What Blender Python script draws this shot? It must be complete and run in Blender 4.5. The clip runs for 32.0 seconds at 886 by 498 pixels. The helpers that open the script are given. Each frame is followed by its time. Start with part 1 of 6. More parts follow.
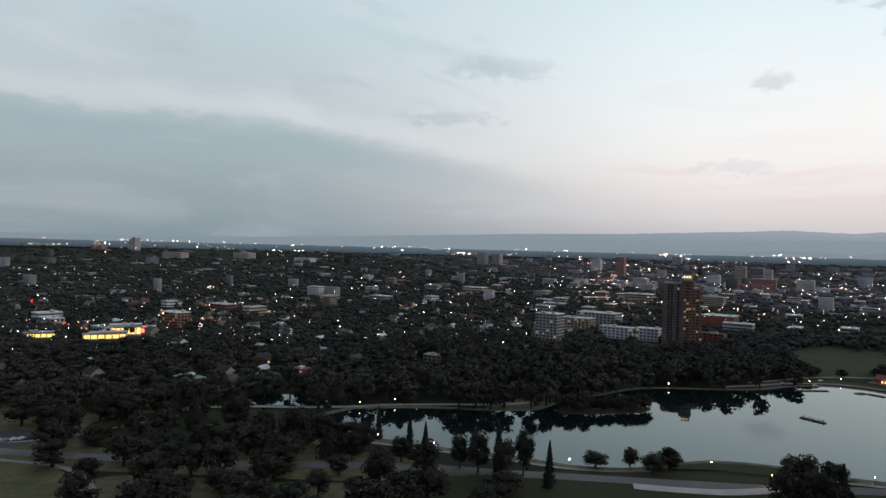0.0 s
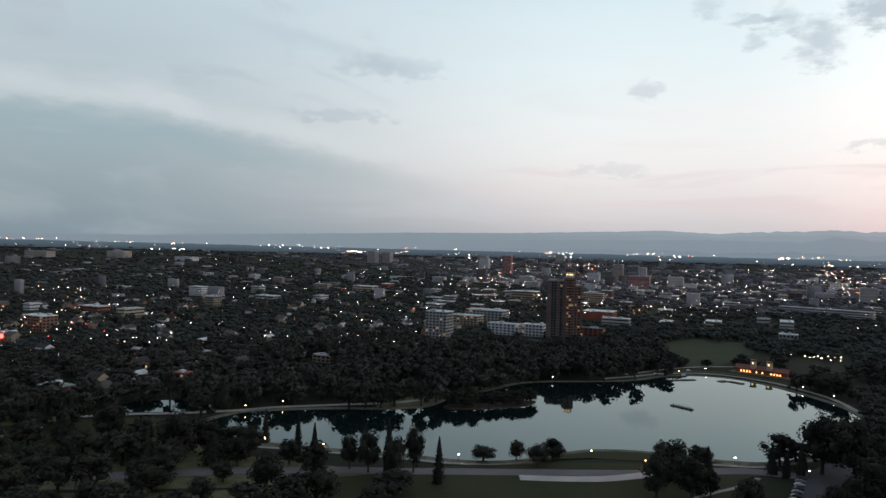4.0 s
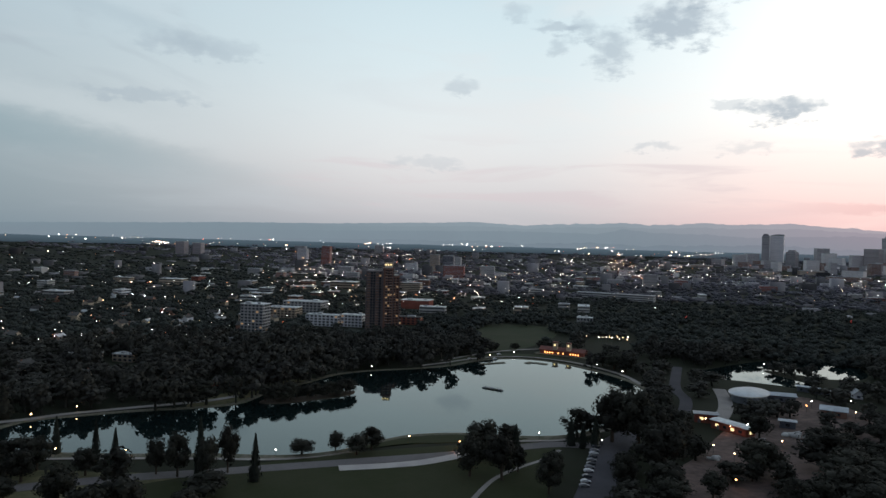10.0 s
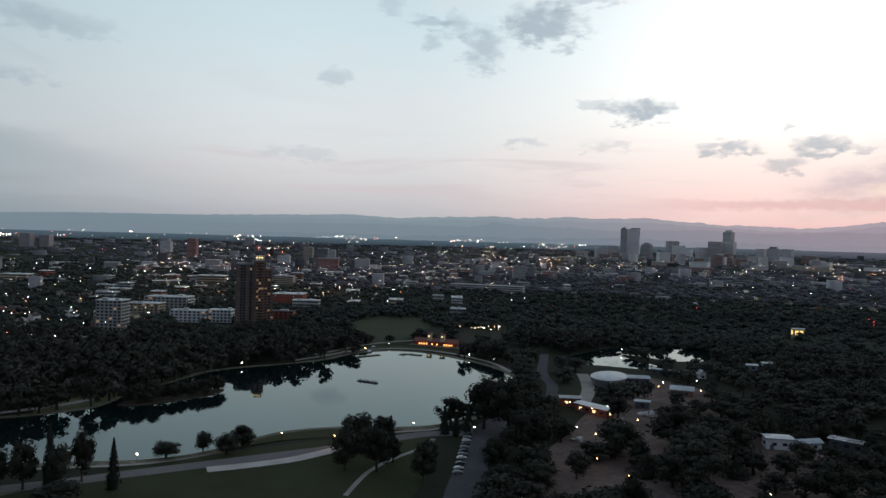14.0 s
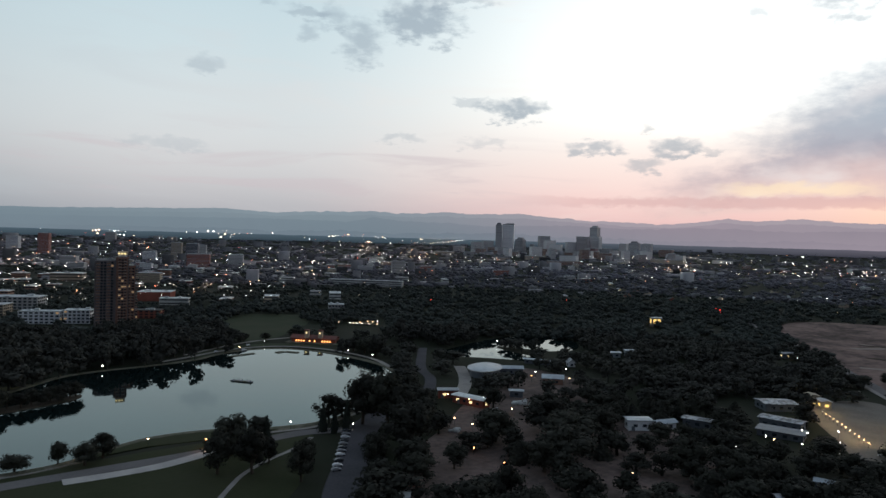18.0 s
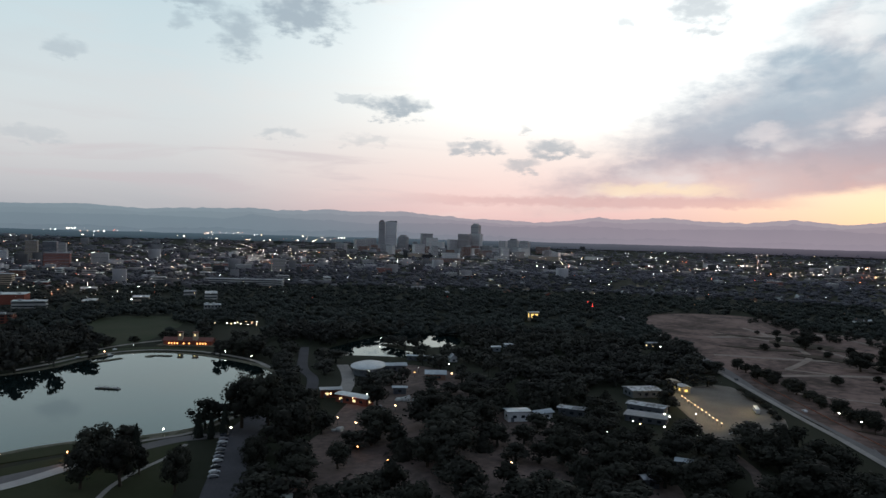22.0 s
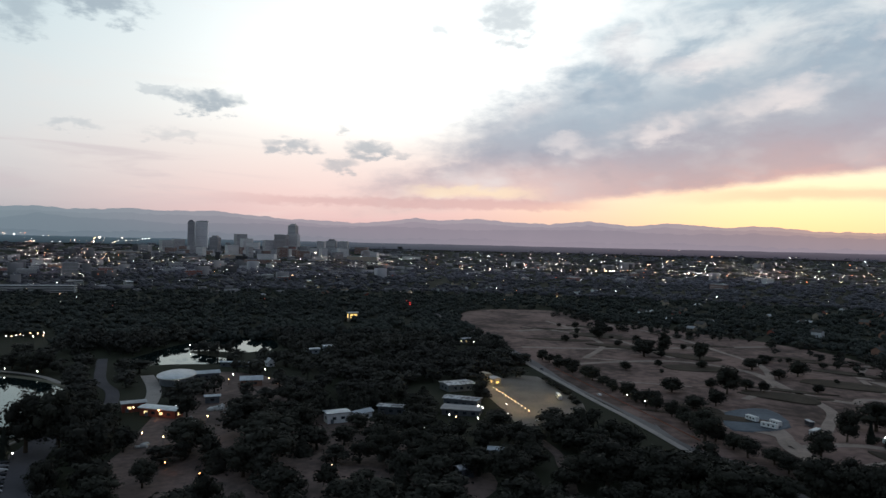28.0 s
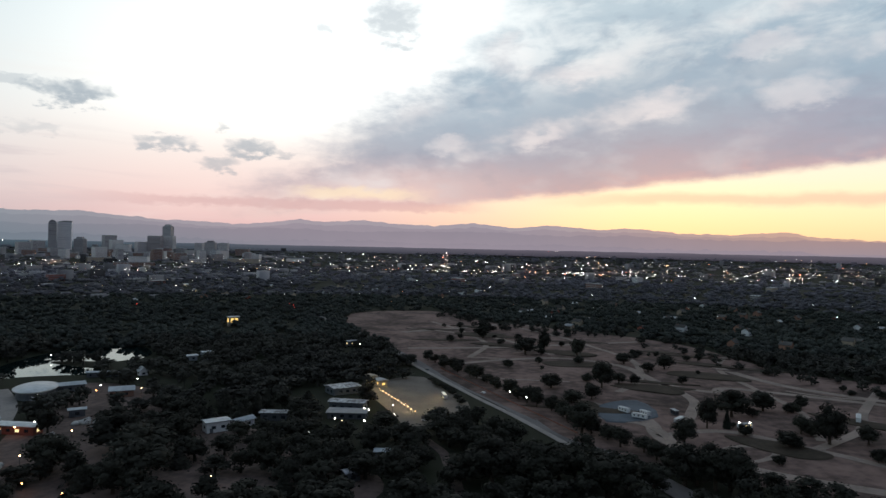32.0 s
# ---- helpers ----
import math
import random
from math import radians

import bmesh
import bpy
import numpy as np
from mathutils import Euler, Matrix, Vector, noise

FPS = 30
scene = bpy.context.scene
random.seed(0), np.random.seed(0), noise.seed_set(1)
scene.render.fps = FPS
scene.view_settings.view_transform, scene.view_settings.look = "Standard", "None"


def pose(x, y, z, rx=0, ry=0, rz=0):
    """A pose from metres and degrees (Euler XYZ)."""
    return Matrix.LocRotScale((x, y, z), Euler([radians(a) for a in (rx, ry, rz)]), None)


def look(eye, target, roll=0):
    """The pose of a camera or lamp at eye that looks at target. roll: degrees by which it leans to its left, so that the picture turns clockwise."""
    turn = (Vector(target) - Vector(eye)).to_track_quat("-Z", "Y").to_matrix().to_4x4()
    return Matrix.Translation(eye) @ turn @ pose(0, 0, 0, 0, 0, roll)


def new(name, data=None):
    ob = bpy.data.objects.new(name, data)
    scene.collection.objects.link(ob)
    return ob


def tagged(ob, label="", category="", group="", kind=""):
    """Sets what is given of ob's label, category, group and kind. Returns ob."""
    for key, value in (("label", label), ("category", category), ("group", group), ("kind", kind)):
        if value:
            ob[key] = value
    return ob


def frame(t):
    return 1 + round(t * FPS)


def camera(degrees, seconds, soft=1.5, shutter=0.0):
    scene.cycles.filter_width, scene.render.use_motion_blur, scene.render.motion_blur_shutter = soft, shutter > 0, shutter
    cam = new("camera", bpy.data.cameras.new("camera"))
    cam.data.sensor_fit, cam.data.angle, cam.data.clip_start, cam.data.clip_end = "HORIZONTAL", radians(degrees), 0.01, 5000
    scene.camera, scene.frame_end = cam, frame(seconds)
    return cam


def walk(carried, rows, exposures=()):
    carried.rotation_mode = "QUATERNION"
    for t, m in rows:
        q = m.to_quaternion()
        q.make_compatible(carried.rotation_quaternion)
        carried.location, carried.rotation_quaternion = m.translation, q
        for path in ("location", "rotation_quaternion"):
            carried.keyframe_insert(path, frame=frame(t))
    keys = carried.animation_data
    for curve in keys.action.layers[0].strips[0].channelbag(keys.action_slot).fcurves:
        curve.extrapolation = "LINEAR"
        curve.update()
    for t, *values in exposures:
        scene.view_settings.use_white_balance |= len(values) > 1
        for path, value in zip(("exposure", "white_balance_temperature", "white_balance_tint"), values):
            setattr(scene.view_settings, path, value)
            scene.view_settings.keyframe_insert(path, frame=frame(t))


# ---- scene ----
# the camera hovers 100 m up and turns to the right: seconds, turn, pitch, roll
cam = camera(65.61, 32.0, soft=1.5)
EYE = (0.0, 0.0, 100.0)
ROWS = [
    (0.0, 0.002, -0.090, -1.415),
    (0.5, -1.069, -0.058, -1.453),
    (1.0, -2.195, -0.034, -1.466),
    (1.5, -3.352, -0.017, -1.466),
    (2.0, -4.503, -0.013, -1.468),
    (2.5, -5.656, -0.015, -1.475),
    (3.0, -6.810, -0.009, -1.477),
    (3.5, -7.963, 0.008, -1.470),
    (5.5, -12.602, 0.006, -1.453),
    (6.0, -13.767, -0.024, -1.463),
    (6.5, -14.982, -0.067, -1.459),
    (7.0, -16.309, -0.119, -1.438),
    (7.5, -17.719, -0.171, -1.422),
    (8.0, -19.087, -0.224, -1.420),
    (8.5, -20.353, -0.272, -1.423),
    (9.0, -21.579, -0.317, -1.433),
    (9.5, -22.831, -0.357, -1.451),
    (10.0, -24.114, -0.392, -1.473),
    (10.5, -25.425, -0.422, -1.489),
    (11.0, -26.762, -0.451, -1.498),
    (11.5, -28.122, -0.498, -1.512),
    (12.0, -29.484, -0.559, -1.527),
    (12.5, -30.793, -0.616, -1.537),
    (13.0, -32.054, -0.663, -1.548),
    (13.5, -33.295, -0.706, -1.553),
    (14.0, -34.522, -0.747, -1.545),
    (14.5, -35.751, -0.787, -1.546),
    (16.5, -40.821, -0.846, -1.543),
    (17.0, -42.081, -0.851, -1.554),
    (17.5, -43.347, -0.873, -1.554),
    (18.0, -44.623, -0.897, -1.555),
    (18.5, -45.896, -0.901, -1.557),
    (19.0, -47.131, -0.884, -1.533),
    (19.5, -48.324, -0.865, -1.501),
    (20.0, -49.510, -0.864, -1.493),
    (20.5, -50.708, -0.878, -1.498),
    (21.0, -51.912, -0.884, -1.506),
    (21.5, -53.125, -0.870, -1.513),
    (22.0, -54.357, -0.851, -1.517),
    (22.5, -55.605, -0.840, -1.507),
    (23.0, -56.855, -0.830, -1.490),
    (23.5, -58.102, -0.817, -1.474),
    (24.0, -59.357, -0.794, -1.455),
    (24.5, -60.625, -0.758, -1.432),
    (25.0, -61.895, -0.713, -1.403),
    (25.5, -63.152, -0.664, -1.376),
    (27.5, -68.124, -0.485, -1.312),
    (28.0, -69.397, -0.452, -1.282),
    (28.5, -70.671, -0.436, -1.264),
    (29.0, -71.915, -0.410, -1.262),
    (29.5, -73.111, -0.374, -1.255),
    (30.0, -74.279, -0.343, -1.243),
    (30.5, -75.449, -0.297, -1.243),
    (31.0, -76.621, -0.237, -1.238),
    (31.5, -77.768, -0.175, -1.219),
    (32.0, -78.886, -0.121, -1.200),
]
walk(cam, [(t, pose(*EYE, 90 + pitch, roll, turn)) for t, turn, pitch, roll in ROWS],
     [(0.0, 0.36, 6880, 15), (4.0, 0.32, 6780, 14), (9.0, 0.22, 6620, 12), (14.0, 0.08, 6500, 11), (20.0, 0.0, 6470, 10), (32.0, 0.0, 6470, 10)])

# ---- world, sun, exposure ----
def lin(r, g, b):
    """A display colour, 0 to 255, as linear light."""
    return tuple(((v / 255) / 12.92 if v / 255 <= 0.04045 else ((v / 255 + 0.055) / 1.055) ** 2.4) for v in (r, g, b))


class Net:
    """Short hand for node trees."""

    def __init__(self, tree):
        self.tree = tree
        tree.nodes.clear()

    def node(self, kind, **values):
        n = self.tree.nodes.new(kind)
        for key, value in values.items():
            setattr(n, key, value)
        return n

    def put(self, socket, value):
        if isinstance(value, bpy.types.NodeSocket):
            self.tree.links.new(value, socket)
        elif isinstance(value, tuple) and len(value) == 3 and socket.type == "RGBA":
            socket.default_value = (*value, 1)
        else:
            socket.default_value = value

    def math(self, op, a, b=0.0, clamp=False):
        n = self.node("ShaderNodeMath", operation=op, use_clamp=clamp)
        self.put(n.inputs[0], a)
        self.put(n.inputs[1], b)
        return n.outputs[0]

    def step(self, x, lo, hi):
        n = self.node("ShaderNodeMapRange", interpolation_type="SMOOTHSTEP")
        self.put(n.inputs[0], x)
        n.inputs[1].default_value, n.inputs[2].default_value = lo, hi
        return n.outputs[0]

    def mix(self, fac, a, b, mode="MIX"):
        n = self.node("ShaderNodeMix", data_type="RGBA", blend_type=mode)
        self.put(n.inputs[0], fac)
        self.put(n.inputs[6], a)
        self.put(n.inputs[7], b)
        return n.outputs[2]

    def noise(self, vector, scale, detail=4.0, rough=0.55, distort=0.0):
        n = self.node("ShaderNodeTexNoise")
        self.put(n.inputs["Vector"], vector)
        n.inputs["Scale"].default_value, n.inputs["Detail"].default_value = scale, detail
        n.inputs["Roughness"].default_value, n.inputs["Distortion"].default_value = rough, distort
        return n.outputs[0]

    def ramp(self, fac, stops):
        n = self.node("ShaderNodeValToRGB")
        n.color_ramp.interpolation = "B_SPLINE" if len(stops) > 3 else "LINEAR"
        el = n.color_ramp.elements
        while len(el) < len(stops):
            el.new(0.5)
        for e, (at, colour) in zip(el, stops):
            e.position, e.color = at, (*colour, 1)
        self.put(n.inputs[0], fac)
        return n.outputs[0]

    def combine(self, x, y, z):
        n = self.node("ShaderNodeCombineXYZ")
        for s, v in zip(n.inputs, (x, y, z)):
            self.put(s, v)
        return n.outputs[0]


SUN_AZ = 95.0  # degrees to the right of the first view, where the sun went down
world = bpy.data.worlds.new("dusk_sky")
scene.world = world
world.use_nodes = True
w = Net(world.node_tree)
split = w.node("ShaderNodeSeparateXYZ")
w.put(split.inputs[0], w.node("ShaderNodeTexCoord").outputs["Generated"])
az = w.math("MULTIPLY", w.math("ARCTAN2", split.outputs[0], split.outputs[1]), 57.29578)
el = w.math("MULTIPLY", w.math("ARCSINE", split.outputs[2]), 57.29578)
up = w.math("DIVIDE", w.math("MAXIMUM", el, 0.0), 60.0)


def column(*stops):
    return w.ramp(up, [(e / 60.0, lin(*c)) for e, *c in stops])


south = column((0, 98, 119, 131), (2.5, 118, 136, 146), (6, 133, 151, 160), (9, 150, 167, 175), (12, 158, 174, 182), (16, 159, 177, 187), (22, 170, 190, 200), (35, 146, 166, 182), (60, 112, 126, 148))
mid = column((0, 150, 156, 165), (2, 176, 178, 184), (4.5, 200, 199, 202), (8, 214, 217, 218), (14, 203, 219, 224), (22, 186, 209, 218), (35, 150, 170, 186), (60, 112, 126, 148))
pink = column((0, 198, 168, 174), (2.2, 236, 196, 194), (4.5, 243, 216, 211), (7.5, 248, 236, 229), (10.5, 254, 253, 248), (16, 249, 254, 253), (24, 225, 238, 242), (45, 122, 136, 158))
gold = column((0, 242, 198, 158), (2, 252, 228, 174), (3.8, 254, 240, 196), (5.5, 253, 240, 208), (9, 250, 244, 236), (18, 240, 246, 246), (26, 215, 228, 234), (45, 122, 136, 158))
east = column((0, 70, 74, 92), (5, 80, 82, 100), (12, 86, 92, 112), (60, 112, 126, 148))
sky = w.mix(w.step(az, -20, 26), south, mid)
sky = w.mix(w.step(az, 30, 60), sky, pink)
sky = w.mix(w.step(az, 66, 100), sky, gold)
# the clear sky over the sunset is far brighter than white
blaze = w.math("MULTIPLY", w.math("MULTIPLY", w.step(az, 44, 68), w.step(az, 98, 76)), w.math("MULTIPLY", w.step(el, 6.5, 12), w.step(el, 26, 15)))
sky = w.mix(w.math("MULTIPLY", blaze, 0.5), sky, (1.4, 1.42, 1.38))
sky = w.mix(w.step(az, 118, 165), sky, east)
sky = w.mix(w.step(az, -45, -110), sky, east)

flat = w.combine(az, w.math("MULTIPLY", el, 2.2), 0.0)
puff = w.math("SUBTRACT", w.noise(flat, 0.16, 6.0, 0.6), 0.5)
fine = w.math("SUBTRACT", w.noise(flat, 0.55, 5.0, 0.6), 0.5)
wisp = w.math("SUBTRACT", w.noise(w.combine(az, w.math("MULTIPLY", el, 1.7), 5.0), 0.95, 2.5, 0.5), 0.5)
# veils of thin cloud all over
veil = w.step(w.noise(w.combine(w.math("MULTIPLY", az, 0.5), w.math("MULTIPLY", el, 2.4), 3.0), 0.11, 5.0, 0.55, 0.6), 0.48, 0.72)
sky = w.mix(w.math("MULTIPLY", veil, 0.26), sky, w.mix(w.step(az, 10, 50), lin(186, 196, 203), lin(240, 226, 220)))
# grey shreds high in the south
shred = w.step(w.noise(w.combine(w.math("MULTIPLY", az, 0.8), w.math("ADD", w.math("MULTIPLY", el, 1.9), w.math("MULTIPLY", az, 0.35)), 11.0), 0.16, 4.0, 0.55, 0.8), 0.50, 0.74)
shred = w.math("MULTIPLY", shred, w.math("MULTIPLY", w.step(az, 14, -6), w.step(el, 9, 13)))
sky = w.mix(w.math("MULTIPLY", shred, 0.45), sky, lin(152, 164, 174))
# lavender streaks between the bank and the pink west
streak = w.step(w.noise(w.combine(w.math("MULTIPLY", az, 0.35), w.math("MULTIPLY", el, 3.0), 21.0), 0.2, 4.0, 0.55, 0.5), 0.50, 0.66)
streak = w.math("MULTIPLY", streak, w.math("MULTIPLY", w.math("MULTIPLY", w.step(az, 6, 18), w.step(az, 60, 44)), w.math("MULTIPLY", w.step(el, 2.0, 3.5), w.step(el, 9.5, 6.5))))
sky = w.mix(w.math("MULTIPLY", streak, 0.42), sky, lin(196, 184, 190))
# the long blue-grey bank in the south, level at first, then sloping down to the west
slope = w.math("SUBTRACT", el, w.math("SUBTRACT", 9.5, w.math("MULTIPLY", w.math("MAXIMUM", w.math("ADD", az, 13.0), 0.0), 0.185)))
slope = w.math("ADD", slope, w.math("ADD", w.math("MULTIPLY", puff, 2.6), w.math("MULTIPLY", fine, 0.7)))
band = w.math("MULTIPLY", w.step(slope, 1.6, -1.4), w.step(az, 22, -10))
sky = w.mix(w.math("MULTIPLY", band, 0.30), sky, lin(126, 147, 157))
band = w.math("MULTIPLY", w.math("MULTIPLY", w.step(slope, 0.9, -0.7), w.step(slope, -3.4, -0.9)), w.step(az, 14, -10))
sky = w.mix(w.math("MULTIPLY", band, 0.32), sky, lin(116, 145, 156))
rim = w.math("MULTIPLY", w.math("MULTIPLY", w.step(slope, 0.1, 1.0), w.step(slope, 3.2, 1.2)), w.step(az, 12, -4))
sky = w.mix(w.math("MULTIPLY", rim, 0.22), sky, lin(205, 214, 218))
plume = w.math("SUBTRACT", el, w.math("ADD", w.math("MULTIPLY", az, -0.22), 15.7))
plume = w.math("ABSOLUTE", w.math("ADD", plume, w.math("MULTIPLY", puff, 2.4)))
plume = w.math("MULTIPLY", w.step(plume, 1.1, 0.0), w.math("MULTIPLY", w.step(az, -12, -4), w.step(az, 9, 3)))
sky = w.mix(w.math("MULTIPLY", plume, 0.35), sky, lin(158, 176, 186))
# the great cloud over the sunset: s runs upwards from its sloping lower edge
side = w.math("SUBTRACT", az, w.math("ADD", w.math("MULTIPLY", el, 1.4), 56.8))
side = w.math("ADD", side, w.math("ADD", w.math("MULTIPLY", puff, 11.0), w.math("MULTIPLY", fine, 4.0)))
foot = w.math("SUBTRACT", el, w.math("ADD", w.math("MULTIPLY", az, 0.100), -4.35))
edge = w.math("ADD", foot, w.math("ADD", w.math("MULTIPLY", puff, 0.9), w.math("MULTIPLY", fine, 0.5)))
broken = w.step(w.noise(w.combine(w.math("MULTIPLY", az, 0.8), w.math("MULTIPLY", foot, 1.9), 1.0), 0.21, 6.0, 0.58, 0.3), 0.40, 0.66)
bank = w.math("MULTIPLY", w.step(side, -2.5, 5.0), w.step(edge, -0.35, 0.45))
bank = w.math("MULTIPLY", bank, w.math("SUBTRACT", 1.0, w.math("MULTIPLY", w.math("MULTIPLY", w.step(foot, 5.5, 12.0), broken), 0.55)))
roll = w.math("ADD", foot, w.math("ADD", w.math("MULTIPLY", puff, 4.2), w.math("MULTIPLY", fine, 1.8)))
body = w.ramp(w.math("DIVIDE", roll, 14.0), [(0.0, lin(184, 158, 168)), (0.07, lin(156, 149, 167)), (0.24, lin(143, 153, 174)), (0.36, lin(150, 166, 184)), (0.49, lin(144, 168, 187)), (0.78, lin(148, 172, 190)), (1.0, lin(190, 207, 216))])
body = w.mix(w.math("MULTIPLY", w.step(az, 84, 66), 0.4), body, lin(198, 184, 188))
low = w.math("MULTIPLY", w.step(az, 90, 72), w.step(w.math("ADD", foot, w.math("MULTIPLY", puff, 2.0)), 4.5, 1.2))
body = w.mix(w.math("MULTIPLY", low, 0.75), body, lin(238, 206, 200))
light = w.noise(w.combine(w.math("MULTIPLY", az, 0.9), w.math("MULTIPLY", el, 1.6), 9.0), 0.26, 3.0, 0.5)
body = w.mix(w.math("MULTIPLY", w.step(light, 0.50, 0.78), 0.28), body, lin(198, 204, 212))
body = w.mix(w.math("MULTIPLY", w.step(w.math("ADD", light, w.math("MULTIPLY", fine, 0.4)), 0.46, 0.30), 0.2), body, lin(122, 138, 160))
for c0, c1, amount in ((-12.1, 0.245, 0.5), (-9.0, 0.262, 0.4)):
    gap = w.math("SUBTRACT", el, w.math("ADD", w.math("MULTIPLY", az, c1), c0))
    gap = w.math("ABSOLUTE", w.math("ADD", gap, w.math("ADD", w.math("MULTIPLY", puff, 4.0), w.math("MULTIPLY", fine, 2.2))))
    gap = w.math("MULTIPLY", w.step(gap, 1.7, 0.0), w.step(light, 0.36, 0.66))
    body = w.mix(w.math("MULTIPLY", gap, amount), body, lin(232, 226, 226))
for a, e, ra, re in ((96.6, 11.7, 2.2, 1.0), (86.6, 9.0, 1.6, 0.6), (106.3, 11.9, 2.4, 1.0), (90.5, 14.3, 3.0, 0.8), (84.0, 15.8, 2.0, 1.4), (103.5, 15.5, 2.6, 0.9), (79.0, 8.6, 1.4, 0.8)):
    dx = w.math("DIVIDE", w.math("ADD", w.math("SUBTRACT", az, a), w.math("MULTIPLY", puff, 4.0)), ra)
    dy = w.math("DIVIDE", w.math("ADD", w.math("SUBTRACT", el, e), w.math("ADD", w.math("MULTIPLY", fine, 2.4), w.math("MULTIPLY", dx, -0.25))), re)
    hole = w.math("SUBTRACT", w.math("ADD", w.math("MULTIPLY", dx, dx), w.math("MULTIPLY", dy, dy)), w.math("MULTIPLY", wisp, 1.2))
    body = w.mix(w.math("MULTIPLY", w.step(hole, 2.2, -0.2), 0.45), body, lin(236, 228, 228))
sky = w.mix(w.math("MULTIPLY", bank, 0.95), sky, body)
# a lit rift low in the cloud
rift = w.math("ABSOLUTE", w.math("ADD", w.math("SUBTRACT", el, 4.35), w.math("ADD", w.math("MULTIPLY", puff, 1.6), w.math("MULTIPLY", fine, 1.2))))
rift = w.math("MULTIPLY", w.step(rift, 0.75, 0.1), w.math("MULTIPLY", w.step(az, 65, 69), w.step(az, 79, 74)))
sky = w.mix(w.math("MULTIPLY", rift, 0.5), sky, lin(255, 236, 196))
# thin pink streaks under it
line = w.math("ABSOLUTE", w.math("ADD", w.math("SUBTRACT", el, 3.3), w.math("MULTIPLY", fine, 1.1)))
streak = w.math("MULTIPLY", w.step(line, 0.55, 0.15), w.math("MULTIPLY", w.step(az, 48, 60), w.step(az, 84, 78)))
sky = w.mix(w.math("MULTIPLY", streak, 0.6), sky, lin(206, 168, 170))
line = w.math("ABSOLUTE", w.math("ADD", w.math("SUBTRACT", el, 4.15), w.math("MULTIPLY", puff, 1.4)))
streak = w.math("MULTIPLY", w.step(line, 0.75, 0.1), w.step(az, 84, 96))
sky = w.mix(w.math("MULTIPLY", streak, 0.72), sky, lin(238, 194, 172))
# small dark clouds: azimuth, height, half width, half height, density
for a, e, ra, re, dens in (
        (42.4, 17.0, 3.4, 1.7, 0.8), (45.2, 18.6, 3.0, 0.6, 0.5), (37.5, 15.2, 1.5, 1.9, 0.62), (35.2, 16.9, 1.2, 1.0, 0.5), (33.0, 17.1, 1.9, 0.5, 0.5), (33.4, 15.7, 1.0, 0.7, 0.42), (25.3, 12.5, 1.3, 0.8, 0.4),
        (29.5, 18.3, 1.2, 0.7, 0.35), (50.2, 10.3, 2.9, 0.85, 0.85), (46.6, 10.9, 1.6, 0.35, 0.4), (56.6, 7.3, 2.0, 0.55, 0.7), (62.9, 7.2, 2.2, 0.75, 0.75), (65.3, 6.9, 1.6, 0.3, 0.45), (61.0, 8.6, 0.6, 0.4, 0.5),
        (60.6, 5.8, 1.7, 0.6, 0.6), (41.1, 7.7, 2.0, 0.45, 0.35), (47.8, 7.5, 2.0, 0.5, 0.3), (4.1, 14.3, 5.0, 0.9, 0.35),
        (0.2, 10.3, 4.2, 0.55, 0.4), (22.3, 6.3, 3.0, 0.5, 0.25), (74.5, 17.6, 2.3, 1.9, 0.6), (68.8, 16.8, 0.8, 0.5, 0.4)):
    dx = w.math("DIVIDE", w.math("ADD", w.math("SUBTRACT", az, a), w.math("MULTIPLY", puff, 3.0)), ra)
    dy = w.math("DIVIDE", w.math("ADD", w.math("SUBTRACT", el, e + 0.4), w.math("MULTIPLY", fine, 2.6)), re)
    d = w.math("ADD", w.math("MULTIPLY", dx, dx), w.math("MULTIPLY", dy, dy))
    d = w.math("SUBTRACT", d, w.math("ADD", w.math("MULTIPLY", fine, 2.6), w.math("MULTIPLY", wisp, 2.2)))
    sky = w.mix(w.math("MULTIPLY", w.step(d, 1.6, -0.1), dens * 0.9), sky, lin(142, 158, 172))
nishita = w.node("ShaderNodeTexSky", sky_type="NISHITA", sun_disc=False, sun_elevation=radians(1.5), sun_rotation=radians(SUN_AZ))
sky = w.mix(0.012, sky, nishita.outputs[0], "ADD")
shade = w.node("ShaderNodeBackground")
w.put(shade.inputs[0], sky)
shade.inputs[1].default_value = 1.04
w.put(w.node("ShaderNodeOutputWorld").inputs[0], shade.outputs[0])

glow = new("sun", bpy.data.lights.new("sun", "SUN"))
glow.data.energy, glow.data.angle, glow.data.color = 0.10, radians(14), (1.0, 0.72, 0.5)
glow.matrix_world = look((0, 0, 0), (-math.sin(radians(SUN_AZ)), -math.cos(radians(SUN_AZ)), -0.10))


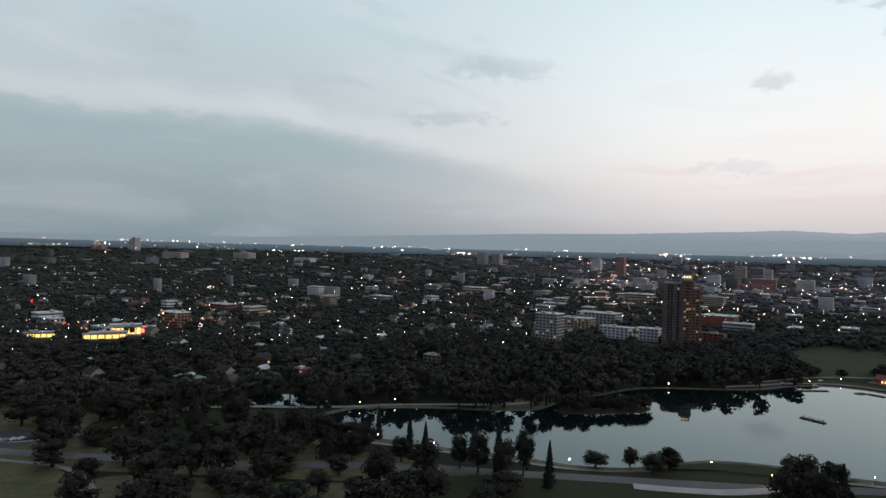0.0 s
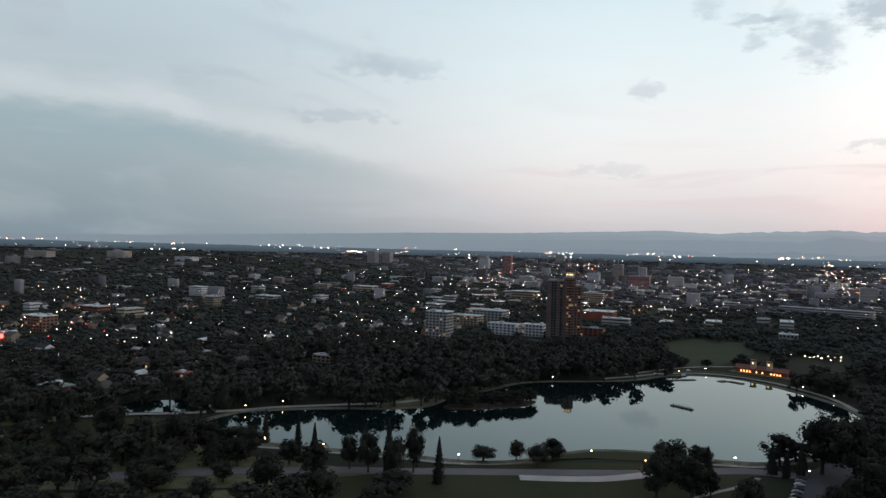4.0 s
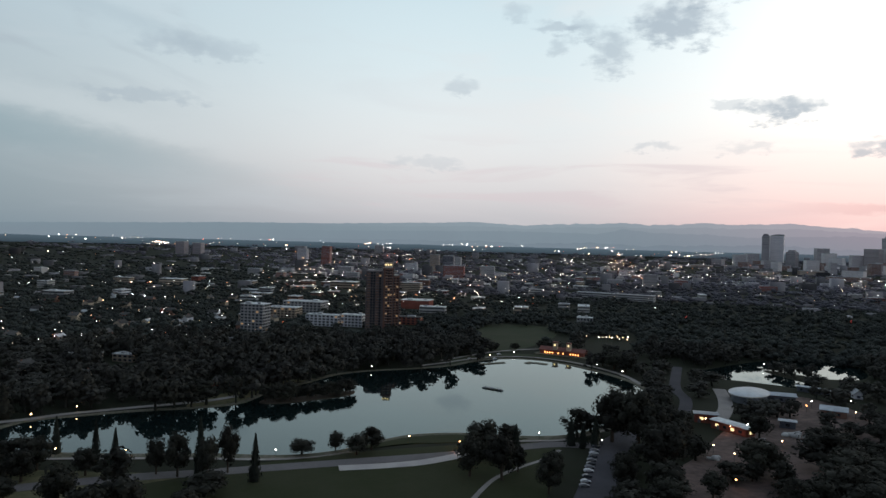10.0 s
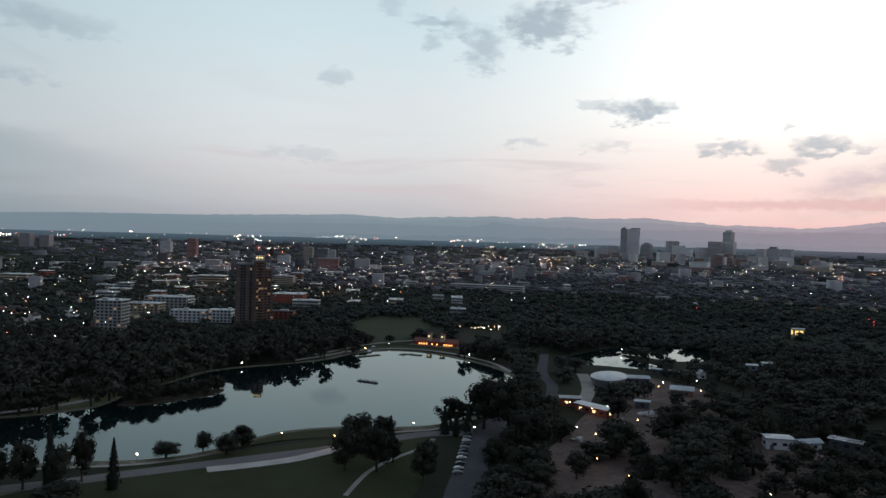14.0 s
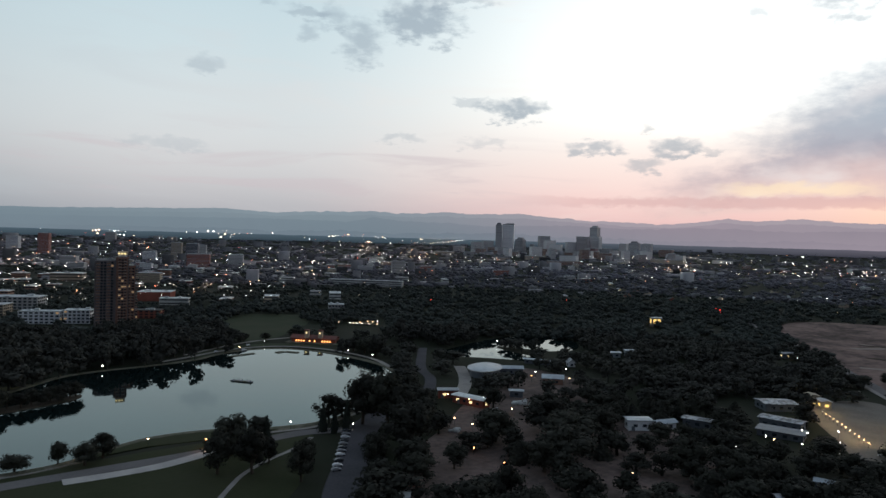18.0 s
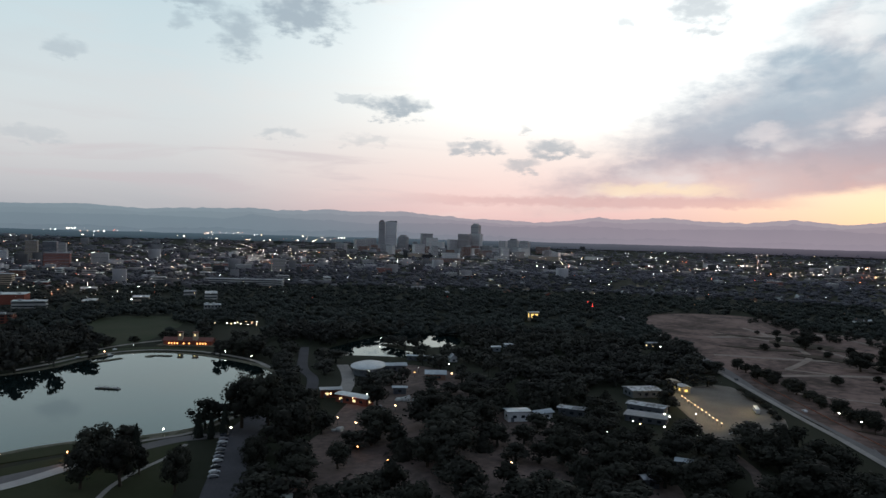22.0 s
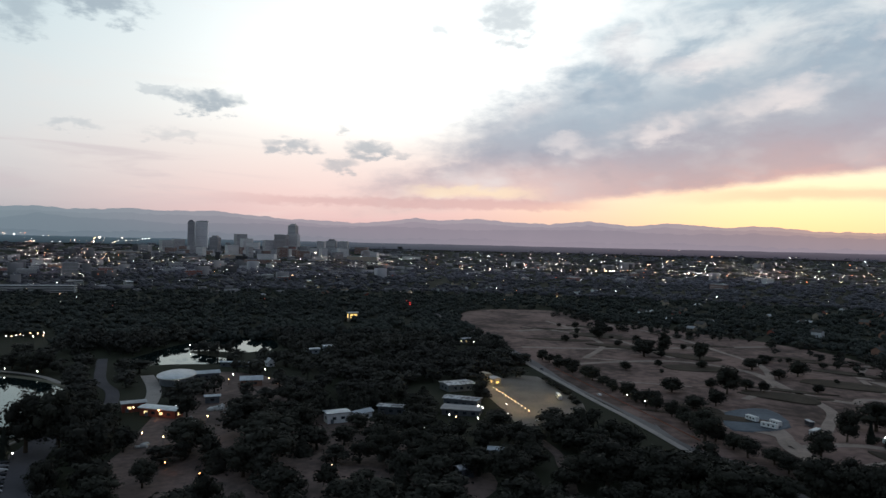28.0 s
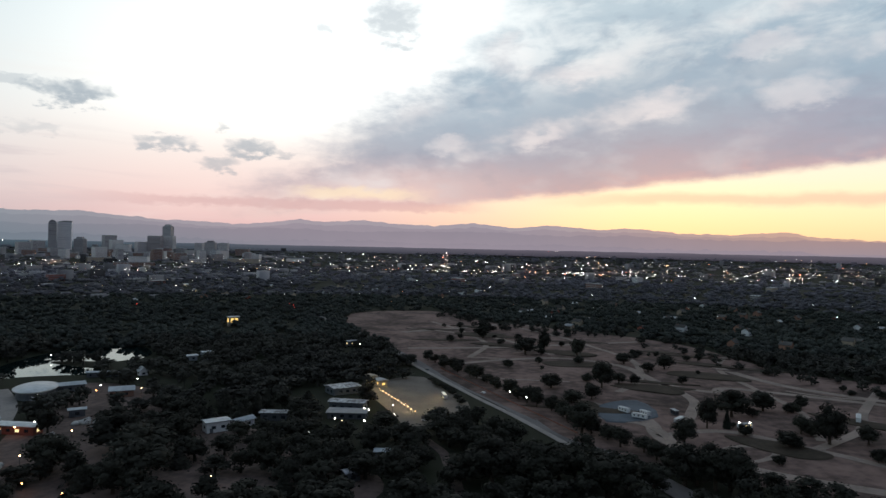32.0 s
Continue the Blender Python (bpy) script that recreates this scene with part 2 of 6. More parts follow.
# ---- materials ----
def paint(name, a, b=None, scale=0.4, rough=0.8, metal=0.0, bump=0.0, fine=4.0, island=0.0, each=0.0, spec=0.5):
    """A surface that varies between two colours at two scales; island, each: how far loose pieces or objects differ."""
    mat = bpy.data.materials.new(name)
    mat.use_nodes = True
    spec = min(spec, 0.08) if rough >= 0.9 else spec  # soil, grass and leaves have no sheen
    n = Net(mat.node_tree)
    at = n.node("ShaderNodeTexCoord").outputs["Object"]
    big, small = n.noise(at, scale, 3.0), n.noise(at, scale * fine, 4.0)
    fac = n.step(n.math("ADD", n.math("MULTIPLY", big, 0.6), n.math("MULTIPLY", small, 0.4)), 0.36, 0.64)
    colour = n.mix(fac, a, b or tuple(v * 0.7 for v in a))
    if island:
        r = n.node("ShaderNodeNewGeometry").outputs["Random Per Island"]
        colour = n.mix(1.0, colour, n.ramp(r, [(0.0, (1 - island,) * 3), (1.0, (1 + island,) * 3)]), "MULTIPLY")
    if each:
        r = n.node("ShaderNodeObjectInfo").outputs["Random"]
        colour = n.mix(1.0, colour, n.ramp(r, [(0.0, (1 - each,) * 3), (1.0, (1 + each * 0.9, 1 + each, 1 + each * 0.8))]), "MULTIPLY")
    p = n.node("ShaderNodeBsdfPrincipled")
    n.put(p.inputs["Base Color"], colour)
    p.inputs["Metallic"].default_value, p.inputs["Specular IOR Level"].default_value = metal, spec
    n.put(p.inputs["Roughness"], n.math("ADD", n.math("MULTIPLY", small, 0.2), rough - 0.1))
    if bump:
        bm_node = n.node("ShaderNodeBump")
        bm_node.inputs["Strength"].default_value = bump
        n.put(bm_node.inputs["Height"], small)
        n.put(p.inputs["Normal"], bm_node.outputs[0])
    n.put(n.node("ShaderNodeOutputMaterial").inputs[0], p.outputs[0])
    return mat


def shine(name, colour, power, island=False):
    """Something that gives off light."""
    mat = bpy.data.materials.new(name)
    mat.use_nodes = True
    n = Net(mat.node_tree)
    e = n.node("ShaderNodeEmission")
    n.put(e.inputs[0], colour)
    e.inputs[1].default_value = power
    if island:
        r = n.node("ShaderNodeNewGeometry").outputs["Random Per Island"]
        n.put(e.inputs[0], n.ramp(r, [(0.0, (1, 0.06, 0.05)), (0.07, (1, 0.30, 0.12)), (0.22, (1, 0.62, 0.34)), (0.45, (1, 0.85, 0.66)), (0.75, (1, 0.96, 0.9)), (1.0, (0.82, 0.94, 1))]))
        n.put(e.inputs[1], n.math("MULTIPLY", n.math("POWER", n.math("FRACT", n.math("MULTIPLY", r, 37.7)), 2.6), power))
    n.put(n.node("ShaderNodeOutputMaterial").inputs[0], e.outputs[0])
    return mat


def water(name):
    mat = bpy.data.materials.new(name)
    mat.use_nodes = True
    n = Net(mat.node_tree)
    at = n.node("ShaderNodeTexCoord").outputs["Object"]
    deep = n.node("ShaderNodeBsdfDiffuse")
    n.put(deep.inputs["Color"], n.mix(n.noise(at, 0.02), (0.003, 0.008, 0.008), (0.005, 0.011, 0.011)))
    p = n.node("ShaderNodeBsdfGlossy")
    p.inputs["Color"].default_value = (0.86, 0.98, 0.99, 1)
    n.put(p.inputs["Roughness"], n.math("ADD", n.math("MULTIPLY", n.noise(at, 0.012, 3.0), 0.03), 0.01))
    b = n.node("ShaderNodeBump")
    b.inputs["Strength"].default_value, b.inputs["Distance"].default_value = 0.012, 0.08
    n.put(b.inputs["Height"], n.noise(at, 0.9, 3.0))
    n.put(p.inputs["Normal"], b.outputs[0])
    gloss = n.node("ShaderNodeFresnel")
    gloss.inputs["IOR"].default_value = 1.40
    both = n.node("ShaderNodeMixShader")
    n.put(both.inputs[0], gloss.outputs[0])
    n.put(both.inputs[1], deep.outputs[0])
    n.put(both.inputs[2], p.outputs[0])
    n.put(n.node("ShaderNodeOutputMaterial").inputs[0], both.outputs[0])
    return mat


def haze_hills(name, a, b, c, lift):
    """Far hills with evening haze put into a glowing colour: by compass direction, paler towards the foot."""
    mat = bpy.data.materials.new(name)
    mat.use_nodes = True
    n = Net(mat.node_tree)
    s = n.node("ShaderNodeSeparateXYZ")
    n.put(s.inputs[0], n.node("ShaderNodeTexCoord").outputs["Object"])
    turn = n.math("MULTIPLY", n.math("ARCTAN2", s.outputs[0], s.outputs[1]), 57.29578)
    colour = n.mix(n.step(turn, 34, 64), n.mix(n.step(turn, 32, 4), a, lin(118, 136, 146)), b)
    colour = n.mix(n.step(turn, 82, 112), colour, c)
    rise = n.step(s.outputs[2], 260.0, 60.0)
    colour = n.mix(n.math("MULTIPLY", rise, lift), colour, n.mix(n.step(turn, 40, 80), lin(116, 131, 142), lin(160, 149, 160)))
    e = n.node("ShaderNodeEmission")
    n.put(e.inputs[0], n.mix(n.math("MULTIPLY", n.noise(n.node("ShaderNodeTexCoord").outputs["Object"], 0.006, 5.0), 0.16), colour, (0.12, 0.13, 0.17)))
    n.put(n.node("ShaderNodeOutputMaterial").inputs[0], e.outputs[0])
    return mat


M = {
    "ground": paint("city_ground", (0.018, 0.022, 0.012), (0.026, 0.028, 0.019), 0.01, 0.95, bump=0.2, fine=12),
    "grass": paint("mown_grass", (0.030, 0.037, 0.016), (0.042, 0.045, 0.024), 0.03, 0.95, bump=0.3, fine=14),
    "drygrass": paint("dry_grass", (0.14, 0.12, 0.065), (0.07, 0.075, 0.038), 0.04, 0.95, bump=0.3, fine=10),
    "dirt": paint("bare_soil", (0.215, 0.148, 0.128), (0.055, 0.041, 0.036), 0.018, 0.95, bump=0.4, fine=7),
    "zoodirt": paint("trodden_soil", (0.165, 0.122, 0.106), (0.075, 0.060, 0.053), 0.03, 0.95, bump=0.3, fine=9),
    "track": paint("sandy_track", (0.29, 0.235, 0.20), (0.20, 0.165, 0.14), 0.05, 0.95, bump=0.2, fine=9),
    "avenue": paint("worn_pale_asphalt", (0.165, 0.155, 0.150), (0.125, 0.118, 0.116), 0.05, 0.9, bump=0.1, fine=16),
    "weeds": paint("weedy_rough", (0.040, 0.034, 0.025), (0.068, 0.054, 0.042), 0.06, 0.95, bump=0.4, fine=8),
    "meadow": paint("meadow_grass", (0.036, 0.047, 0.024), (0.050, 0.054, 0.032), 0.02, 0.95, bump=0.3, fine=10),
    "parkgrass": paint("worn_park_grass", (0.15, 0.135, 0.075), (0.075, 0.078, 0.042), 0.02, 0.95, bump=0.3, fine=10),
    "towerglass": paint("tower_glass", (0.36, 0.345, 0.37), (0.27, 0.26, 0.285), 0.05, 0.35, each=0.3, spec=0.5),
    "asphalt": paint("asphalt", (0.078, 0.076, 0.082), (0.058, 0.057, 0.062), 0.05, 0.9, bump=0.1, fine=16),
    "path": paint("concrete_path", (0.30, 0.28, 0.255), (0.22, 0.205, 0.19), 0.08, 0.9, bump=0.1, fine=12),
    "gravel": paint("crushed_gravel", (0.185, 0.165, 0.14), (0.14, 0.125, 0.108), 0.06, 0.95, bump=0.2, fine=12),
    "leaf": paint("foliage", (0.037, 0.037, 0.029), (0.026, 0.026, 0.022), 0.12, 0.8, fine=6, each=0.3, island=0.10, spec=0.1),
    "needle": paint("conifer_needles", (0.027, 0.032, 0.025), (0.020, 0.024, 0.020), 0.2, 0.8, fine=6, each=0.25, island=0.2, spec=0.1),
    # foliage copies pale with distance: evening haze is put into their colour
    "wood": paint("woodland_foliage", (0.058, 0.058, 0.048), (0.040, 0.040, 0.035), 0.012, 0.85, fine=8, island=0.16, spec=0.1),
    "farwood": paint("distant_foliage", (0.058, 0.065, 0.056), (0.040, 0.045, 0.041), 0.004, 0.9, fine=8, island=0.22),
    "plainwood": paint("hazed_distant_foliage", (0.160, 0.156, 0.180), (0.118, 0.116, 0.136), 0.0015, 0.9, fine=8, island=0.2),
    "citywood": paint("hazed_city_foliage", (0.112, 0.112, 0.122), (0.080, 0.080, 0.090), 0.003, 0.9, fine=8, island=0.2),
    "plaza": paint("pale_plaza_paving", (0.44, 0.415, 0.385), (0.35, 0.33, 0.31), 0.1, 0.9, bump=0.1, fine=12),
    "bark": paint("bark", (0.085, 0.066, 0.05), (0.05, 0.04, 0.032), 0.8, 0.95, bump=0.4),
    "brick": paint("brown_brick", (0.30, 0.17, 0.125), (0.23, 0.135, 0.105), 0.05, 0.9, each=0.2, bump=0.1, fine=12),
    "redbrick": paint("red_brick", (0.30, 0.10, 0.075), (0.22, 0.08, 0.06), 0.05, 0.9, each=0.2, fine=12),
    "concrete": paint("pale_concrete", (0.42, 0.42, 0.41), (0.32, 0.32, 0.32), 0.05, 0.85, each=0.25, fine=10),
    "dark": paint("dark_cladding", (0.105, 0.118, 0.14), (0.075, 0.085, 0.10), 0.05, 0.5, each=0.3, fine=10),
    "granite": paint("grey_granite", (0.25, 0.25, 0.26), (0.20, 0.20, 0.215), 0.03, 0.6, each=0.2, fine=10),
    "tan": paint("tan_stucco", (0.42, 0.35, 0.27), (0.34, 0.28, 0.22), 0.06, 0.9, each=0.25, fine=10),
    "whitewall": paint("white_render", (0.72, 0.73, 0.74), (0.58, 0.60, 0.62), 0.08, 0.8, each=0.15, fine=10),
    "roofgrey": paint("flat_roof_membrane", (0.54, 0.55, 0.56), (0.36, 0.37, 0.38), 0.06, 0.7, each=0.4, fine=8),
    "shingle": paint("asphalt_shingles", (0.11, 0.105, 0.10), (0.075, 0.07, 0.07), 0.2, 0.9, each=0.45, island=0.5, fine=8),
    "greenroof": paint("green_metal_roof", (0.20, 0.27, 0.25), (0.15, 0.21, 0.20), 0.2, 0.5, metal=0.2, fine=6),
    "redroof": paint("red_clay_roof", (0.19, 0.07, 0.05), (0.14, 0.052, 0.042), 0.15, 0.85, fine=8),
    "bluegrey": paint("pale_blue_metal_roof", (0.36, 0.41, 0.44), (0.24, 0.28, 0.31), 0.08, 0.4, metal=0.2, fine=6),
    "glass": paint("dark_window_glass", (0.030, 0.038, 0.048), (0.020, 0.026, 0.034), 0.3, 0.16, each=0.3, spec=0.8),
    "farhouse": paint("house_walls", (0.24, 0.235, 0.24), (0.12, 0.118, 0.12), 0.004, 0.9, island=0.75),
    "metal": paint("painted_steel", (0.06, 0.065, 0.065), (0.04, 0.044, 0.045), 1.0, 0.5, metal=0.4),
    "stone": paint("sandstone_edge", (0.16, 0.145, 0.115), (0.075, 0.08, 0.05), 0.3, 0.9, bump=0.3),
    "carwhite": paint("white_car_paint", (0.56, 0.57, 0.58), (0.48, 0.49, 0.50), 0.5, 0.3),
    "cardark": paint("dark_car_paint", (0.05, 0.055, 0.065), (0.04, 0.045, 0.05), 0.5, 0.25),
    "rubber": paint("tyre_rubber", (0.02, 0.02, 0.02), (0.015, 0.015, 0.015), 2.0, 0.9),
    "bluepad": paint("blue_grey_gravel_pad", (0.12, 0.14, 0.16), (0.085, 0.10, 0.115), 0.05, 0.9, bump=0.2, fine=9),
    "orange": paint("orange_barrier", (0.28, 0.085, 0.04), (0.20, 0.07, 0.04), 0.5, 0.8),
    "sheets": paint("patched_metal_sheets", (0.40, 0.43, 0.46), (0.03, 0.034, 0.04), 0.34, 0.5, fine=3),
    "water": water("still_lake_water"),
    "lampwarm": shine("warm_lamp_glass", (1.0, 0.60, 0.30), 12.0),
    "lampwhite": shine("cool_lamp_glass", (1.0, 0.92, 0.78), 15.0),
    "lamporange": shine("sodium_lamp_glass", (1.0, 0.42, 0.14), 9.0),
    "shop": shine("shop_front_glow", (1.0, 0.66, 0.20), 1.25),
    # brown for far towers, with haze put into the colour
    "umberhaze": paint("hazed_brown_stone", (0.38, 0.33, 0.325), (0.32, 0.28, 0.28), 0.02, 0.7, fine=8),
    "towerbrick": paint("deep_brown_brick", (0.27, 0.15, 0.115), (0.20, 0.115, 0.09), 0.05, 0.9, bump=0.1, fine=12),
    "umber": paint("dark_umber_brick", (0.16, 0.135, 0.13), (0.11, 0.095, 0.095), 0.05, 0.8, fine=12),
    "arch": shine("glowing_arch", (1.0, 0.42, 0.13), 2.6),
    # skyline colours are lightened to paint distance haze on the towers
    "skyline": paint("hazed_tower_stone", (0.58, 0.54, 0.545), (0.46, 0.43, 0.445), 0.01, 0.6, each=0.4, fine=10),
    "palebands": paint("hazed_tower_glass", (0.80, 0.77, 0.78), (0.68, 0.66, 0.68), 0.05, 0.4, each=0.15),
    "skyline_dark": paint("hazed_tower_cladding", (0.43, 0.40, 0.415), (0.31, 0.29, 0.31), 0.01, 0.5, each=0.4, fine=10),
    "lampred": shine("red_signal_glass", (1.0, 0.05, 0.04), 10.0),
    "citylights": shine("city_light_points", (1, 0.8, 0.5), 46.0, True),
    "litwindow": shine("lit_window", (1.0, 0.66, 0.36), 0.26),
    "brightwindow": shine("bright_lit_window", (1.0, 0.78, 0.38), 1.3),
}

# ---- mesh helpers ----
def np_mesh(name, verts, faces, mat, smooth=False):
    """A mesh from arrays; faces all have the same number of corners."""
    verts, faces = np.asarray(verts, np.float32), np.asarray(faces, np.int32)
    me = bpy.data.meshes.new(name)
    k = faces.shape[1]
    me.vertices.add(len(verts))
    me.vertices.foreach_set("co", verts.ravel())
    me.loops.add(faces.size)
    me.loops.foreach_set("vertex_index", faces.ravel())
    me.polygons.add(len(faces))
    me.polygons.foreach_set("loop_start", np.arange(0, faces.size, k, dtype=np.int32))
    me.polygons.foreach_set("loop_total", np.full(len(faces), k, np.int32))
    if smooth:
        me.polygons.foreach_set("use_smooth", np.ones(len(faces), bool))
    me.update(calc_edges=True)
    me.materials.append(mat)
    return me


def place(name, me, parent=None, m=None, label=""):
    """A mesh as one object, under a thing or a part if parent is given."""
    ob = new(name, me)
    if parent is not None:
        ob.parent = parent
    if m is not None:
        ob.matrix_basis = m
    return tagged(ob, label) if label else ob


def part(name, bm, mat, parent=None, label="", m=None):
    """A bmesh as one mesh object."""
    me = bpy.data.meshes.new(name)
    bm.to_mesh(me)
    bm.free()
    me.materials.append(mat)
    return place(name, me, parent, m, label)


def box_bm(w, d, h, x=0.0, y=0.0, z=0.0, bevel=0.0):
    bm = bmesh.new()
    bmesh.ops.create_cube(bm, size=1, matrix=Matrix.Translation((x, y, z + h / 2)) @ Matrix.Diagonal((w, d, h, 1)))
    if bevel:
        bmesh.ops.bevel(bm, geom=bm.edges[:], offset=bevel, segments=1, affect="EDGES")
    return bm


def box(name, w, d, h, x, y, z, mat, parent=None, label="", bevel=0.0):
    return part(name, box_bm(w, d, h, x, y, z, bevel), mat, parent, label)


def prism(name, outline, z0, z1, mat, parent=None, label=""):
    """A slab with the given outline."""
    bm = bmesh.new()
    low = [bm.verts.new((x, y, z0)) for x, y in outline]
    high = [bm.verts.new((x, y, z1)) for x, y in outline]
    bm.faces.new(high)
    bm.faces.new(low[::-1])
    for i in range(len(low)):
        j = (i + 1) % len(low)
        bm.faces.new((low[i], low[j], high[j], high[i]))
    bmesh.ops.recalc_face_normals(bm, faces=bm.faces[:])
    return part(name, bm, mat, parent, label)


def empty(name, m, label, category, group="", kind=""):
    ob = new(name)
    ob.empty_display_size = 1.0
    ob.matrix_basis = m
    return tagged(ob, label, category, group, kind)


def curve(points, n=8, closed=False):
    """A smooth line through the points."""
    p = [np.array(q, float) for q in points]
    out, k = [], len(p)
    for i in range(k if closed else k - 1):
        a, b, c, d = (p[(i + j) % k] if closed else p[min(max(i + j, 0), k - 1)] for j in (-1, 0, 1, 2))
        for s in np.arange(n) / n:
            out.append(0.5 * (2 * b + (c - a) * s + (2 * a - 5 * b + 4 * c - d) * s * s + (3 * b - a - 3 * c + d) * s ** 3))
    if not closed:
        out.append(p[-1])
    return np.array(out)


def strip(name, points, width, z, mat, label, category="road", n=8, thick=0.06, parent=None):
    """A road or path along a smooth line, with a raised edge on both sides."""
    line = curve(points, n)
    d = np.gradient(line, axis=0)
    d /= np.linalg.norm(d, axis=1)[:, None] + 1e-9
    side = np.stack([-d[:, 1], d[:, 0]], 1)
    rows = [(-0.5, 0.0), (-0.5, thick), (-0.46, thick), (0.46, thick), (0.5, thick), (0.5, 0.0)]
    v = np.concatenate([np.c_[line + side * width * s, np.full(len(line), z + h)] for s, h in rows])
    m = len(line)
    f = [(r * m + i, r * m + i + 1, (r + 1) * m + i + 1, (r + 1) * m + i) for r in range(5) for i in range(m - 1)]
    return tagged(place(name, np_mesh(name, v, f, mat)), label, category, kind="structure")


def sheet(name, outline, z, mat, label, category, smooth_n=6, rough=0.0):
    """A patch of ground with a smooth outline, slightly raised at its edge."""
    line = curve(outline, smooth_n, True)
    mid = line.mean(0)
    ks = (1.0, 0.985, 0.9, 0.75, 0.55, 0.3, 0.0)
    v, m = [], len(line)
    for k in ks:
        for q in mid + (line - mid) * k:
            lift = 0.0 if k == 1.0 else z + rough * (noise.noise((q[0] * 0.03, q[1] * 0.03, 2.0)) + 0.6)
            v.append((q[0], q[1], lift))
    f = [(r * m + i, r * m + (i + 1) % m, (r + 1) * m + (i + 1) % m, (r + 1) * m + i) for r in range(len(ks) - 1) for i in range(m)]
    return tagged(place(name, np_mesh(name, v, f, mat, True)), label, category, kind="structure")


def inside(x, y, poly):
    """Which of the points lie in the polygon."""
    poly = np.asarray(poly)
    res = np.zeros(np.shape(x), bool)
    for (ax, ay), (bx, by) in zip(poly, np.roll(poly, -1, 0)):
        hit = ((ay > y) != (by > y)) & (x < (bx - ax) * (y - ay) / (by - ay + 1e-12) + ax)
        res ^= hit
    return res


# ---- land ----
def land_z(r):
    """The plain rises gently towards the foothills, bent up to meet the camera's horizon."""
    return 92.0 * np.clip((np.asarray(r, float) - 2300.0) / 2550.0, 0, 1) ** 1.35


rs = np.concatenate([np.linspace(0, 700, 36), np.linspace(740, 4870, 70)])
az_n = 160
aa = np.linspace(0, 2 * np.pi, az_n, endpoint=False)
R, A = np.meshgrid(rs, aa, indexing="ij")
Z = land_z(R) + np.where(R > 1200, 1.5 * np.sin(A * 9 + R * 0.004), 0.0)
v = np.stack([R * np.sin(A), R * np.cos(A), Z], -1).reshape(-1, 3)
f = [(i * az_n + j, (i + 1) * az_n + j, (i + 1) * az_n + (j + 1) % az_n, i * az_n + (j + 1) % az_n) for i in range(len(rs) - 1) for j in range(az_n)]
tagged(place("ground", np_mesh("ground", v, f, M["ground"], True)), "dark city ground under trees reaching the foothills", "ground", kind="structure")

# far mountain ranges in the haze
RIDGE = [(-180, 0.4), (-60, 0.25), (-25.7, 0.3), (-13.2, 0.55), (-4.0, 0.9), (5.4, 1.25), (14.5, 1.45), (21, 1.65), (26.8, 1.85), (31.2, 1.65), (33.5, 1.85), (38.6, 2.0), (42.1, 1.9), (44.6, 2.08), (47.8, 1.98), (50.9, 2.1), (53.9, 1.85), (56.6, 1.7), (59, 1.6), (61.8, 1.45), (64.6, 1.62), (66.8, 1.97), (69, 1.8), (72.1, 2.02), (75, 1.8), (78, 1.68), (81.6, 1.98), (84.4, 1.65), (87.5, 1.9), (90.7, 1.68), (94.3, 1.75), (97.7, 1.45), (101.5, 1.35), (105.3, 1.6), (107.2, 1.25), (111.4, 1.0), (130, 0.7), (180, 0.4)]
FRONT = [(-60, 0.15), (-10, 0.45), (5, 0.75), (20, 1.0), (30, 1.2), (36.4, 1.1), (38.9, 1.55), (41.2, 1.25), (44, 1.3), (48, 1.0), (54, 1.25), (60, 1.05), (66, 1.3), (71, 1.1), (77, 1.2), (82, 1.35), (88, 1.1), (94, 1.25), (100, 0.95), (108, 1.0), (150, 0.5)]


def mountain_range(name, radius, line, scale, drop, seed, mat, label):
    az_s = np.arange(-70, 150, 0.125)
    tops = np.interp(az_s, [a for a, _ in line], [e for _, e in line]) * scale - drop
    v, f = [], []
    for a, e in zip(az_s, tops):
        wild = min(max((a + 10) / 60.0, 0.35), 1.0)
        e += wild * (0.16 * (0.32 - abs(noise.noise((a * 0.31, seed, 4.0)))) + 0.14 * (0.3 - abs(noise.noise((a * 0.8, seed, 6.0)))) + 0.06 * noise.noise((a * 1.9, seed, 8.0)) + 0.03 * noise.noise((a * 4.3, seed, 2.0)))
        z1 = 100 + radius * math.tan(radians(max(e, 0.05)))
        s, c = math.sin(radians(a)), math.cos(radians(a))
        for k, back in ((0.0, 0.0), (0.5, 30.0), (0.85, 50.0), (1.0, 60.0), (0.6, 75.0)):
            rr = radius - 60 + back * 0.7
            v.append((rr * s, rr * c, 70 + (z1 - 70) * k))
    for i in range(len(az_s) - 1):
        for j in range(4):
            f.append((i * 5 + j, i * 5 + 5 + j, i * 5 + 6 + j, i * 5 + 1 + j))
    return tagged(place(name, np_mesh(name, v, f, mat, True)), label, "mountains", kind="structure")


# the ranges glow in haze colours instead of being lit
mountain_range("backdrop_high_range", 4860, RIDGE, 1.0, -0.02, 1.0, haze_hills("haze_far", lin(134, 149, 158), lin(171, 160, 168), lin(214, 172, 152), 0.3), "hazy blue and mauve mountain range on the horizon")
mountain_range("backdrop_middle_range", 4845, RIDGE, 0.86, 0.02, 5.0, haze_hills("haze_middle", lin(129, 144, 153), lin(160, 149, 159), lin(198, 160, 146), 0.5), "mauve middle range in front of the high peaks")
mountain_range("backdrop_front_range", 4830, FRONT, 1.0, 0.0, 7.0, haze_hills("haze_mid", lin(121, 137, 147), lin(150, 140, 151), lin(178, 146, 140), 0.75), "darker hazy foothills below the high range")
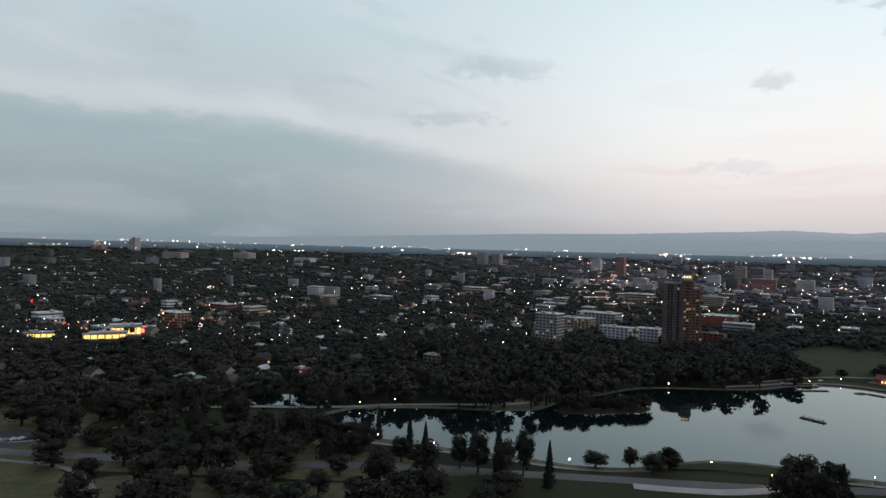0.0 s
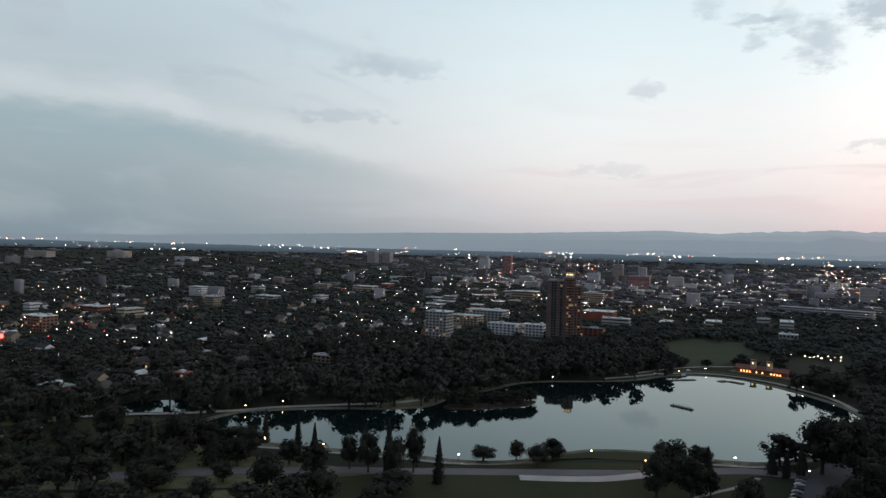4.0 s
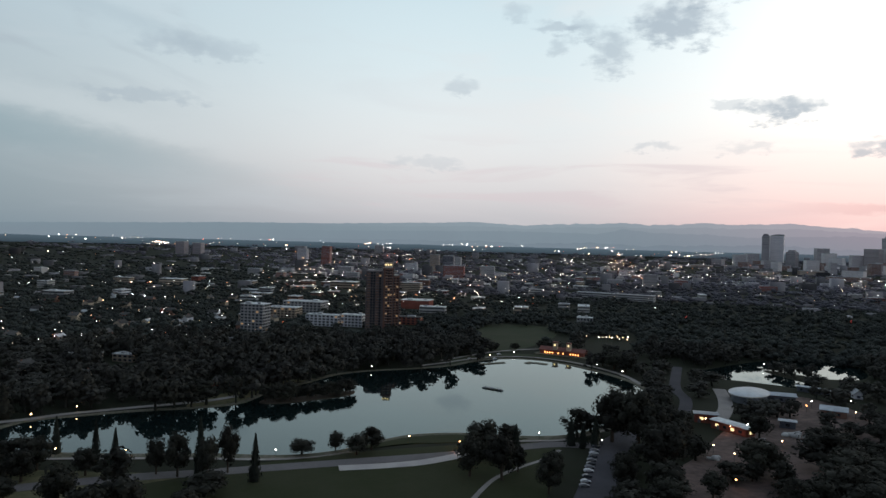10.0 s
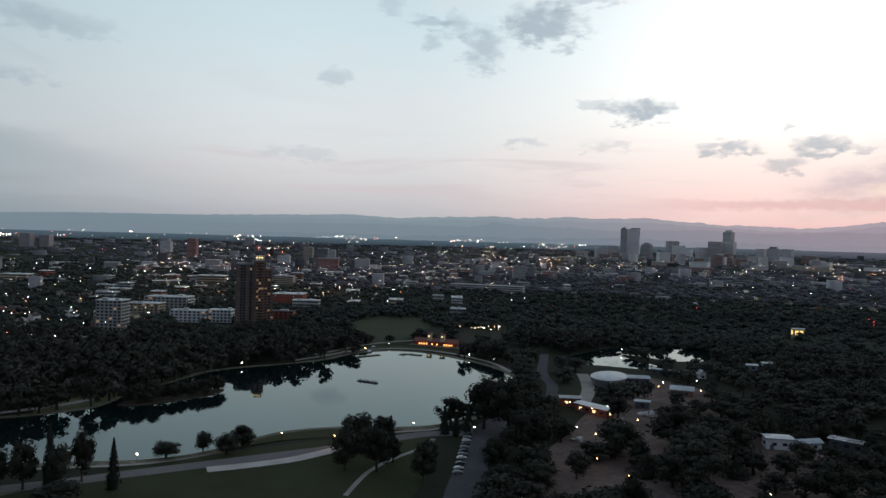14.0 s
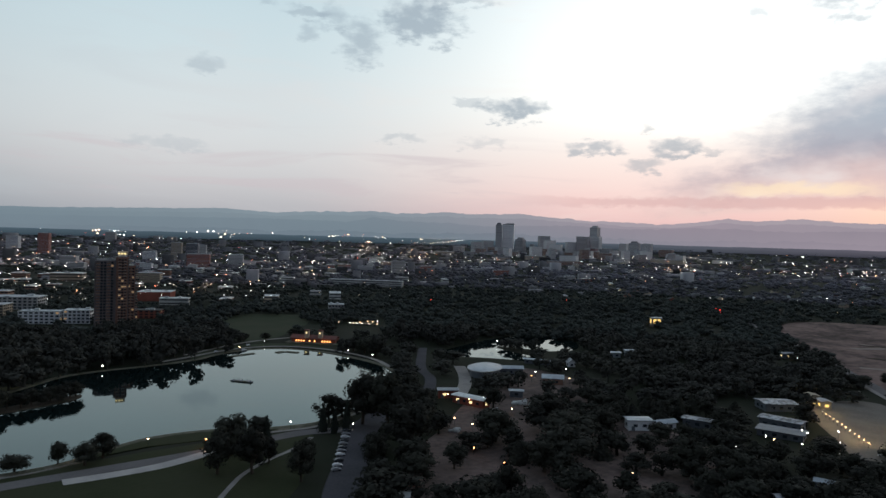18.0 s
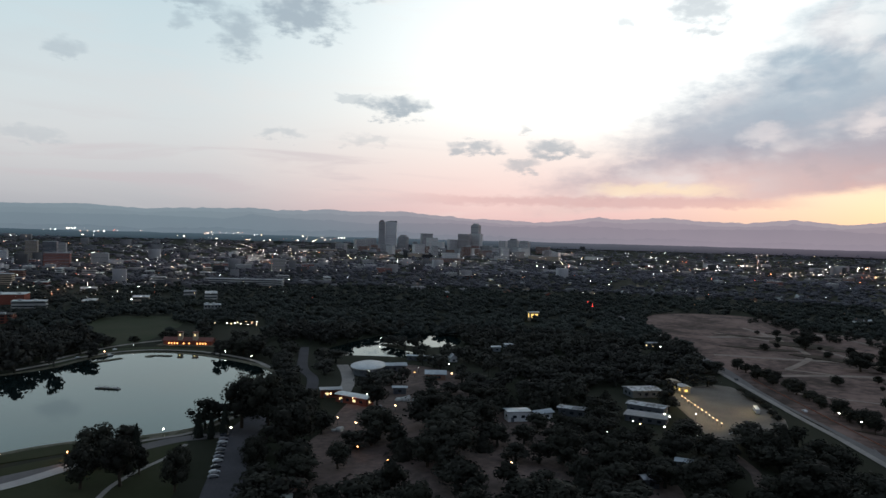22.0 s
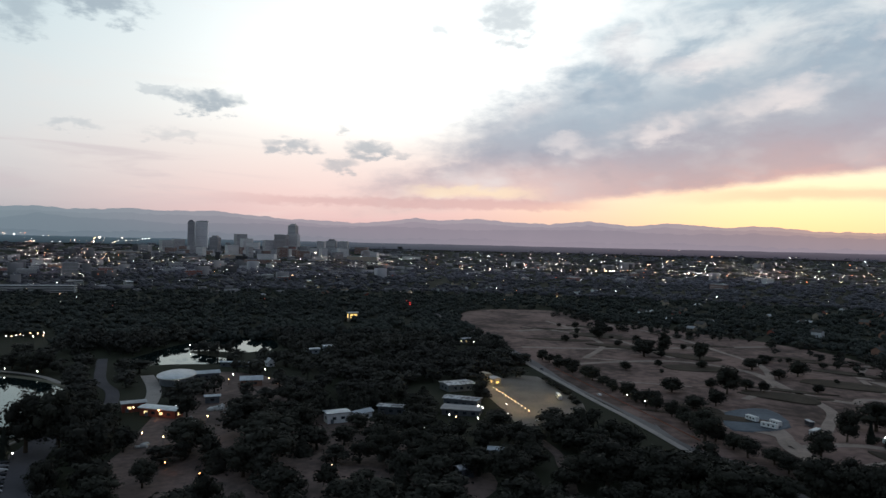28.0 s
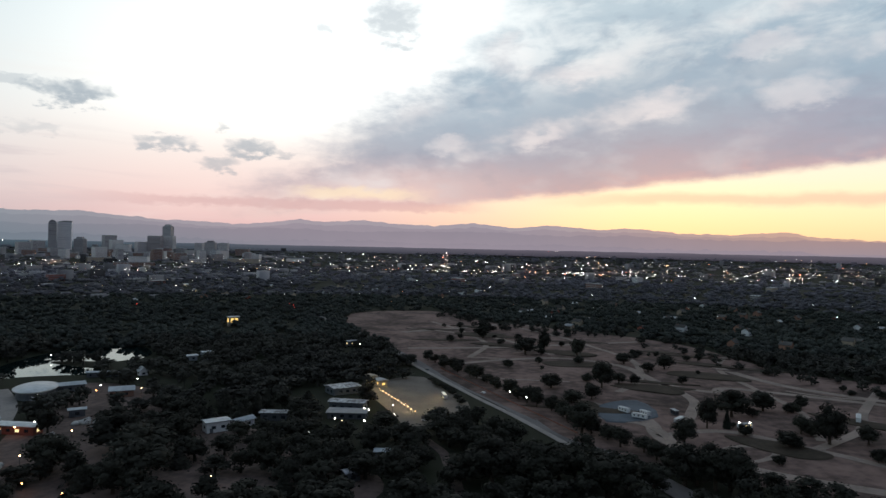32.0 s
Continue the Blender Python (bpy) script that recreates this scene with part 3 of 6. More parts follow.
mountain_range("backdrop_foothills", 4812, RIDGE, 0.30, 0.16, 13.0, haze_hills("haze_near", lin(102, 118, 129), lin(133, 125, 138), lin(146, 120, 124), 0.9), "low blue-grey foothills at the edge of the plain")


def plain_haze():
    """The far plain, evening haze painted as a glowing colour that pales with height."""
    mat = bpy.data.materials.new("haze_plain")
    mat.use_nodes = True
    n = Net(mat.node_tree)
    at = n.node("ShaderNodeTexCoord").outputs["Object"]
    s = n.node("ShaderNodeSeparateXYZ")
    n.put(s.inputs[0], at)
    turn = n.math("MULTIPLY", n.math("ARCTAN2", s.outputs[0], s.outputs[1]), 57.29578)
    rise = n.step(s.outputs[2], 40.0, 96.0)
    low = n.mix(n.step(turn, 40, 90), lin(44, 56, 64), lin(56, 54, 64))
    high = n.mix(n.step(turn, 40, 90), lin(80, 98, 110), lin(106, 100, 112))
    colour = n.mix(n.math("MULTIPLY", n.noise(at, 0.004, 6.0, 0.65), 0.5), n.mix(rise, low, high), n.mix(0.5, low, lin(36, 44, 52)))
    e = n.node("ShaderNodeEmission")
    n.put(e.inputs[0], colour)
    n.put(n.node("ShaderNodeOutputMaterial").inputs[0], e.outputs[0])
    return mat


az_s = np.arange(-60, 140.1, 1.0)
rp = np.linspace(4020, 4790, 24)
R, A = np.meshgrid(rp, np.radians(az_s), indexing="ij")
k_n = len(az_s)
bumps = np.array([[4.0 * noise.noise((rr * 0.02, aa_ * 40, 3.0)) for aa_ in np.radians(az_s)] for rr in rp])
v = np.stack([R * np.sin(A), R * np.cos(A), land_z(R) + 6.0 + bumps], -1).reshape(-1, 3)
f = [(i * k_n + j, (i + 1) * k_n + j, (i + 1) * k_n + j + 1, i * k_n + j + 1) for i in range(len(rp) - 1) for j in range(k_n - 1)]
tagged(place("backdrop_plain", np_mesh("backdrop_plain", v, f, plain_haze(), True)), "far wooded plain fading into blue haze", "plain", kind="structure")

# ---- lake ----
SHORE_LINE = [(-71, 393), (-67, 371), (-47, 364), (-2, 345), (34, 333), (63, 320), (88, 318), (110, 326), (133, 332), (159, 327), (183, 313), (212, 305),
              (245, 315), (277, 333), (315, 364), (336, 396), (342, 429), (341, 463), (335, 496), (323, 518), (301, 530), (272, 527), (238, 511), (201, 507),
              (169, 508), (141, 501), (112, 478), (84, 459), (72, 442), (58, 428), (33, 425), (-1, 427), (-29, 425), (-52, 420)]
lake_line = curve(SHORE_LINE, 6, True)
tagged(prism("water_lake", [tuple(p) for p in lake_line], 0.02, 0.16, M["water"]), "still park lake mirroring the evening sky", "lake", kind="structure")
mid = lake_line.mean(0)
out = lake_line - np.roll(lake_line, 1, 0)
nrm = np.stack([out[:, 1], -out[:, 0]], 1)
nrm /= np.linalg.norm(nrm, axis=1)[:, None]
nrm *= np.sign(((lake_line - mid) * nrm).sum(1).mean())
rows = [(-0.3, 0.05), (-0.1, 0.45), (0.9, 0.5), (2.5, 0.3), (6.0, 0.02)]
v = np.concatenate([np.c_[lake_line + nrm * o, np.full(len(lake_line), h)] for o, h in rows])
m = len(lake_line)
f = [(r * m + i, r * m + (i + 1) % m, (r + 1) * m + (i + 1) % m, (r + 1) * m + i) for r in range(4) for i in range(m)]
tagged(place("lake_bank", np_mesh("lake_bank", v, f, M["stone"])), "low sandstone edge round the lake", "bank", kind="structure")
sheet("ground_lake_island", [(71, 429), (76, 423), (88, 422), (104, 425), (118, 428), (130, 433), (136, 442), (124, 443), (108, 438), (90, 435), (78, 436)], 0.7, M["weeds"], "low wooded island in the lake", "island", 4)
for name, line in (("water_pond", [(-119, 429), (-99, 425), (-79, 427), (-71, 438), (-83, 453), (-109, 456), (-127, 444)]),
                   ("water_duck_lake", [(411, 414), (419, 402), (432, 387), (443, 369), (455, 348), (469, 354), (476, 385), (482, 412), (492, 418), (500, 396), (502, 378), (515, 369), (532, 364), (556, 374), (584, 402), (586, 428), (560, 452), (510, 452), (458, 440), (420, 428)])):
    tagged(prism(name, [tuple(p) for p in curve(line, 6, True)], 0.02, 0.14, M["water"]), "small pale pond between dark trees", "pond", kind="structure")

# ---- lawns, bare land, roads ----
sheet("lawn_lakeside", [(60, 313), (100, 314), (151, 308), (197, 295), (177, 265), (151, 231), (101, 200), (30, 198), (-30, 229), (-20, 290), (20, 305)], 0.06, M["grass"], "dark green mown park lawn by the lake", "lawn")
sheet("lawn_shore", [(92, 317), (111, 324), (133, 329), (157, 325), (181, 311), (187, 306), (151, 312), (123, 318)], 0.30, M["grass"], "grassy bank between path and water", "lawn")
sheet("lawn_oval", [(-223, 310), (-191, 304), (-159, 294), (-137, 265), (-149, 233), (-198, 233), (-238, 258)], 0.06, M["drygrass"], "rough lawn with worn dry patches", "lawn")
sheet("lawn_west_park", [(-290, 430), (-200, 440), (-130, 405), (-75, 395), (-50, 345), (0, 318), (40, 300), (-30, 292), (-120, 296), (-200, 300), (-300, 320)], 0.03, M["parkgrass"], "dim park lawn under scattered trees", "lawn")
sheet("lawn_south_park", [(-140, 290), (-60, 288), (0, 285), (-40, 200), (-120, 200), (-130, 250)], 0.03, M["parkgrass"], "dry park lawn under scattered trees", "lawn")
sheet("lawn_woods", [(-169, 331), (-109, 342), (-60, 359), (-79, 405), (-139, 409), (-188, 383)], 0.05, M["grass"], "dim lawn between park trees", "lawn")
sheet("lawn_meadow", [(319, 564), (348, 579), (389, 611), (440, 660), (472, 722), (430, 768), (384, 748), (344, 682), (310, 612)], 0.06, M["meadow"], "open green meadow beyond the lake", "lawn")
sheet("lawn_far_shore", [(238, 517), (272, 534), (303, 538), (333, 523), (353, 485), (355, 509), (341, 544), (303, 561), (264, 551)], 0.10, M["meadow"], "green shore lawn before the pavilion", "lawn")
sheet("lawn_spit", [(30, 431), (56, 434), (72, 451), (86, 468), (120, 492), (100, 491), (66, 469), (40, 451)], 0.14, M["drygrass"], "grassy spit on the far shore", "lawn")
GOLF = [(965, 323), (1036, 278), (1044, 205), (928, 119), (884, 27), (783, -109), (629, -180), (547, -290), (354, -303), (302, -159), (315, -84), (358, -7), (411, 28), (500, 88), (583, 133), (706, 207), (817, 282)]
sheet("ground_golf_course", GOLF, 0.25, M["dirt"], "bare brown soil of a stripped golf course", "ground", 6, 0.5)
strip("path_service_track", [(352, 78), (330, 63), (313, 57), (296, 51), (270, 44)], 5.0, 0.07, M["zoodirt"], "dirt service track between dark trees", "path")
sheet("ground_zoo_yards", [(212, 231), (253, 254), (304, 285), (335, 295), (396, 349), (427, 330), (415, 268), (365, 204), (336, 152), (307, 100), (261, 77), (193, 133), (172, 183)], 0.05, M["zoodirt"], "trodden brown soil between zoo enclosures", "ground")

strip("road_lake_drive", [(-257, 328), (-223, 323), (-179, 317), (-139, 314), (-89, 311), (-40, 313), (2, 311), (30, 307), (60, 304), (95, 300), (143, 295), (191, 294), (217, 285), (247, 298), (277, 308)], 9.0, 0.08, M["avenue"], "grey asphalt park drive beside the lake")
strip("path_shore", [(-60, 356), (-30, 348), (0, 338), (30, 327), (62, 315), (88, 315), (104, 320), (123, 320), (151, 314), (189, 302), (207, 299), (242, 309)], 2.6, 0.14, M["path"], "pale concrete lakeside footpath", "path")
strip("pavement_plaza", [(84, 294), (100, 291), (119, 289), (135, 291), (147, 294)], 7.0, 0.10, M["plaza"], "pale crescent of paving beside the drive", "pavement")
strip("road_parking", [(141, 186), (159, 213), (185, 241), (208, 266), (228, 284), (252, 300)], 15.0, 0.09, M["asphalt"], "asphalt parking street lined with cars")
strip("path_lawn", [(121, 238), (141, 257), (159, 267), (177, 274), (193, 284)], 2.2, 0.10, M["path"], "pale footpath across the lawn", "path")
strip("path_bridge", [(-149, 412), (-116, 419), (-88, 420), (-55, 425), (-33, 432), (4, 437), (40, 441), (62, 450)], 5.0, 0.5, M["path"], "pale causeway along the lake's end", "path")
strip("path_oval", [(-228, 310), (-191, 307), (-159, 297), (-135, 267), (-145, 233)], 3.0, 0.10, M["path"], "pale path round the oval lawn", "path")
strip("path_west", [(-248, 343), (-211, 335), (-188, 348), (-164, 375), (-149, 394)], 2.5, 0.10, M["path"], "pale footpath to the parking lot", "path")
strip("path_far_shore", [(216, 520), (242, 528), (272, 539), (303, 542), (329, 531), (349, 500), (355, 463), (353, 432), (343, 402)], 4.0, 0.2, M["path"], "pale promenade along the far shore", "path")
strip("path_pavilion", [(242, 538), (272, 553), (313, 570), (353, 574), (384, 566)], 4.0, 0.14, M["path"], "pale walk behind the far shore", "path")
strip("road_loop", [(426, 454), (390, 417), (367, 393), (352, 374), (340, 354), (320, 333), (300, 317), (274, 308)], 8.0, 0.09, M["asphalt"], "curving grey zoo service road")
strip("road_zoo_walk", [(389, 372), (367, 346), (345, 324), (322, 306)], 9.0, 0.09, M["path"], "broad pale zoo walk")
strip("road_avenue", [(979, 393), (777, 260), (635, 171), (554, 121), (487, 75), (439, 42), (386, 11), (343, -18), (282, -54)], 13.0, 0.32, M["avenue"], "grey avenue along the golf course fence")
strip("pavement_avenue", [(615, 165), (534, 114), (456, 65), (414, 37), (358, 3)], 4.0, 0.34, M["path"], "pale pavement beside the avenue", "pavement")
for line, wide in (([(768, 205), (841, 143), (906, 88), (884, 37)], 12), ([(656, 162), (678, 103), (710, 45), (748, -13), (785, -69)], 9), ([(575, 107), (618, 59), (640, 11), (613, -39), (543, -64), (520, -96), (537, -115), (508, -204)], 8),
                   ([(465, 10), (446, -31), (416, -43), (387, -45), (365, -56), (335, -88), (317, -138)], 9), ([(543, -64), (489, -78), (448, -71), (417, -63)], 7), ([(644, -117), (583, -141), (544, -173), (495, -254)], 9),
                   ([(387, -45), (407, -83), (378, -125), (349, -166), (352, -235)], 7), ([(819, 202), (780, 110), (720, 56), (660, 22)], 7)):
    strip("path_haul_track", line, wide, 0.62, M["track"], "pale sandy haul track across bare soil", "track", 10)
def swath(line, flat=0.45):
    """A patch flattened along the camera's line of sight, with a ragged edge."""
    q = np.array(line, float)
    c = q.mean(0)
    u = c / np.linalg.norm(c)
    return [tuple(p - u * k * (1 - flat) + u * 2.5 * math.sin(7 * i)) for i, (p, k) in enumerate(zip(curve(q, 3, True), (curve(q, 3, True) - c) @ u))]


for k, line in enumerate((((640, 11), (609, 29), (578, 17), (595, -22), (631, -29)), ((581, -72), (551, -94), (563, -132), (603, -130), (622, -89)), ((528, -26), (498, -38), (489, -68), (520, -76), (550, -54)),
                          ((408, -103), (368, -125), (347, -107), (376, -85), (407, -83)), ((821, 112), (791, 80), (740, 87), (759, 128), (810, 141)))):
    sheet("lawn_rough", swath(line), 0.75, M["weeds"], "dull green patch remaining on the golf course", "lawn", 6, 0.6)
for line in (((690, 40), (655, 20), (640, -5), (665, -20), (700, 10)), ((480, -150), (440, -190), (420, -180), (450, -150)), ((720, 110), (690, 90), (680, 60), (705, 60), (735, 90)), ((650, -90), (620, -110), (630, -140), (665, -120)), ((360, -200), (330, -230), (340, -270), (380, -240)), ((470, 20), (450, 0), (440, -15), (465, -10)), ((880, 160), (840, 130), (830, 110), (870, 120))):
    sheet("lawn_rough", swath(line), 0.8, M["weeds"], "dark weedy patch on bare soil", "lawn", 6, 0.8)
for line, wide in (([(900, 190), (840, 150), (760, 110), (700, 90), (620, 95)], 6), ([(880, 80), (800, 20), (720, -20), (650, -50), (560, -50), (500, -30)], 6), ([(700, -140), (620, -120), (540, -130), (470, -140), (400, -130)], 5), ([(560, -220), (480, -180), (430, -160), (380, -120)], 6), ([(420, -10), (410, -40), (380, -50), (350, -45)], 6)):
    strip("path_haul_track", line, wide, 0.66, M["track"], "narrow sandy haul track across bare soil", "track", 10)
sheet("pavement_pad", [(410, -19), (453, -15), (476, -41), (432, -50)], 0.8, M["bluepad"], "blue-grey gravel storage pad", "pavement", 3)
sw = np.random.default_rng(23)
for _ in range(34):
    cx, cy = sw.uniform(340, 960), sw.uniform(-260, 260)
    far_ = math.hypot(cx, cy)
    ux, uy = -cy / far_, cx / far_
    if not inside(np.array([cx]), np.array([cy]), GOLF)[0] or not inside(np.array([cx + 40 * ux]), np.array([cy + 40 * uy]), GOLF)[0] or not inside(np.array([cx - 40 * ux]), np.array([cy - 40 * uy]), GOLF)[0]:
        continue
    half, bend = sw.uniform(16, 40), sw.uniform(-9, 9)
    if sw.uniform() < 0.5:
        strip("path_rut", [(cx - ux * half, cy - uy * half), (cx + cx / far_ * bend, cy + cy / far_ * bend), (cx + ux * half, cy + uy * half)], sw.uniform(2.0, 4.5), 0.6, M["track"], "pale wheel rut across bare soil", "track")
    else:
        d_ = sw.uniform(4, 9)
        kx, ky = cx / far_ * d_, cy / far_ * d_
        sheet("lawn_swath", [(cx - ux * half, cy - uy * half), (cx - kx - ux * half * 0.3, cy - ky - uy * half * 0.3), (cx + ux * half * 0.7 - kx * 0.4, cy + uy * half * 0.7 - ky * 0.4), (cx + ux * half, cy + uy * half), (cx + kx + ux * half * 0.2, cy + ky + uy * half * 0.2), (cx + kx * 0.7 - ux * half * 0.6, cy + ky * 0.7 - uy * half * 0.6)], 0.72, M["weeds"], "dark weedy swath across bare soil", "lawn", 6, 0.5)
strip("path_oval_track", curve([(361, -70), (378, -85), (369, -99), (351, -84)], 6, True).tolist() + [(361, -70)], 3.5, 0.7, M["track"], "sandy loop track on the golf course", "track", 3)
LOT = [(492, 140), (517, 115), (441, 68), (395, 67), (372, 90), (395, 105), (451, 137)]
sheet("pavement_lot", LOT, 0.12, M["gravel"], "pale empty parking lot with lamps along its edge", "parking lot", 3)
sheet("pavement_west_lot", [(-230, 349), (-214, 358), (-198, 341), (-204, 327), (-226, 329)], 0.12, M["asphalt"], "small parking lot by the park edge", "parking lot", 4)

# ---- trees ----
rng = np.random.default_rng(11)


def ico(sub):
    bm = bmesh.new()
    bmesh.ops.create_icosphere(bm, subdivisions=sub, radius=1)
    v = np.array([x.co[:] for x in bm.verts])
    f = np.array([[y.index for y in x.verts] for x in bm.faces])
    bm.free()
    return v, f


ICO1, OCTA = ico(2), ico(1)


def lumps(centres, radii, seed, base=ICO1, rough=0.3):
    g = np.random.default_rng(seed)
    vs, fs, n = [], [], 0
    for c, r in zip(centres, radii):
        v = base[0] * (1 + g.uniform(-rough, rough, (len(base[0]), 1))) * r
        vs.append(v + c)
        fs.append(base[1] + n)
        n += len(v)
    return np.concatenate(vs), np.concatenate(fs)


def cards(points, normals, size, seed):
    """Leaf clumps: small bent triangles pairs at the points."""
    g = np.random.default_rng(seed)
    k = len(points)
    nrm = normals + g.normal(0, 0.32, (k, 3))
    nrm /= np.linalg.norm(nrm, axis=1)[:, None]
    t = np.cross(nrm, g.normal(0, 1, (k, 3)))
    t /= np.linalg.norm(t, axis=1)[:, None]
    b = np.cross(nrm, t)
    s = size * g.uniform(0.6, 1.3, (k, 1))
    v = np.stack([points - t * s, points - b * s * 0.7 + nrm * s * 0.2, points + t * s, points + b * s * 0.7 + nrm * s * 0.25], 1).reshape(-1, 3)
    i = np.arange(k)[:, None] * 4
    return v, np.concatenate([i + np.array([[0, 1, 2]]), i + np.array([[0, 2, 3]])])


def join(*parts):
    vs, fs, n = [], [], 0
    for v, f in parts:
        vs.append(v)
        fs.append(f + n)
        n += len(v)
    return np.concatenate(vs), np.concatenate(fs)


def broadleaf(seed, n_leaf=2000, lobes=22, size=0.033):
    """A crown in a box of unit height and unit width: lobes of foliage with loose clumps outside."""
    g = np.random.default_rng(seed)
    c = []
    for i in range(lobes):
        a, q = g.uniform(0, 6.28), g.uniform(0.0, 1.0)
        rad = 0.29 * math.sin(math.pi * min(0.15 + q * 0.8, 1.0)) ** 0.7 * g.uniform(0.55, 1.15)
        c.append((math.cos(a) * rad, math.sin(a) * rad, 0.21 + 0.62 * q))
    c = np.array(c)
    r = g.uniform(0.10, 0.20, lobes)
    core = lumps(c, r * 0.64, seed, OCTA, 0.22)
    pick = g.integers(0, lobes, n_leaf)
    d = g.normal(0, 1, (n_leaf, 3))
    d /= np.linalg.norm(d, axis=1)[:, None]
    leaf = cards(c[pick] + d * (r[pick] * g.uniform(0.85, 1.18, n_leaf))[:, None], d, size, seed)
    v, f = join(core, leaf)
    v[:, :2] *= 0.41 / np.quantile(np.abs(v[:, :2]), 0.985)
    lo, hi = v[:, 2].min(), v[:, 2].max()
    v[:, 2] = 0.13 + (v[:, 2] - lo) / (hi - lo) * 0.87
    return v, f


def conifer(seed, n_leaf=520):
    g = np.random.default_rng(seed)
    q = g.uniform(0, 1, n_leaf) ** 0.8
    tier = np.round(q * 13) / 13
    rad = (1 - tier) * 0.46 + 0.03
    a = g.uniform(0, 6.28, n_leaf)
    out = rad * g.uniform(0.55, 1.08, n_leaf)
    p = np.stack([np.cos(a) * out, np.sin(a) * out, 0.10 + tier * 0.88 - out * 0.10], 1)
    d = np.stack([np.cos(a), np.sin(a), np.full(n_leaf, 0.35)], 1)
    leaf = cards(p, d, 0.052, seed)
    zs = np.linspace(0.12, 0.9, 7)
    core = lumps(np.stack([np.zeros(7), np.zeros(7), zs], 1), (1 - zs) * 0.34 + 0.02, seed, OCTA, 0.25)
    return join(core, leaf)


def trunk_arrays(seed, width=0.045, forks=4):
    """A tapered trunk with limbs, of unit tree height."""
    g = np.random.default_rng(seed)
    vs, fs, n = [], [], 0

    def limb(p0, p1, r0, r1, n):
        a = np.linspace(0, 2 * np.pi, 6, endpoint=False)
        ring = np.stack([np.cos(a), np.sin(a), np.zeros(6)], 1)
        midp = (p0 + p1) / 2 + g.normal(0, 0.012, 3)
        v = np.concatenate([p0 + ring * r0, midp + ring * (r0 + r1) / 2, p1 + ring * r1])
        q = np.array([(k * 6 + i, k * 6 + (i + 1) % 6, (k + 1) * 6 + (i + 1) % 6, (k + 1) * 6 + i) for k in range(2) for i in range(6)])
        return v, np.concatenate([q[:, [0, 1, 2]], q[:, [0, 2, 3]]]) + n

    jobs = [(np.zeros(3), np.array((0, 0, 0.55)), width, width * 0.5)]
    for i in range(forks):
        a = i * 6.28 / forks + g.uniform(-0.4, 0.4)
        jobs.append((np.array((0, 0, 0.2 + 0.06 * i)), np.array((math.cos(a) * 0.2, math.sin(a) * 0.2, 0.46 + 0.07 * i)), width * 0.5, width * 0.18))
    for p0, p1, r0, r1 in jobs:
        v, f = limb(p0, p1, r0, r1, n)
        vs.append(v)
        fs.append(f)
        n += len(v)
    return np.concatenate(vs), np.concatenate(fs)


TREES = []
for s in range(6):
    TREES.append((np_mesh("crown", *broadleaf(20 + s), M["leaf"]), np_mesh("trunk", *trunk_arrays(40 + s), M["bark"])))
FIRS = [(np_mesh("crown", *conifer(60 + s), M["needle"]), np_mesh("trunk", *trunk_arrays(70 + s, 0.03, 0), M["bark"])) for s in range(3)]
TAKEN = []


def tree(x, y, h, w, kind=0, label="broad-crowned dark green park tree", group="park trees", z=0.0):
    pair = (FIRS if kind else TREES)[rng.integers(0, 3 if kind else 6)]
    name = "conifer" if kind else "tree"
    ob = empty(name, pose(x, y, z, 0, 0, rng.uniform(0, 360)), label, "tree", group)
    wide = w / (0.9 if kind else 0.82)
    for nm, me in (("crown", pair[0]), ("trunk", pair[1])):
        k = place(nm, me, ob)
        k.scale = (wide, wide, h / (1.0 if nm == "trunk" else 0.98))
    TAKEN.append((x, y, w * 0.5))
    return ob


for x, y, h, wide in ((-31, 356, 16.8, 5.5), (-14, 336, 19, 5.2), (-6, 322, 18, 5.6), (47, 289, 19.4, 6.1), (203, 289, 13, 6.6), (206, 283, 12.7, 5.4), (27, 306, 23.8, 6.9), (215, 285, 14.8, 6.1), (165, 279, 15.9, 7), (414, -85, 11.7, 5.8), (-47, 333, 8, 5)):
    tree(x, y, h, wide, 1, "tall narrow dark spruce beside the lake", "lakeside spruces")
for x, y, h, wide in ((73, 318, 7.8, 11.2), (89, 318, 9.9, 7.6), (97, 310, 9.7, 10.1), (106, 315, 11.6, 10.3), (151, 286, 18.8, 16.7), (174, 303, 9.7, 12.6), (134, 265, 17.7, 11.9), (38, 304, 21.5, 8.5), (18, 306, 18.9, 9.6),
                      (10, 312, 15.6, 8.2), (29, 296, 18.8, 8.8), (-36, 334, 14.7, 11.6), (-17, 320, 11.5, 10), (157, 263, 11.2, 8), (227, 287, 28, 18), (234, 275, 29, 20), (169, 252, 12.1, 7.9)):
    tree(x, y, h, wide, 0, "dark round-crowned tree on the lake shore", "lake shore trees")
for x, y, h, wide in ((-178, 315, 16.5, 15.7), (-168, 363, 21, 22), (-135, 312, 10.5, 11.8), (-123, 316, 8.3, 11.8), (-112, 319, 14.6, 8.8), (-68, 310, 14.1, 16.5), (-69, 331, 21.8, 17.6), (-109, 368, 18.3, 16.5), (-77, 301, 11.2, 10.8),
                      (-43, 299, 8.8, 9.5), (-40, 320, 13.2, 11.2), (-57, 342, 16.8, 14.9), (-145, 285, 9.5, 10.1), (-114, 287, 8.4, 10.8), (-47, 272, 11.3, 9.7), (-24, 285, 16.5, 12.6), (-89, 276, 10.1, 10.2), (-100, 269, 8.9, 10.1), (-90, 338, 11.3, 12.1)):
    tree(x, y, h, wide, 0, "dark leafy tree on the park lawn", "park lawn trees")
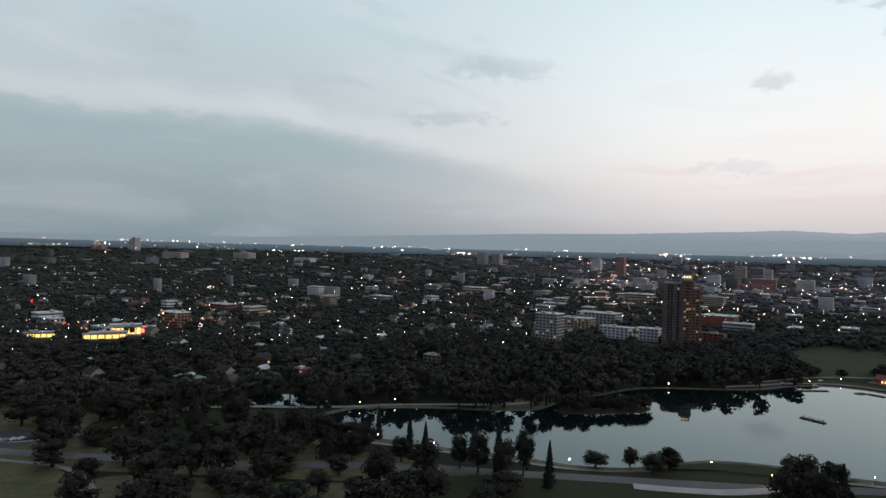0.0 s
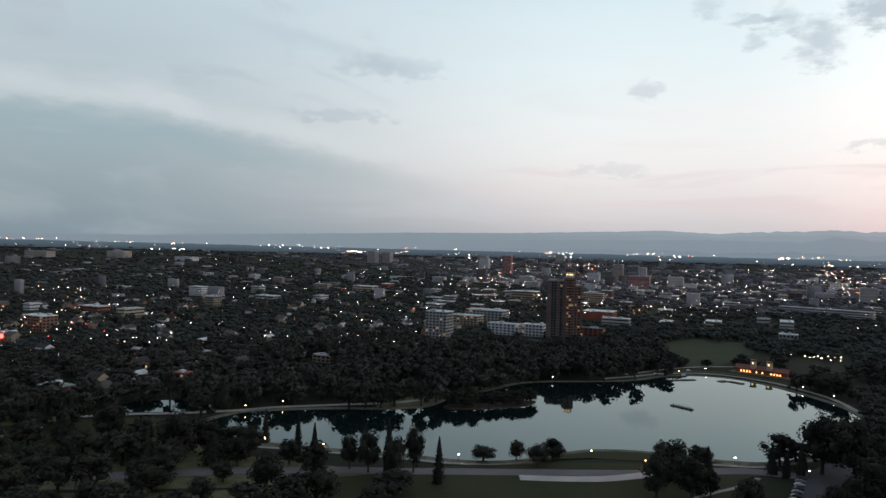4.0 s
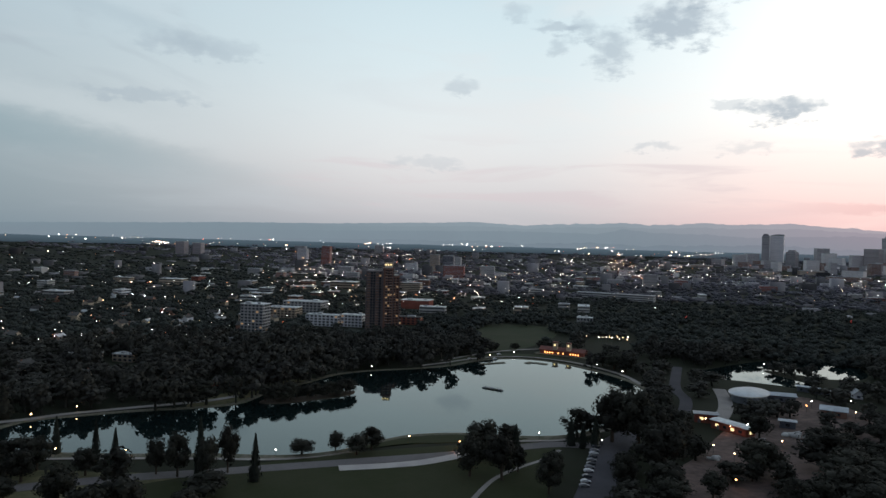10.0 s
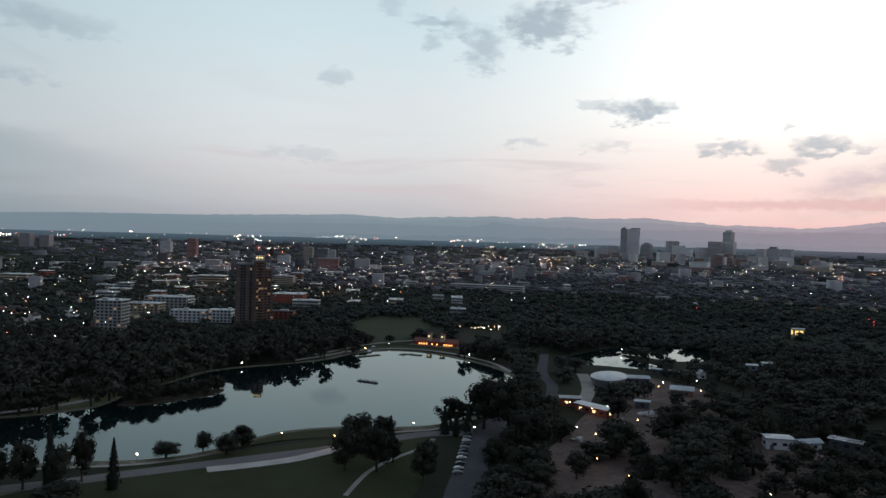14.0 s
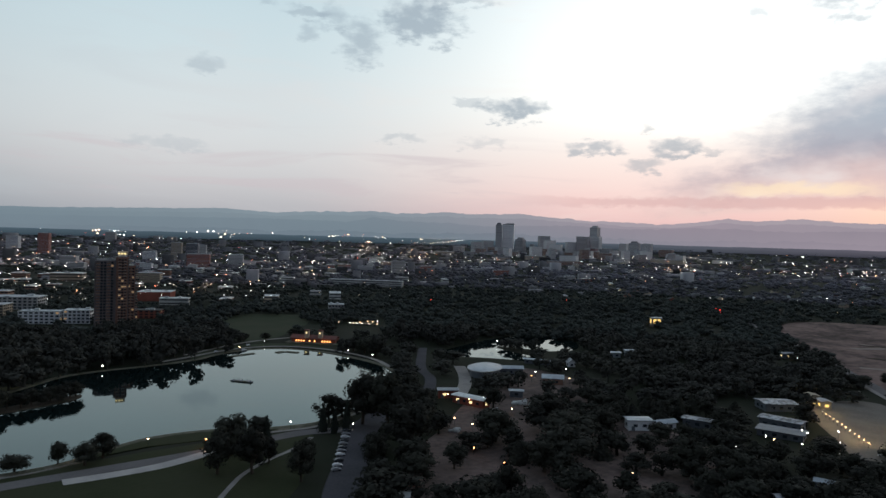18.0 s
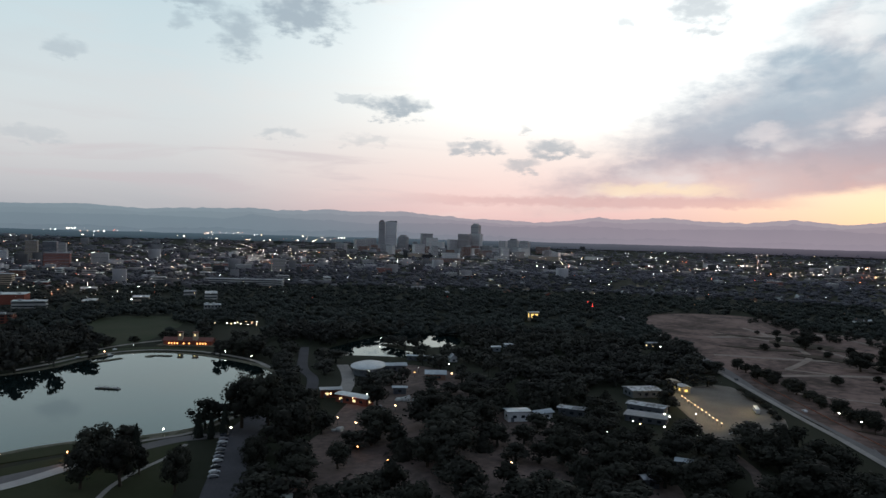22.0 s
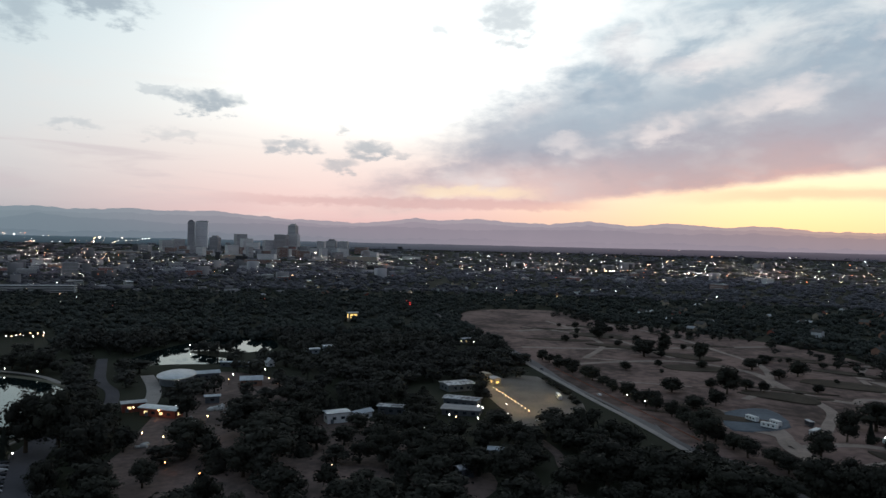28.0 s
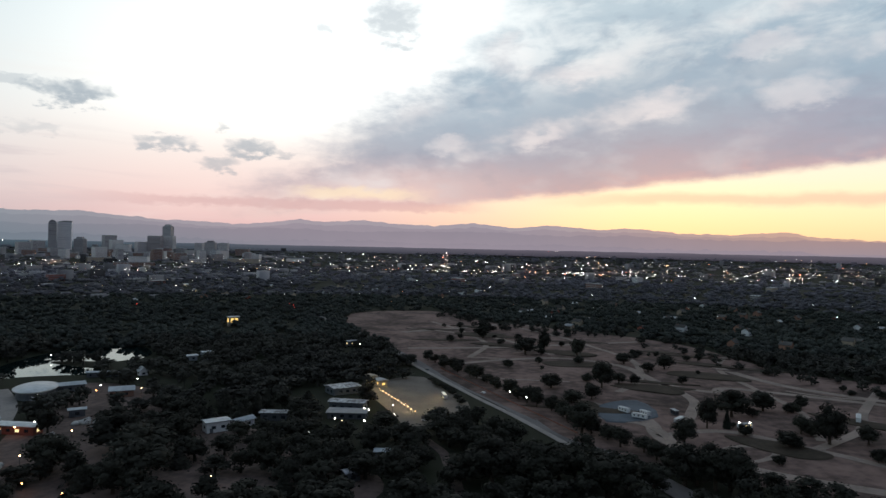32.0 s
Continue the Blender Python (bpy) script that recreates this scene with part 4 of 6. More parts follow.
for x, y, h, wide in ((754, 101, 18.9, 19), (655, 47, 16.2, 22), (690, 31, 19.9, 12.8), (658, -1, 17.1, 14.4), (513, -19, 19.8, 14.8), (471, -11, 10.7, 11.2), (501, 17, 11.5, 15.3), (454, 26, 10, 11.6), (455, 2, 9.2, 13.9), (610, -74, 13, 15.6), (628, -42, 10.2, 16), (664, -100, 5.2, 8),
                      (445, -94, 17.3, 20), (466, -117, 12.6, 16.5), (482, -144, 9.2, 8.6), (394, -132, 22, 16.5), (414, -124, 11, 10.4), (382, -109, 8.8, 12.4), (400, -153, 10.5, 10.4), (608, -156, 4.7, 10.7), (381, -4, 17.8, 16.3), (372, -56, 14.8, 13), (412, -74, 18, 10.8)):
    tree(x, y, h, wide, 0, "solitary dark tree on bare golf course soil", "golf course trees", 0.2)
for x, y, h, wide in ((288, 34, 21.6, 22.9), (287, 13, 21.2, 22.7), (351, 62, 14.7, 15.3), (286, -14, 18.9, 22.7), (309, -47, 18.3, 16.4), (307, -65, 19.1, 16.5), (348, 32, 13, 15.1), (338, -63, 12, 11.9), (278, 73, 16.6, 17.6), (277, 107, 19.2, 18.1),
                      (285, 134, 17.6, 16.4), (292, 214, 18.7, 24.8), (258, 221, 16.9, 20), (254, 176, 18.5, 24.1), (322, 96, 13.7, 17.4), (322, 167, 10, 12.4), (305, 189, 15.4, 15.4), (302, 69, 10.2, 13.5), (293, 46, 12.1, 15.5), (305, -1, 14.8, 16)):
    tree(x, y, h, wide, 0, "large dark tree among zoo enclosures", "zoo trees")
for x, y, h, wide in ((189, 202, 13.6, 14.5), (184, 223, 17, 10.1), (215, 237, 24, 22), (234, 263, 23.4, 16), (155, 235, 16, 9.9), (145, 256, 20, 13), (214, 206, 12.1, 10.3), (248, 217, 8, 8.5), (275, 190, 19.2, 26), (241, 178, 14.9, 15.6)):
    tree(x, y, h, wide, 0, "large dark tree near the parking street", "zoo trees")
for i in range(26):  # the row along the avenue
    q = i / 25
    tree(318 + 275 * q + rng.uniform(-3, 3), -52 + 180 * q + rng.uniform(-3, 3) - 4 * math.sin(3.1 * q), rng.uniform(7, 12), rng.uniform(8, 12), 0, "street tree in the row along the avenue", "avenue trees", 0.2)

for x, y, h, wide in ((75, 429, 10.5, 9), (80, 426, 11.5, 9), (84, 431, 11, 9.5), (90, 427, 12.5, 8.5), (95, 431, 9.5, 9), (101, 428, 9, 9), (107, 432, 9.5, 9.5), (112, 430, 8, 8), (117, 434, 10, 9.5), (123, 434, 9.5, 9), (128, 437, 10.5, 9.5), (132, 439, 9.5, 8.5), (86, 425, 7, 7), (121, 431, 6, 7)):
    tree(x, y, h, wide, 0, "dark leafy tree crowding the lake island", "island trees", 0.3)

for x, y, h, wide in ((364, 475, 13, 15), (365, 461, 14, 17), (363, 444, 15, 16), (386, 492, 12, 14), (363, 567, 10, 13), (315, 577, 8, 10), (336, 575, 7, 9)):
    tree(x, y, h, wide, 0, "round dark tree beside the pavilion", "pavilion trees")
for x, y, h, wide in ((319, -47, 13, 11), (310, -52, 15, 14), (306, -59, 17, 15), (306, -69, 15, 14), (309, -9, 14, 16), (298, -22, 15, 17), (295, -33, 13, 14), (304, 6, 13, 15)):
    tree(x, y, h, wide, 0, "dark tree at the foot of the golf course", "golf course trees", 0.2)

for x, y in ((501, 105), (490, 99), (480, 93), (473, 88), (462, 82), (447, 76), (435, 71), (485, 96), (468, 85)):
    tree(x, y, 3.6, 6.5, 0, "clipped green bush in the hedge beside the lot", "lot hedge")

# bushes and small trees left standing on the golf course
g = np.random.default_rng(17)
for cx, cy, n in ((470, -130, 5), (420, -130, 5), (520, 10, 5), (600, 30, 6), (700, 40, 6), (760, 120, 6), (820, 40, 5), (640, -120, 5), (560, -60, 4), (380, -140, 5), (350, -60, 4), (690, -60, 5), (540, -200, 4), (860, 150, 5), (460, -230, 5)):
    for _ in range(n):
        x, y = cx + g.normal(0, 26), cy + g.normal(0, 22)
        if inside(np.array([x]), np.array([y]), GOLF)[0]:
            h = g.uniform(3.5, 9.0)
            tree(x, y, h, h * g.uniform(0.9, 1.4), 0, "small dark tree standing on golf course soil", "golf course trees", 0.2)

BELT = []
edge = curve([(1044, 205), (928, 119), (884, 27), (783, -109), (629, -180), (547, -290)], 16)
for k in range(len(edge)):  # a ragged belt of trees along its far side
    x, y = edge[k] * g.uniform(0.90, 1.0) + g.normal(0, 5, 2)
    BELT.append((x, y, g.uniform(5, 11), g.uniform(8, 14)))

# plots for houses and flat-roofed blocks, on the street grid, kept clear of trees
GRID = radians(-35.0)


def plots(n, az0, az1, r0, r1, seed, gap):
    g = np.random.default_rng(seed)
    out = []
    for _ in range(n * 30):
        if len(out) >= n:
            break
        a, r = radians(g.uniform(az0, az1)), math.sqrt(g.uniform(r0 * r0, r1 * r1))
        px, py = r * math.sin(a), r * math.cos(a)
        u, q = px * math.cos(GRID) + py * math.sin(GRID), -px * math.sin(GRID) + py * math.cos(GRID)
        u = round(u / 62.0) * 62.0 + g.choice((-15.0, 15.0))
        q = q + g.uniform(-2, 2)
        px, py = u * math.cos(GRID) - q * math.sin(GRID), u * math.sin(GRID) + q * math.cos(GRID)
        if all((px - x) ** 2 + (py - y) ** 2 > gap * gap for x, y in out) and math.hypot(px, py) > r0:
            out.append((px, py))
    return out


HOUSES = [p for p in plots(150, -36, 10, 480, 1250, 5, 16) + plots(50, 84, 118, 720, 1300, 6, 20) + plots(24, 56, 84, 1120, 1700, 7, 22) if not inside(np.array([p[0]]), np.array([p[1]]), GOLF)[0]]
BLOCKS = plots(7, -34, -12, 760, 1250, 8, 45) + plots(66, 8, 36, 850, 2300, 9, 42) + plots(14, -12, 8, 1000, 2300, 10, 60) + plots(30, 36, 60, 1500, 2900, 11, 60) + plots(14, 62, 116, 1600, 3000, 12, 70)

# buildings and openings for the camera's view, kept free of woodland: x, y, radius
WIDE_CLEARINGS = [(380, 338, 34), (405, 325, 22), (402, 287, 20), (318, 178, 18), (440, 157, 26), (396, 134, 24), (300, 288, 22), (349, 511, 34), (466, 594, 30), (776, 410, 20), (418, 366, 20), (524, 340, 18),
                (345, 565, 20), (365, 600, 28), (330, 580, 22), (385, 628, 26), (395, 640, 20), (430, 590, 18), (366, 537, 27), (766, 408, 20)]
NEAR_CLEARINGS = [(262, 270, 10), (256, 243, 12), (252, 148, 9), (234, 134, 11), (218, 165, 12), (226, 184, 9), (262, 545, 14), (237, 241, 12), (194, 206, 10), (206, 198, 10), (233, 214, 10), (245, 178, 9),
              (252, 161, 9), (246, 212, 9), (232, 228, 10), (233, 240, 13), (224, 229, 9), (231, 211, 9), (222, 202, 8), (206, 192, 13), (196, 182, 9), (186, 203, 7), (260, 156, 7), (262, 140, 11),
              (251, 134, 8)]
MID_CLEARINGS = [(338, 275, 13), (345, 172, 14), (320, 278, 16), (306, 255, 12), (268, 128, 10), (322, 552, 16), (300, 556, 16), (268, 140, 11), (303, 150, 9), (301, 238, 12), (319, 93, 11), (335, 103, 9),
             (336, 265, 9), (273, 263, 10), (300, 240, 10), (330, 262, 11), (348, 272, 9), (271, 163, 9), (290, 147, 9), (306, 142, 8), (313, 57, 8), (330, 63, 8), (297, 51, 8), (330, 186, 10),
             (318, 178, 8), (348, 552, 14), (310, 86, 8), (300, 83, 6), (279, 93, 6)]
EAST_CLEARINGS = [(364, 168, 14), (352, 246, 15), (350, 300, 12), (400, 360, 14), (412, 376, 14), (428, 372, 15), (425, 168, 10), (405, 397, 12), (415, 385, 12), (426, 371, 12), (437, 356, 12), (385, 520, 14)]
FAR_CLEARINGS = [(446, 302, 12), (478, 276, 10), (488, 316, 12), (484, 143, 16), (500, 316, 14), (452, 318, 14), (440, 352, 16), (505, 338, 16), (445, 575, 16), (442, 356, 12), (496, 354, 14), (512, 350, 12),
             (482, 342, 10), (440, 176, 12), (534, 318, 13), (515, 306, 10), (498, 296, 8), (448, 342, 11), (496, 368, 11), (511, 362, 11), (527, 358, 11), (486, 354, 10), (500, 347, 10), (514, 345, 10),
             (748, 398, 15), (731, 389, 14), (713, 380, 13), (696, 371, 12), (660, 220, 10), (640, 213, 8), (462, 317, 8)]
CLEAR = WIDE_CLEARINGS + NEAR_CLEARINGS + MID_CLEARINGS + EAST_CLEARINGS + FAR_CLEARINGS
ROADS = [np.array(q, float) for q in (
    [(-257, 328), (-179, 317), (-89, 311), (2, 311), (60, 304), (143, 295), (217, 285), (277, 308)], [(141, 186), (185, 241), (228, 284), (252, 300)],
    [(426, 454), (367, 393), (340, 354), (300, 317)], [(389, 372), (345, 324), (322, 306)], [(979, 393), (635, 171), (487, 75), (386, 11), (282, -54)], [(-60, 356), (30, 327), (104, 320), (189, 302)],
    [(216, 520), (272, 539), (329, 531), (355, 463), (343, 402)], [(-149, 412), (-55, 425), (62, 450)], [(-248, 343), (-211, 335), (-164, 375)])]


def road_distance(x, y):
    best = np.full(x.shape, 1e9)
    for line in ROADS:
        for a, b in zip(line[:-1], line[1:]):
            d = b - a
            t = np.clip(((x - a[0]) * d[0] + (y - a[1]) * d[1]) / (d @ d), 0, 1)
            best = np.minimum(best, np.hypot(x - a[0] - t * d[0], y - a[1] - t * d[1]))
    return best


def open_land(x, y, far=False):
    """Where trees may stand."""
    ok = ~inside(x, y, mid + (lake_line - mid) * 1.012)
    if far:
        return ok
    for poly in (GOLF, LOT, [(319, 564), (389, 611), (440, 660), (466, 718), (428, 755), (384, 740), (344, 680), (310, 612)], [(405, 412), (440, 362), (455, 342), (472, 352), (479, 385), (484, 410), (490, 412), (497, 394), (498, 374), (532, 358), (560, 370), (588, 400), (590, 430), (562, 456), (510, 456), (456, 444), (414, 432)],
                 [(238, 517), (272, 529), (333, 521), (355, 469), (384, 502), (353, 553), (303, 572)], [(40, 312), (197, 299), (217, 279), (151, 181), (60, 190), (25, 240), (28, 300)], [(-240, 312), (-190, 306), (-137, 275), (-130, 215), (-250, 215)],
                 [(-124, 423), (-74, 424), (-74, 447), (-109, 454)], [(60, 300), (80, 338), (160, 338), (192, 322), (220, 308), (197, 294)], [(-238, 356), (-193, 357), (-193, 321), (-233, 320)]):
        ok &= ~inside(x, y, poly)
    # each clearing is shifted towards the camera so its spot shows
    for cx, cy, cr in CLEAR:
        cd = math.hypot(cx, cy)
        ok &= np.hypot(x - cx * (1 - 5 / cd), y - cy * (1 - 5 / cd)) > cr * 0.9
    for q in np.linspace(0, 1, 12):  # trees kept off the avenue's camera side so the road shows
        ok &= np.hypot(x - (540 - 165 * q), y - (128 - 104 * q)) > 17
    for hx, hy in HOUSES:
        hr = math.hypot(hx, hy)
        if hr < 760:
            ok &= np.hypot(x - hx * (1 - 5 / hr), y - hy * (1 - 5 / hr)) > 10
    return ok & (road_distance(x, y) > 9.0)


def scatter(variants, xs, ys, zs, hs, ws, seed):
    """Many trees as one pair of arrays."""
    g = np.random.default_rng(seed)
    pick = g.integers(0, len(variants), len(xs))
    ang = g.uniform(0, 6.28, len(xs))
    vs, fs, n = [], [], 0
    for k, (v, f) in enumerate(variants):
        sel = np.where(pick == k)[0]
        if not len(sel):
            continue
        c, s = np.cos(ang[sel])[:, None], np.sin(ang[sel])[:, None]
        px = (v[:, 0] * c - v[:, 1] * s) * ws[sel][:, None] + xs[sel][:, None]
        py = (v[:, 0] * s + v[:, 1] * c) * ws[sel][:, None] + ys[sel][:, None]
        pz = v[:, 2] * hs[sel][:, None] + zs[sel][:, None]
        vs.append(np.stack([px, py, pz], -1).reshape(-1, 3))
        fs.append((f[None] + (np.arange(len(sel)) * len(v))[:, None, None]).reshape(-1, f.shape[1]) + n)
        n += len(sel) * len(v)
    return np.concatenate(vs), np.concatenate(fs)


# yards, roofs and lanes with the camera's sight lines cleared: x, y, half width
CITY_SIGHTS = [(-338, 692, 22), (-401, 690, 16), (-322, 745, 16), (-314, 812, 18), (122, 770, 15), (207, 803, 22), (238, 787, 15), (402, 990, 26), (310, 800, 22), (180, 905, 22), (222, 965, 28), (-189, 1148, 14), (-251, 1376, 18), (407, 1412, 28), (523, 1328, 24)]
ZOO_SIGHTS = [(314, 249, 5), (298, 238, 6), (223, 228, 6), (235, 202, 6), (264, 161, 7), (341, 183, 10), (336, 188, 8), (374, 173, 9), (472, 168, 11), (441, 162, 8), (406, 138, 12), (404, 148, 8), (407, 128, 8), (536, 320, 9), (461, 316, 5), (411, 293, 9), (453, 285, 5), (432, 260, 4), (653, 221, 8), (310, 288, 10), (308, 304, 8), (312, 281, 8)]
LANE_SIGHTS = [(351, 284, 7), (315, 81, 6), (265, 256, 6), (374, 395, 6), (342, 350, 6), (361, 376, 6), (402, 423, 6), (323, 328, 6), (406, 315, 8), (412, 306, 6), (426, 350, 8), (444, 348, 8), (366, 341, 8), (324, 304, 8), (407, 367, 12), (406, 351, 12), (233, 279, 7), (253, 284, 7), (450, 183, 8), (765, 414, 7), (832, 363, 6), (556, 272, 5), (435, 239, 5), (369, 113, 8), (384, 128, 12)]
PARK_SIGHTS = [(444, 608, 6), (450, 589, 6), (464, 596, 6), (474, 595, 6), (475, 587, 6), (467, 570, 6), (375, 135, 8), (453, 123, 10), (406, 108, 10), (390, 92, 10), (325, 60, 6), (288, 45, 6), (426, 50, 8), (392, 24, 8), (372, 10, 8), (275, 86, 5), (297, 85, 4), (-95, 421, 9), (-89, 420, 8), (-20, 621, 8), (-5, 596, 7), (482, 606, 10), (465, 619, 9), (487, 595, 8), (365, 615, 14), (399, 639, 12), (440, 661, 10), (334, 593, 10), (427, 622, 8), (442, 486, 10), (441, 450, 8), (436, 505, 8)]


def blocks_view(x, y, h, w):
    """Whether a tree would block the camera's sight line to a listed spot."""
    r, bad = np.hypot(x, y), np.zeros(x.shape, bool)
    for gx, gy, gw in CITY_SIGHTS + ZOO_SIGHTS + LANE_SIGHTS + PARK_SIGHTS:
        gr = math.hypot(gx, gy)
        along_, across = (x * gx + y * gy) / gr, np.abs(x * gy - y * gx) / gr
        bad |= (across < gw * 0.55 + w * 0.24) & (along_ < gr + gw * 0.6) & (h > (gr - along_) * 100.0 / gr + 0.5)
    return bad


# the near woods, past the trees that stand singly
a = rng.uniform(radians(-48), radians(128), 11000)
r = np.sqrt(rng.uniform(215.0 ** 2, 725.0 ** 2, 11000))
x, y = r * np.sin(a), r * np.cos(a)
ok = open_land(x, y)
lawn = (x < 25) & (y < 400)
ok &= ~((x < -50) & (r > 470) & (rng.uniform(0, 1, 11000) < 0.25))
ok &= ~(lawn & (rng.uniform(0, 1, 11000) < 0.8))
keep, grid = [], {}
for i in np.where(ok)[0]:
    gap = 7.4 if x[i] > 215 and y[i] < 420 else 8.2
    cell = (int(x[i] // 10), int(y[i] // 10))
    near = [j for dx in (-1, 0, 1) for dy in (-1, 0, 1) for j in grid.get((cell[0] + dx, cell[1] + dy), ())]
    if any((x[i] - x[j]) ** 2 + (y[i] - y[j]) ** 2 < gap ** 2 for j in near) or any((x[i] - tx) ** 2 + (y[i] - ty) ** 2 < (tr + 3) ** 2 for tx, ty, tr in TAKEN):
        continue
    grid.setdefault(cell, []).append(i)
    keep.append(i)
keep = np.array(keep)
nx, ny = x[keep], y[keep]
near_r = np.hypot(nx, ny)
zoo = (nx > 225) & (ny < 410)
nh = rng.uniform(9, 17, len(keep)) * np.where((ny > 395) & (nx < 340) & (near_r < 640), 1.25, 1.0) * np.where(zoo, 0.80, 1.0) * np.where((nx < -40) & (near_r > 470), 0.62, 1.0)
nw = rng.uniform(10.5, 17, len(keep)) * np.where(zoo, 0.95, 1.0)
# drop woods trees that hide a listed spot from the camera
tall = blocks_view(nx, ny, nh, nw)
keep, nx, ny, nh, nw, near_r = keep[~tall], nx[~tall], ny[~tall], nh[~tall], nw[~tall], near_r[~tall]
wood_variants = [join(broadleaf(90 + s, 520, 15, 0.052), trunk_arrays(120 + s)) for s in range(6)] + [join(conifer(130, 260), trunk_arrays(131, 0.03, 0))]
back_variants = [join(broadleaf(140 + s, 190, 12, 0.078), trunk_arrays(150 + s, 0.045, 2)) for s in range(6)]
order = np.argsort(near_r)
single = [k for k in order if near_r[k] < 420][:60]
for k in single:
    tree(nx[k], ny[k], nh[k], nw[k], 0, "dark leafy tree in the park woods", "park woods trees")
rest = np.setdiff1d(np.arange(len(keep)), single)
front, back = rest[near_r[rest] < 440], rest[near_r[rest] >= 440]
v, f = scatter(wood_variants, nx[front], ny[front], np.zeros(len(front)), nh[front], nw[front] / 0.80, 3)
tagged(place("zoo_woodland", np_mesh("zoo_woodland", v, f, M["leaf"])), "dense dark trees between zoo yards and park lawns", "woodland", kind="stuff")
belt = np.array(BELT)
v, f = join(scatter(back_variants, nx[back], ny[back], np.zeros(len(back)), nh[back], nw[back] / 0.80, 3), scatter(back_variants, belt[:, 0], belt[:, 1], np.full(len(belt), 0.2), belt[:, 2], belt[:, 3], 9))
tagged(place("park_woodland", np_mesh("park_woodland", v, f, M["wood"])), "dense dark woodland round the lake and park", "woodland", kind="stuff")

# the city's trees out to the foothills, thinning with distance
n_far = 22000
u = rng.uniform(0, 1, n_far)
lo, hi = 1 / 700.0 ** 0.15, 1 / 4150.0 ** 0.15
r = (lo + (hi - lo) * u) ** (-1 / 0.15)
a = rng.uniform(radians(-46), radians(128), n_far)
x, y = r * np.sin(a), r * np.cos(a)
deg = np.degrees(a)
patch = np.array([noise.noise((px * 0.0042, py * 0.0042, 5.0)) for px, py in zip(x, y)])
ok = ~inside(x, y, mid + (np.array(GOLF) - mid) * 1.0) & ((patch > -0.45) | (r < 1500))
# denser city blocks with few trees: the commercial strip, downtown and the rail yards
ok &= ~((deg > 12) & (deg < 38) & (r > 900) & (r < 2600) & (rng.uniform(0, 1, n_far) < 0.25))
ok &= ~((deg > 40) & (deg < 72) & (r > 2700) & (rng.uniform(0, 1, n_far) < 0.35))
ok &= ~((deg > 62) & (r > 2250) & (r < 3600) & (rng.uniform(0, 1, n_far) < 0.3))
ok &= ~((deg < 44) & (r > 2600) & (rng.uniform(0, 1, n_far) < 0.2))
x, y, r = x[ok], y[ok], r[ok]
ok = np.ones(len(x), bool)
# houses and blocks are cleared more on their camera side
for px, py in HOUSES:
    s2 = math.hypot(px, py)
    ok &= np.hypot(x - px * (1 - 6 / s2), y - py * (1 - 6 / s2)) > 9
for px, py in BLOCKS:
    s2 = math.hypot(px, py)
    ok &= np.hypot(x - px * (1 - 8 / s2), y - py * (1 - 8 / s2)) > 19
ok &= np.hypot(x - 250, y - 705) > 32
ok &= ~inside(x, y, [(330, 600), (389, 611), (440, 660), (466, 718), (428, 758), (384, 740), (344, 680)])
x, y, r = x[ok], y[ok], r[ok]
size = 10.0 + r * 0.0048
mid_variants, far_variants = [], []
for s in range(6):
    g = np.random.default_rng(200 + s)
    for out_, k, leaves, r0, r1, size_ in ((mid_variants, 5, 44, 0.15, 0.25, 0.085), (far_variants, 2, 9, 0.22, 0.34, 0.10)):
        c = np.stack([g.uniform(-0.28, 0.28, k), g.uniform(-0.28, 0.28, k), g.uniform(0.28, 0.72, k)], 1)
        rad = g.uniform(r0, r1, k)
        q = g.normal(0, 1, (leaves, 3))
        q /= np.linalg.norm(q, axis=1)[:, None]
        pick = g.integers(0, k, leaves)
        out_.append(join(lumps(c, rad * 0.85, 210 + s, OCTA, 0.25), cards(c[pick] + q * (rad[pick] * g.uniform(0.9, 1.2, leaves))[:, None], q, size_, 220 + s)))
near_city = r < 1350
far_h = rng.uniform(7, 12, len(x)) * np.where(near_city, 1.15, 1 + r * 0.00008)
far_w = size * np.where(near_city, rng.uniform(0.85, 1.35, len(x)), rng.uniform(1.0, 1.7, len(x)))
# likewise drop near city trees that stand in the camera's sight lines
tall = blocks_view(x, y, far_h, far_w) & (r > 640) & (r < 1450)
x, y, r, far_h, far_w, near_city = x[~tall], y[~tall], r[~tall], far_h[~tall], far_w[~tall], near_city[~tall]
# trees that get the foliage colours with haze painted in
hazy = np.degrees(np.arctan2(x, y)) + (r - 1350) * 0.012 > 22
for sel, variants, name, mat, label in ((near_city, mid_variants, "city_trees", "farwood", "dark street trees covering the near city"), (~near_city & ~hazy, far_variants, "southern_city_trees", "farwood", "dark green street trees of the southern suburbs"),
                                        (~near_city & hazy & (r < 1900), far_variants, "further_city_trees", "citywood", "dark street trees between flat roofs"), (hazy & (r >= 1900), far_variants, "distant_city_trees", "plainwood", "sea of haze-tinted dark city trees towards the horizon")):
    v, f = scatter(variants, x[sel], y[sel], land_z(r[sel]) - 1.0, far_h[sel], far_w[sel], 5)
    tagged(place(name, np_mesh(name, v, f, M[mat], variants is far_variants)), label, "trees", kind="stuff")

# ---- buildings ----
brng = random.Random(4)


def shared(name, bm, mat):
    me = bpy.data.meshes.new(name)
    bm.to_mesh(me)
    bm.free()
    me.materials.append(mat)
    return me


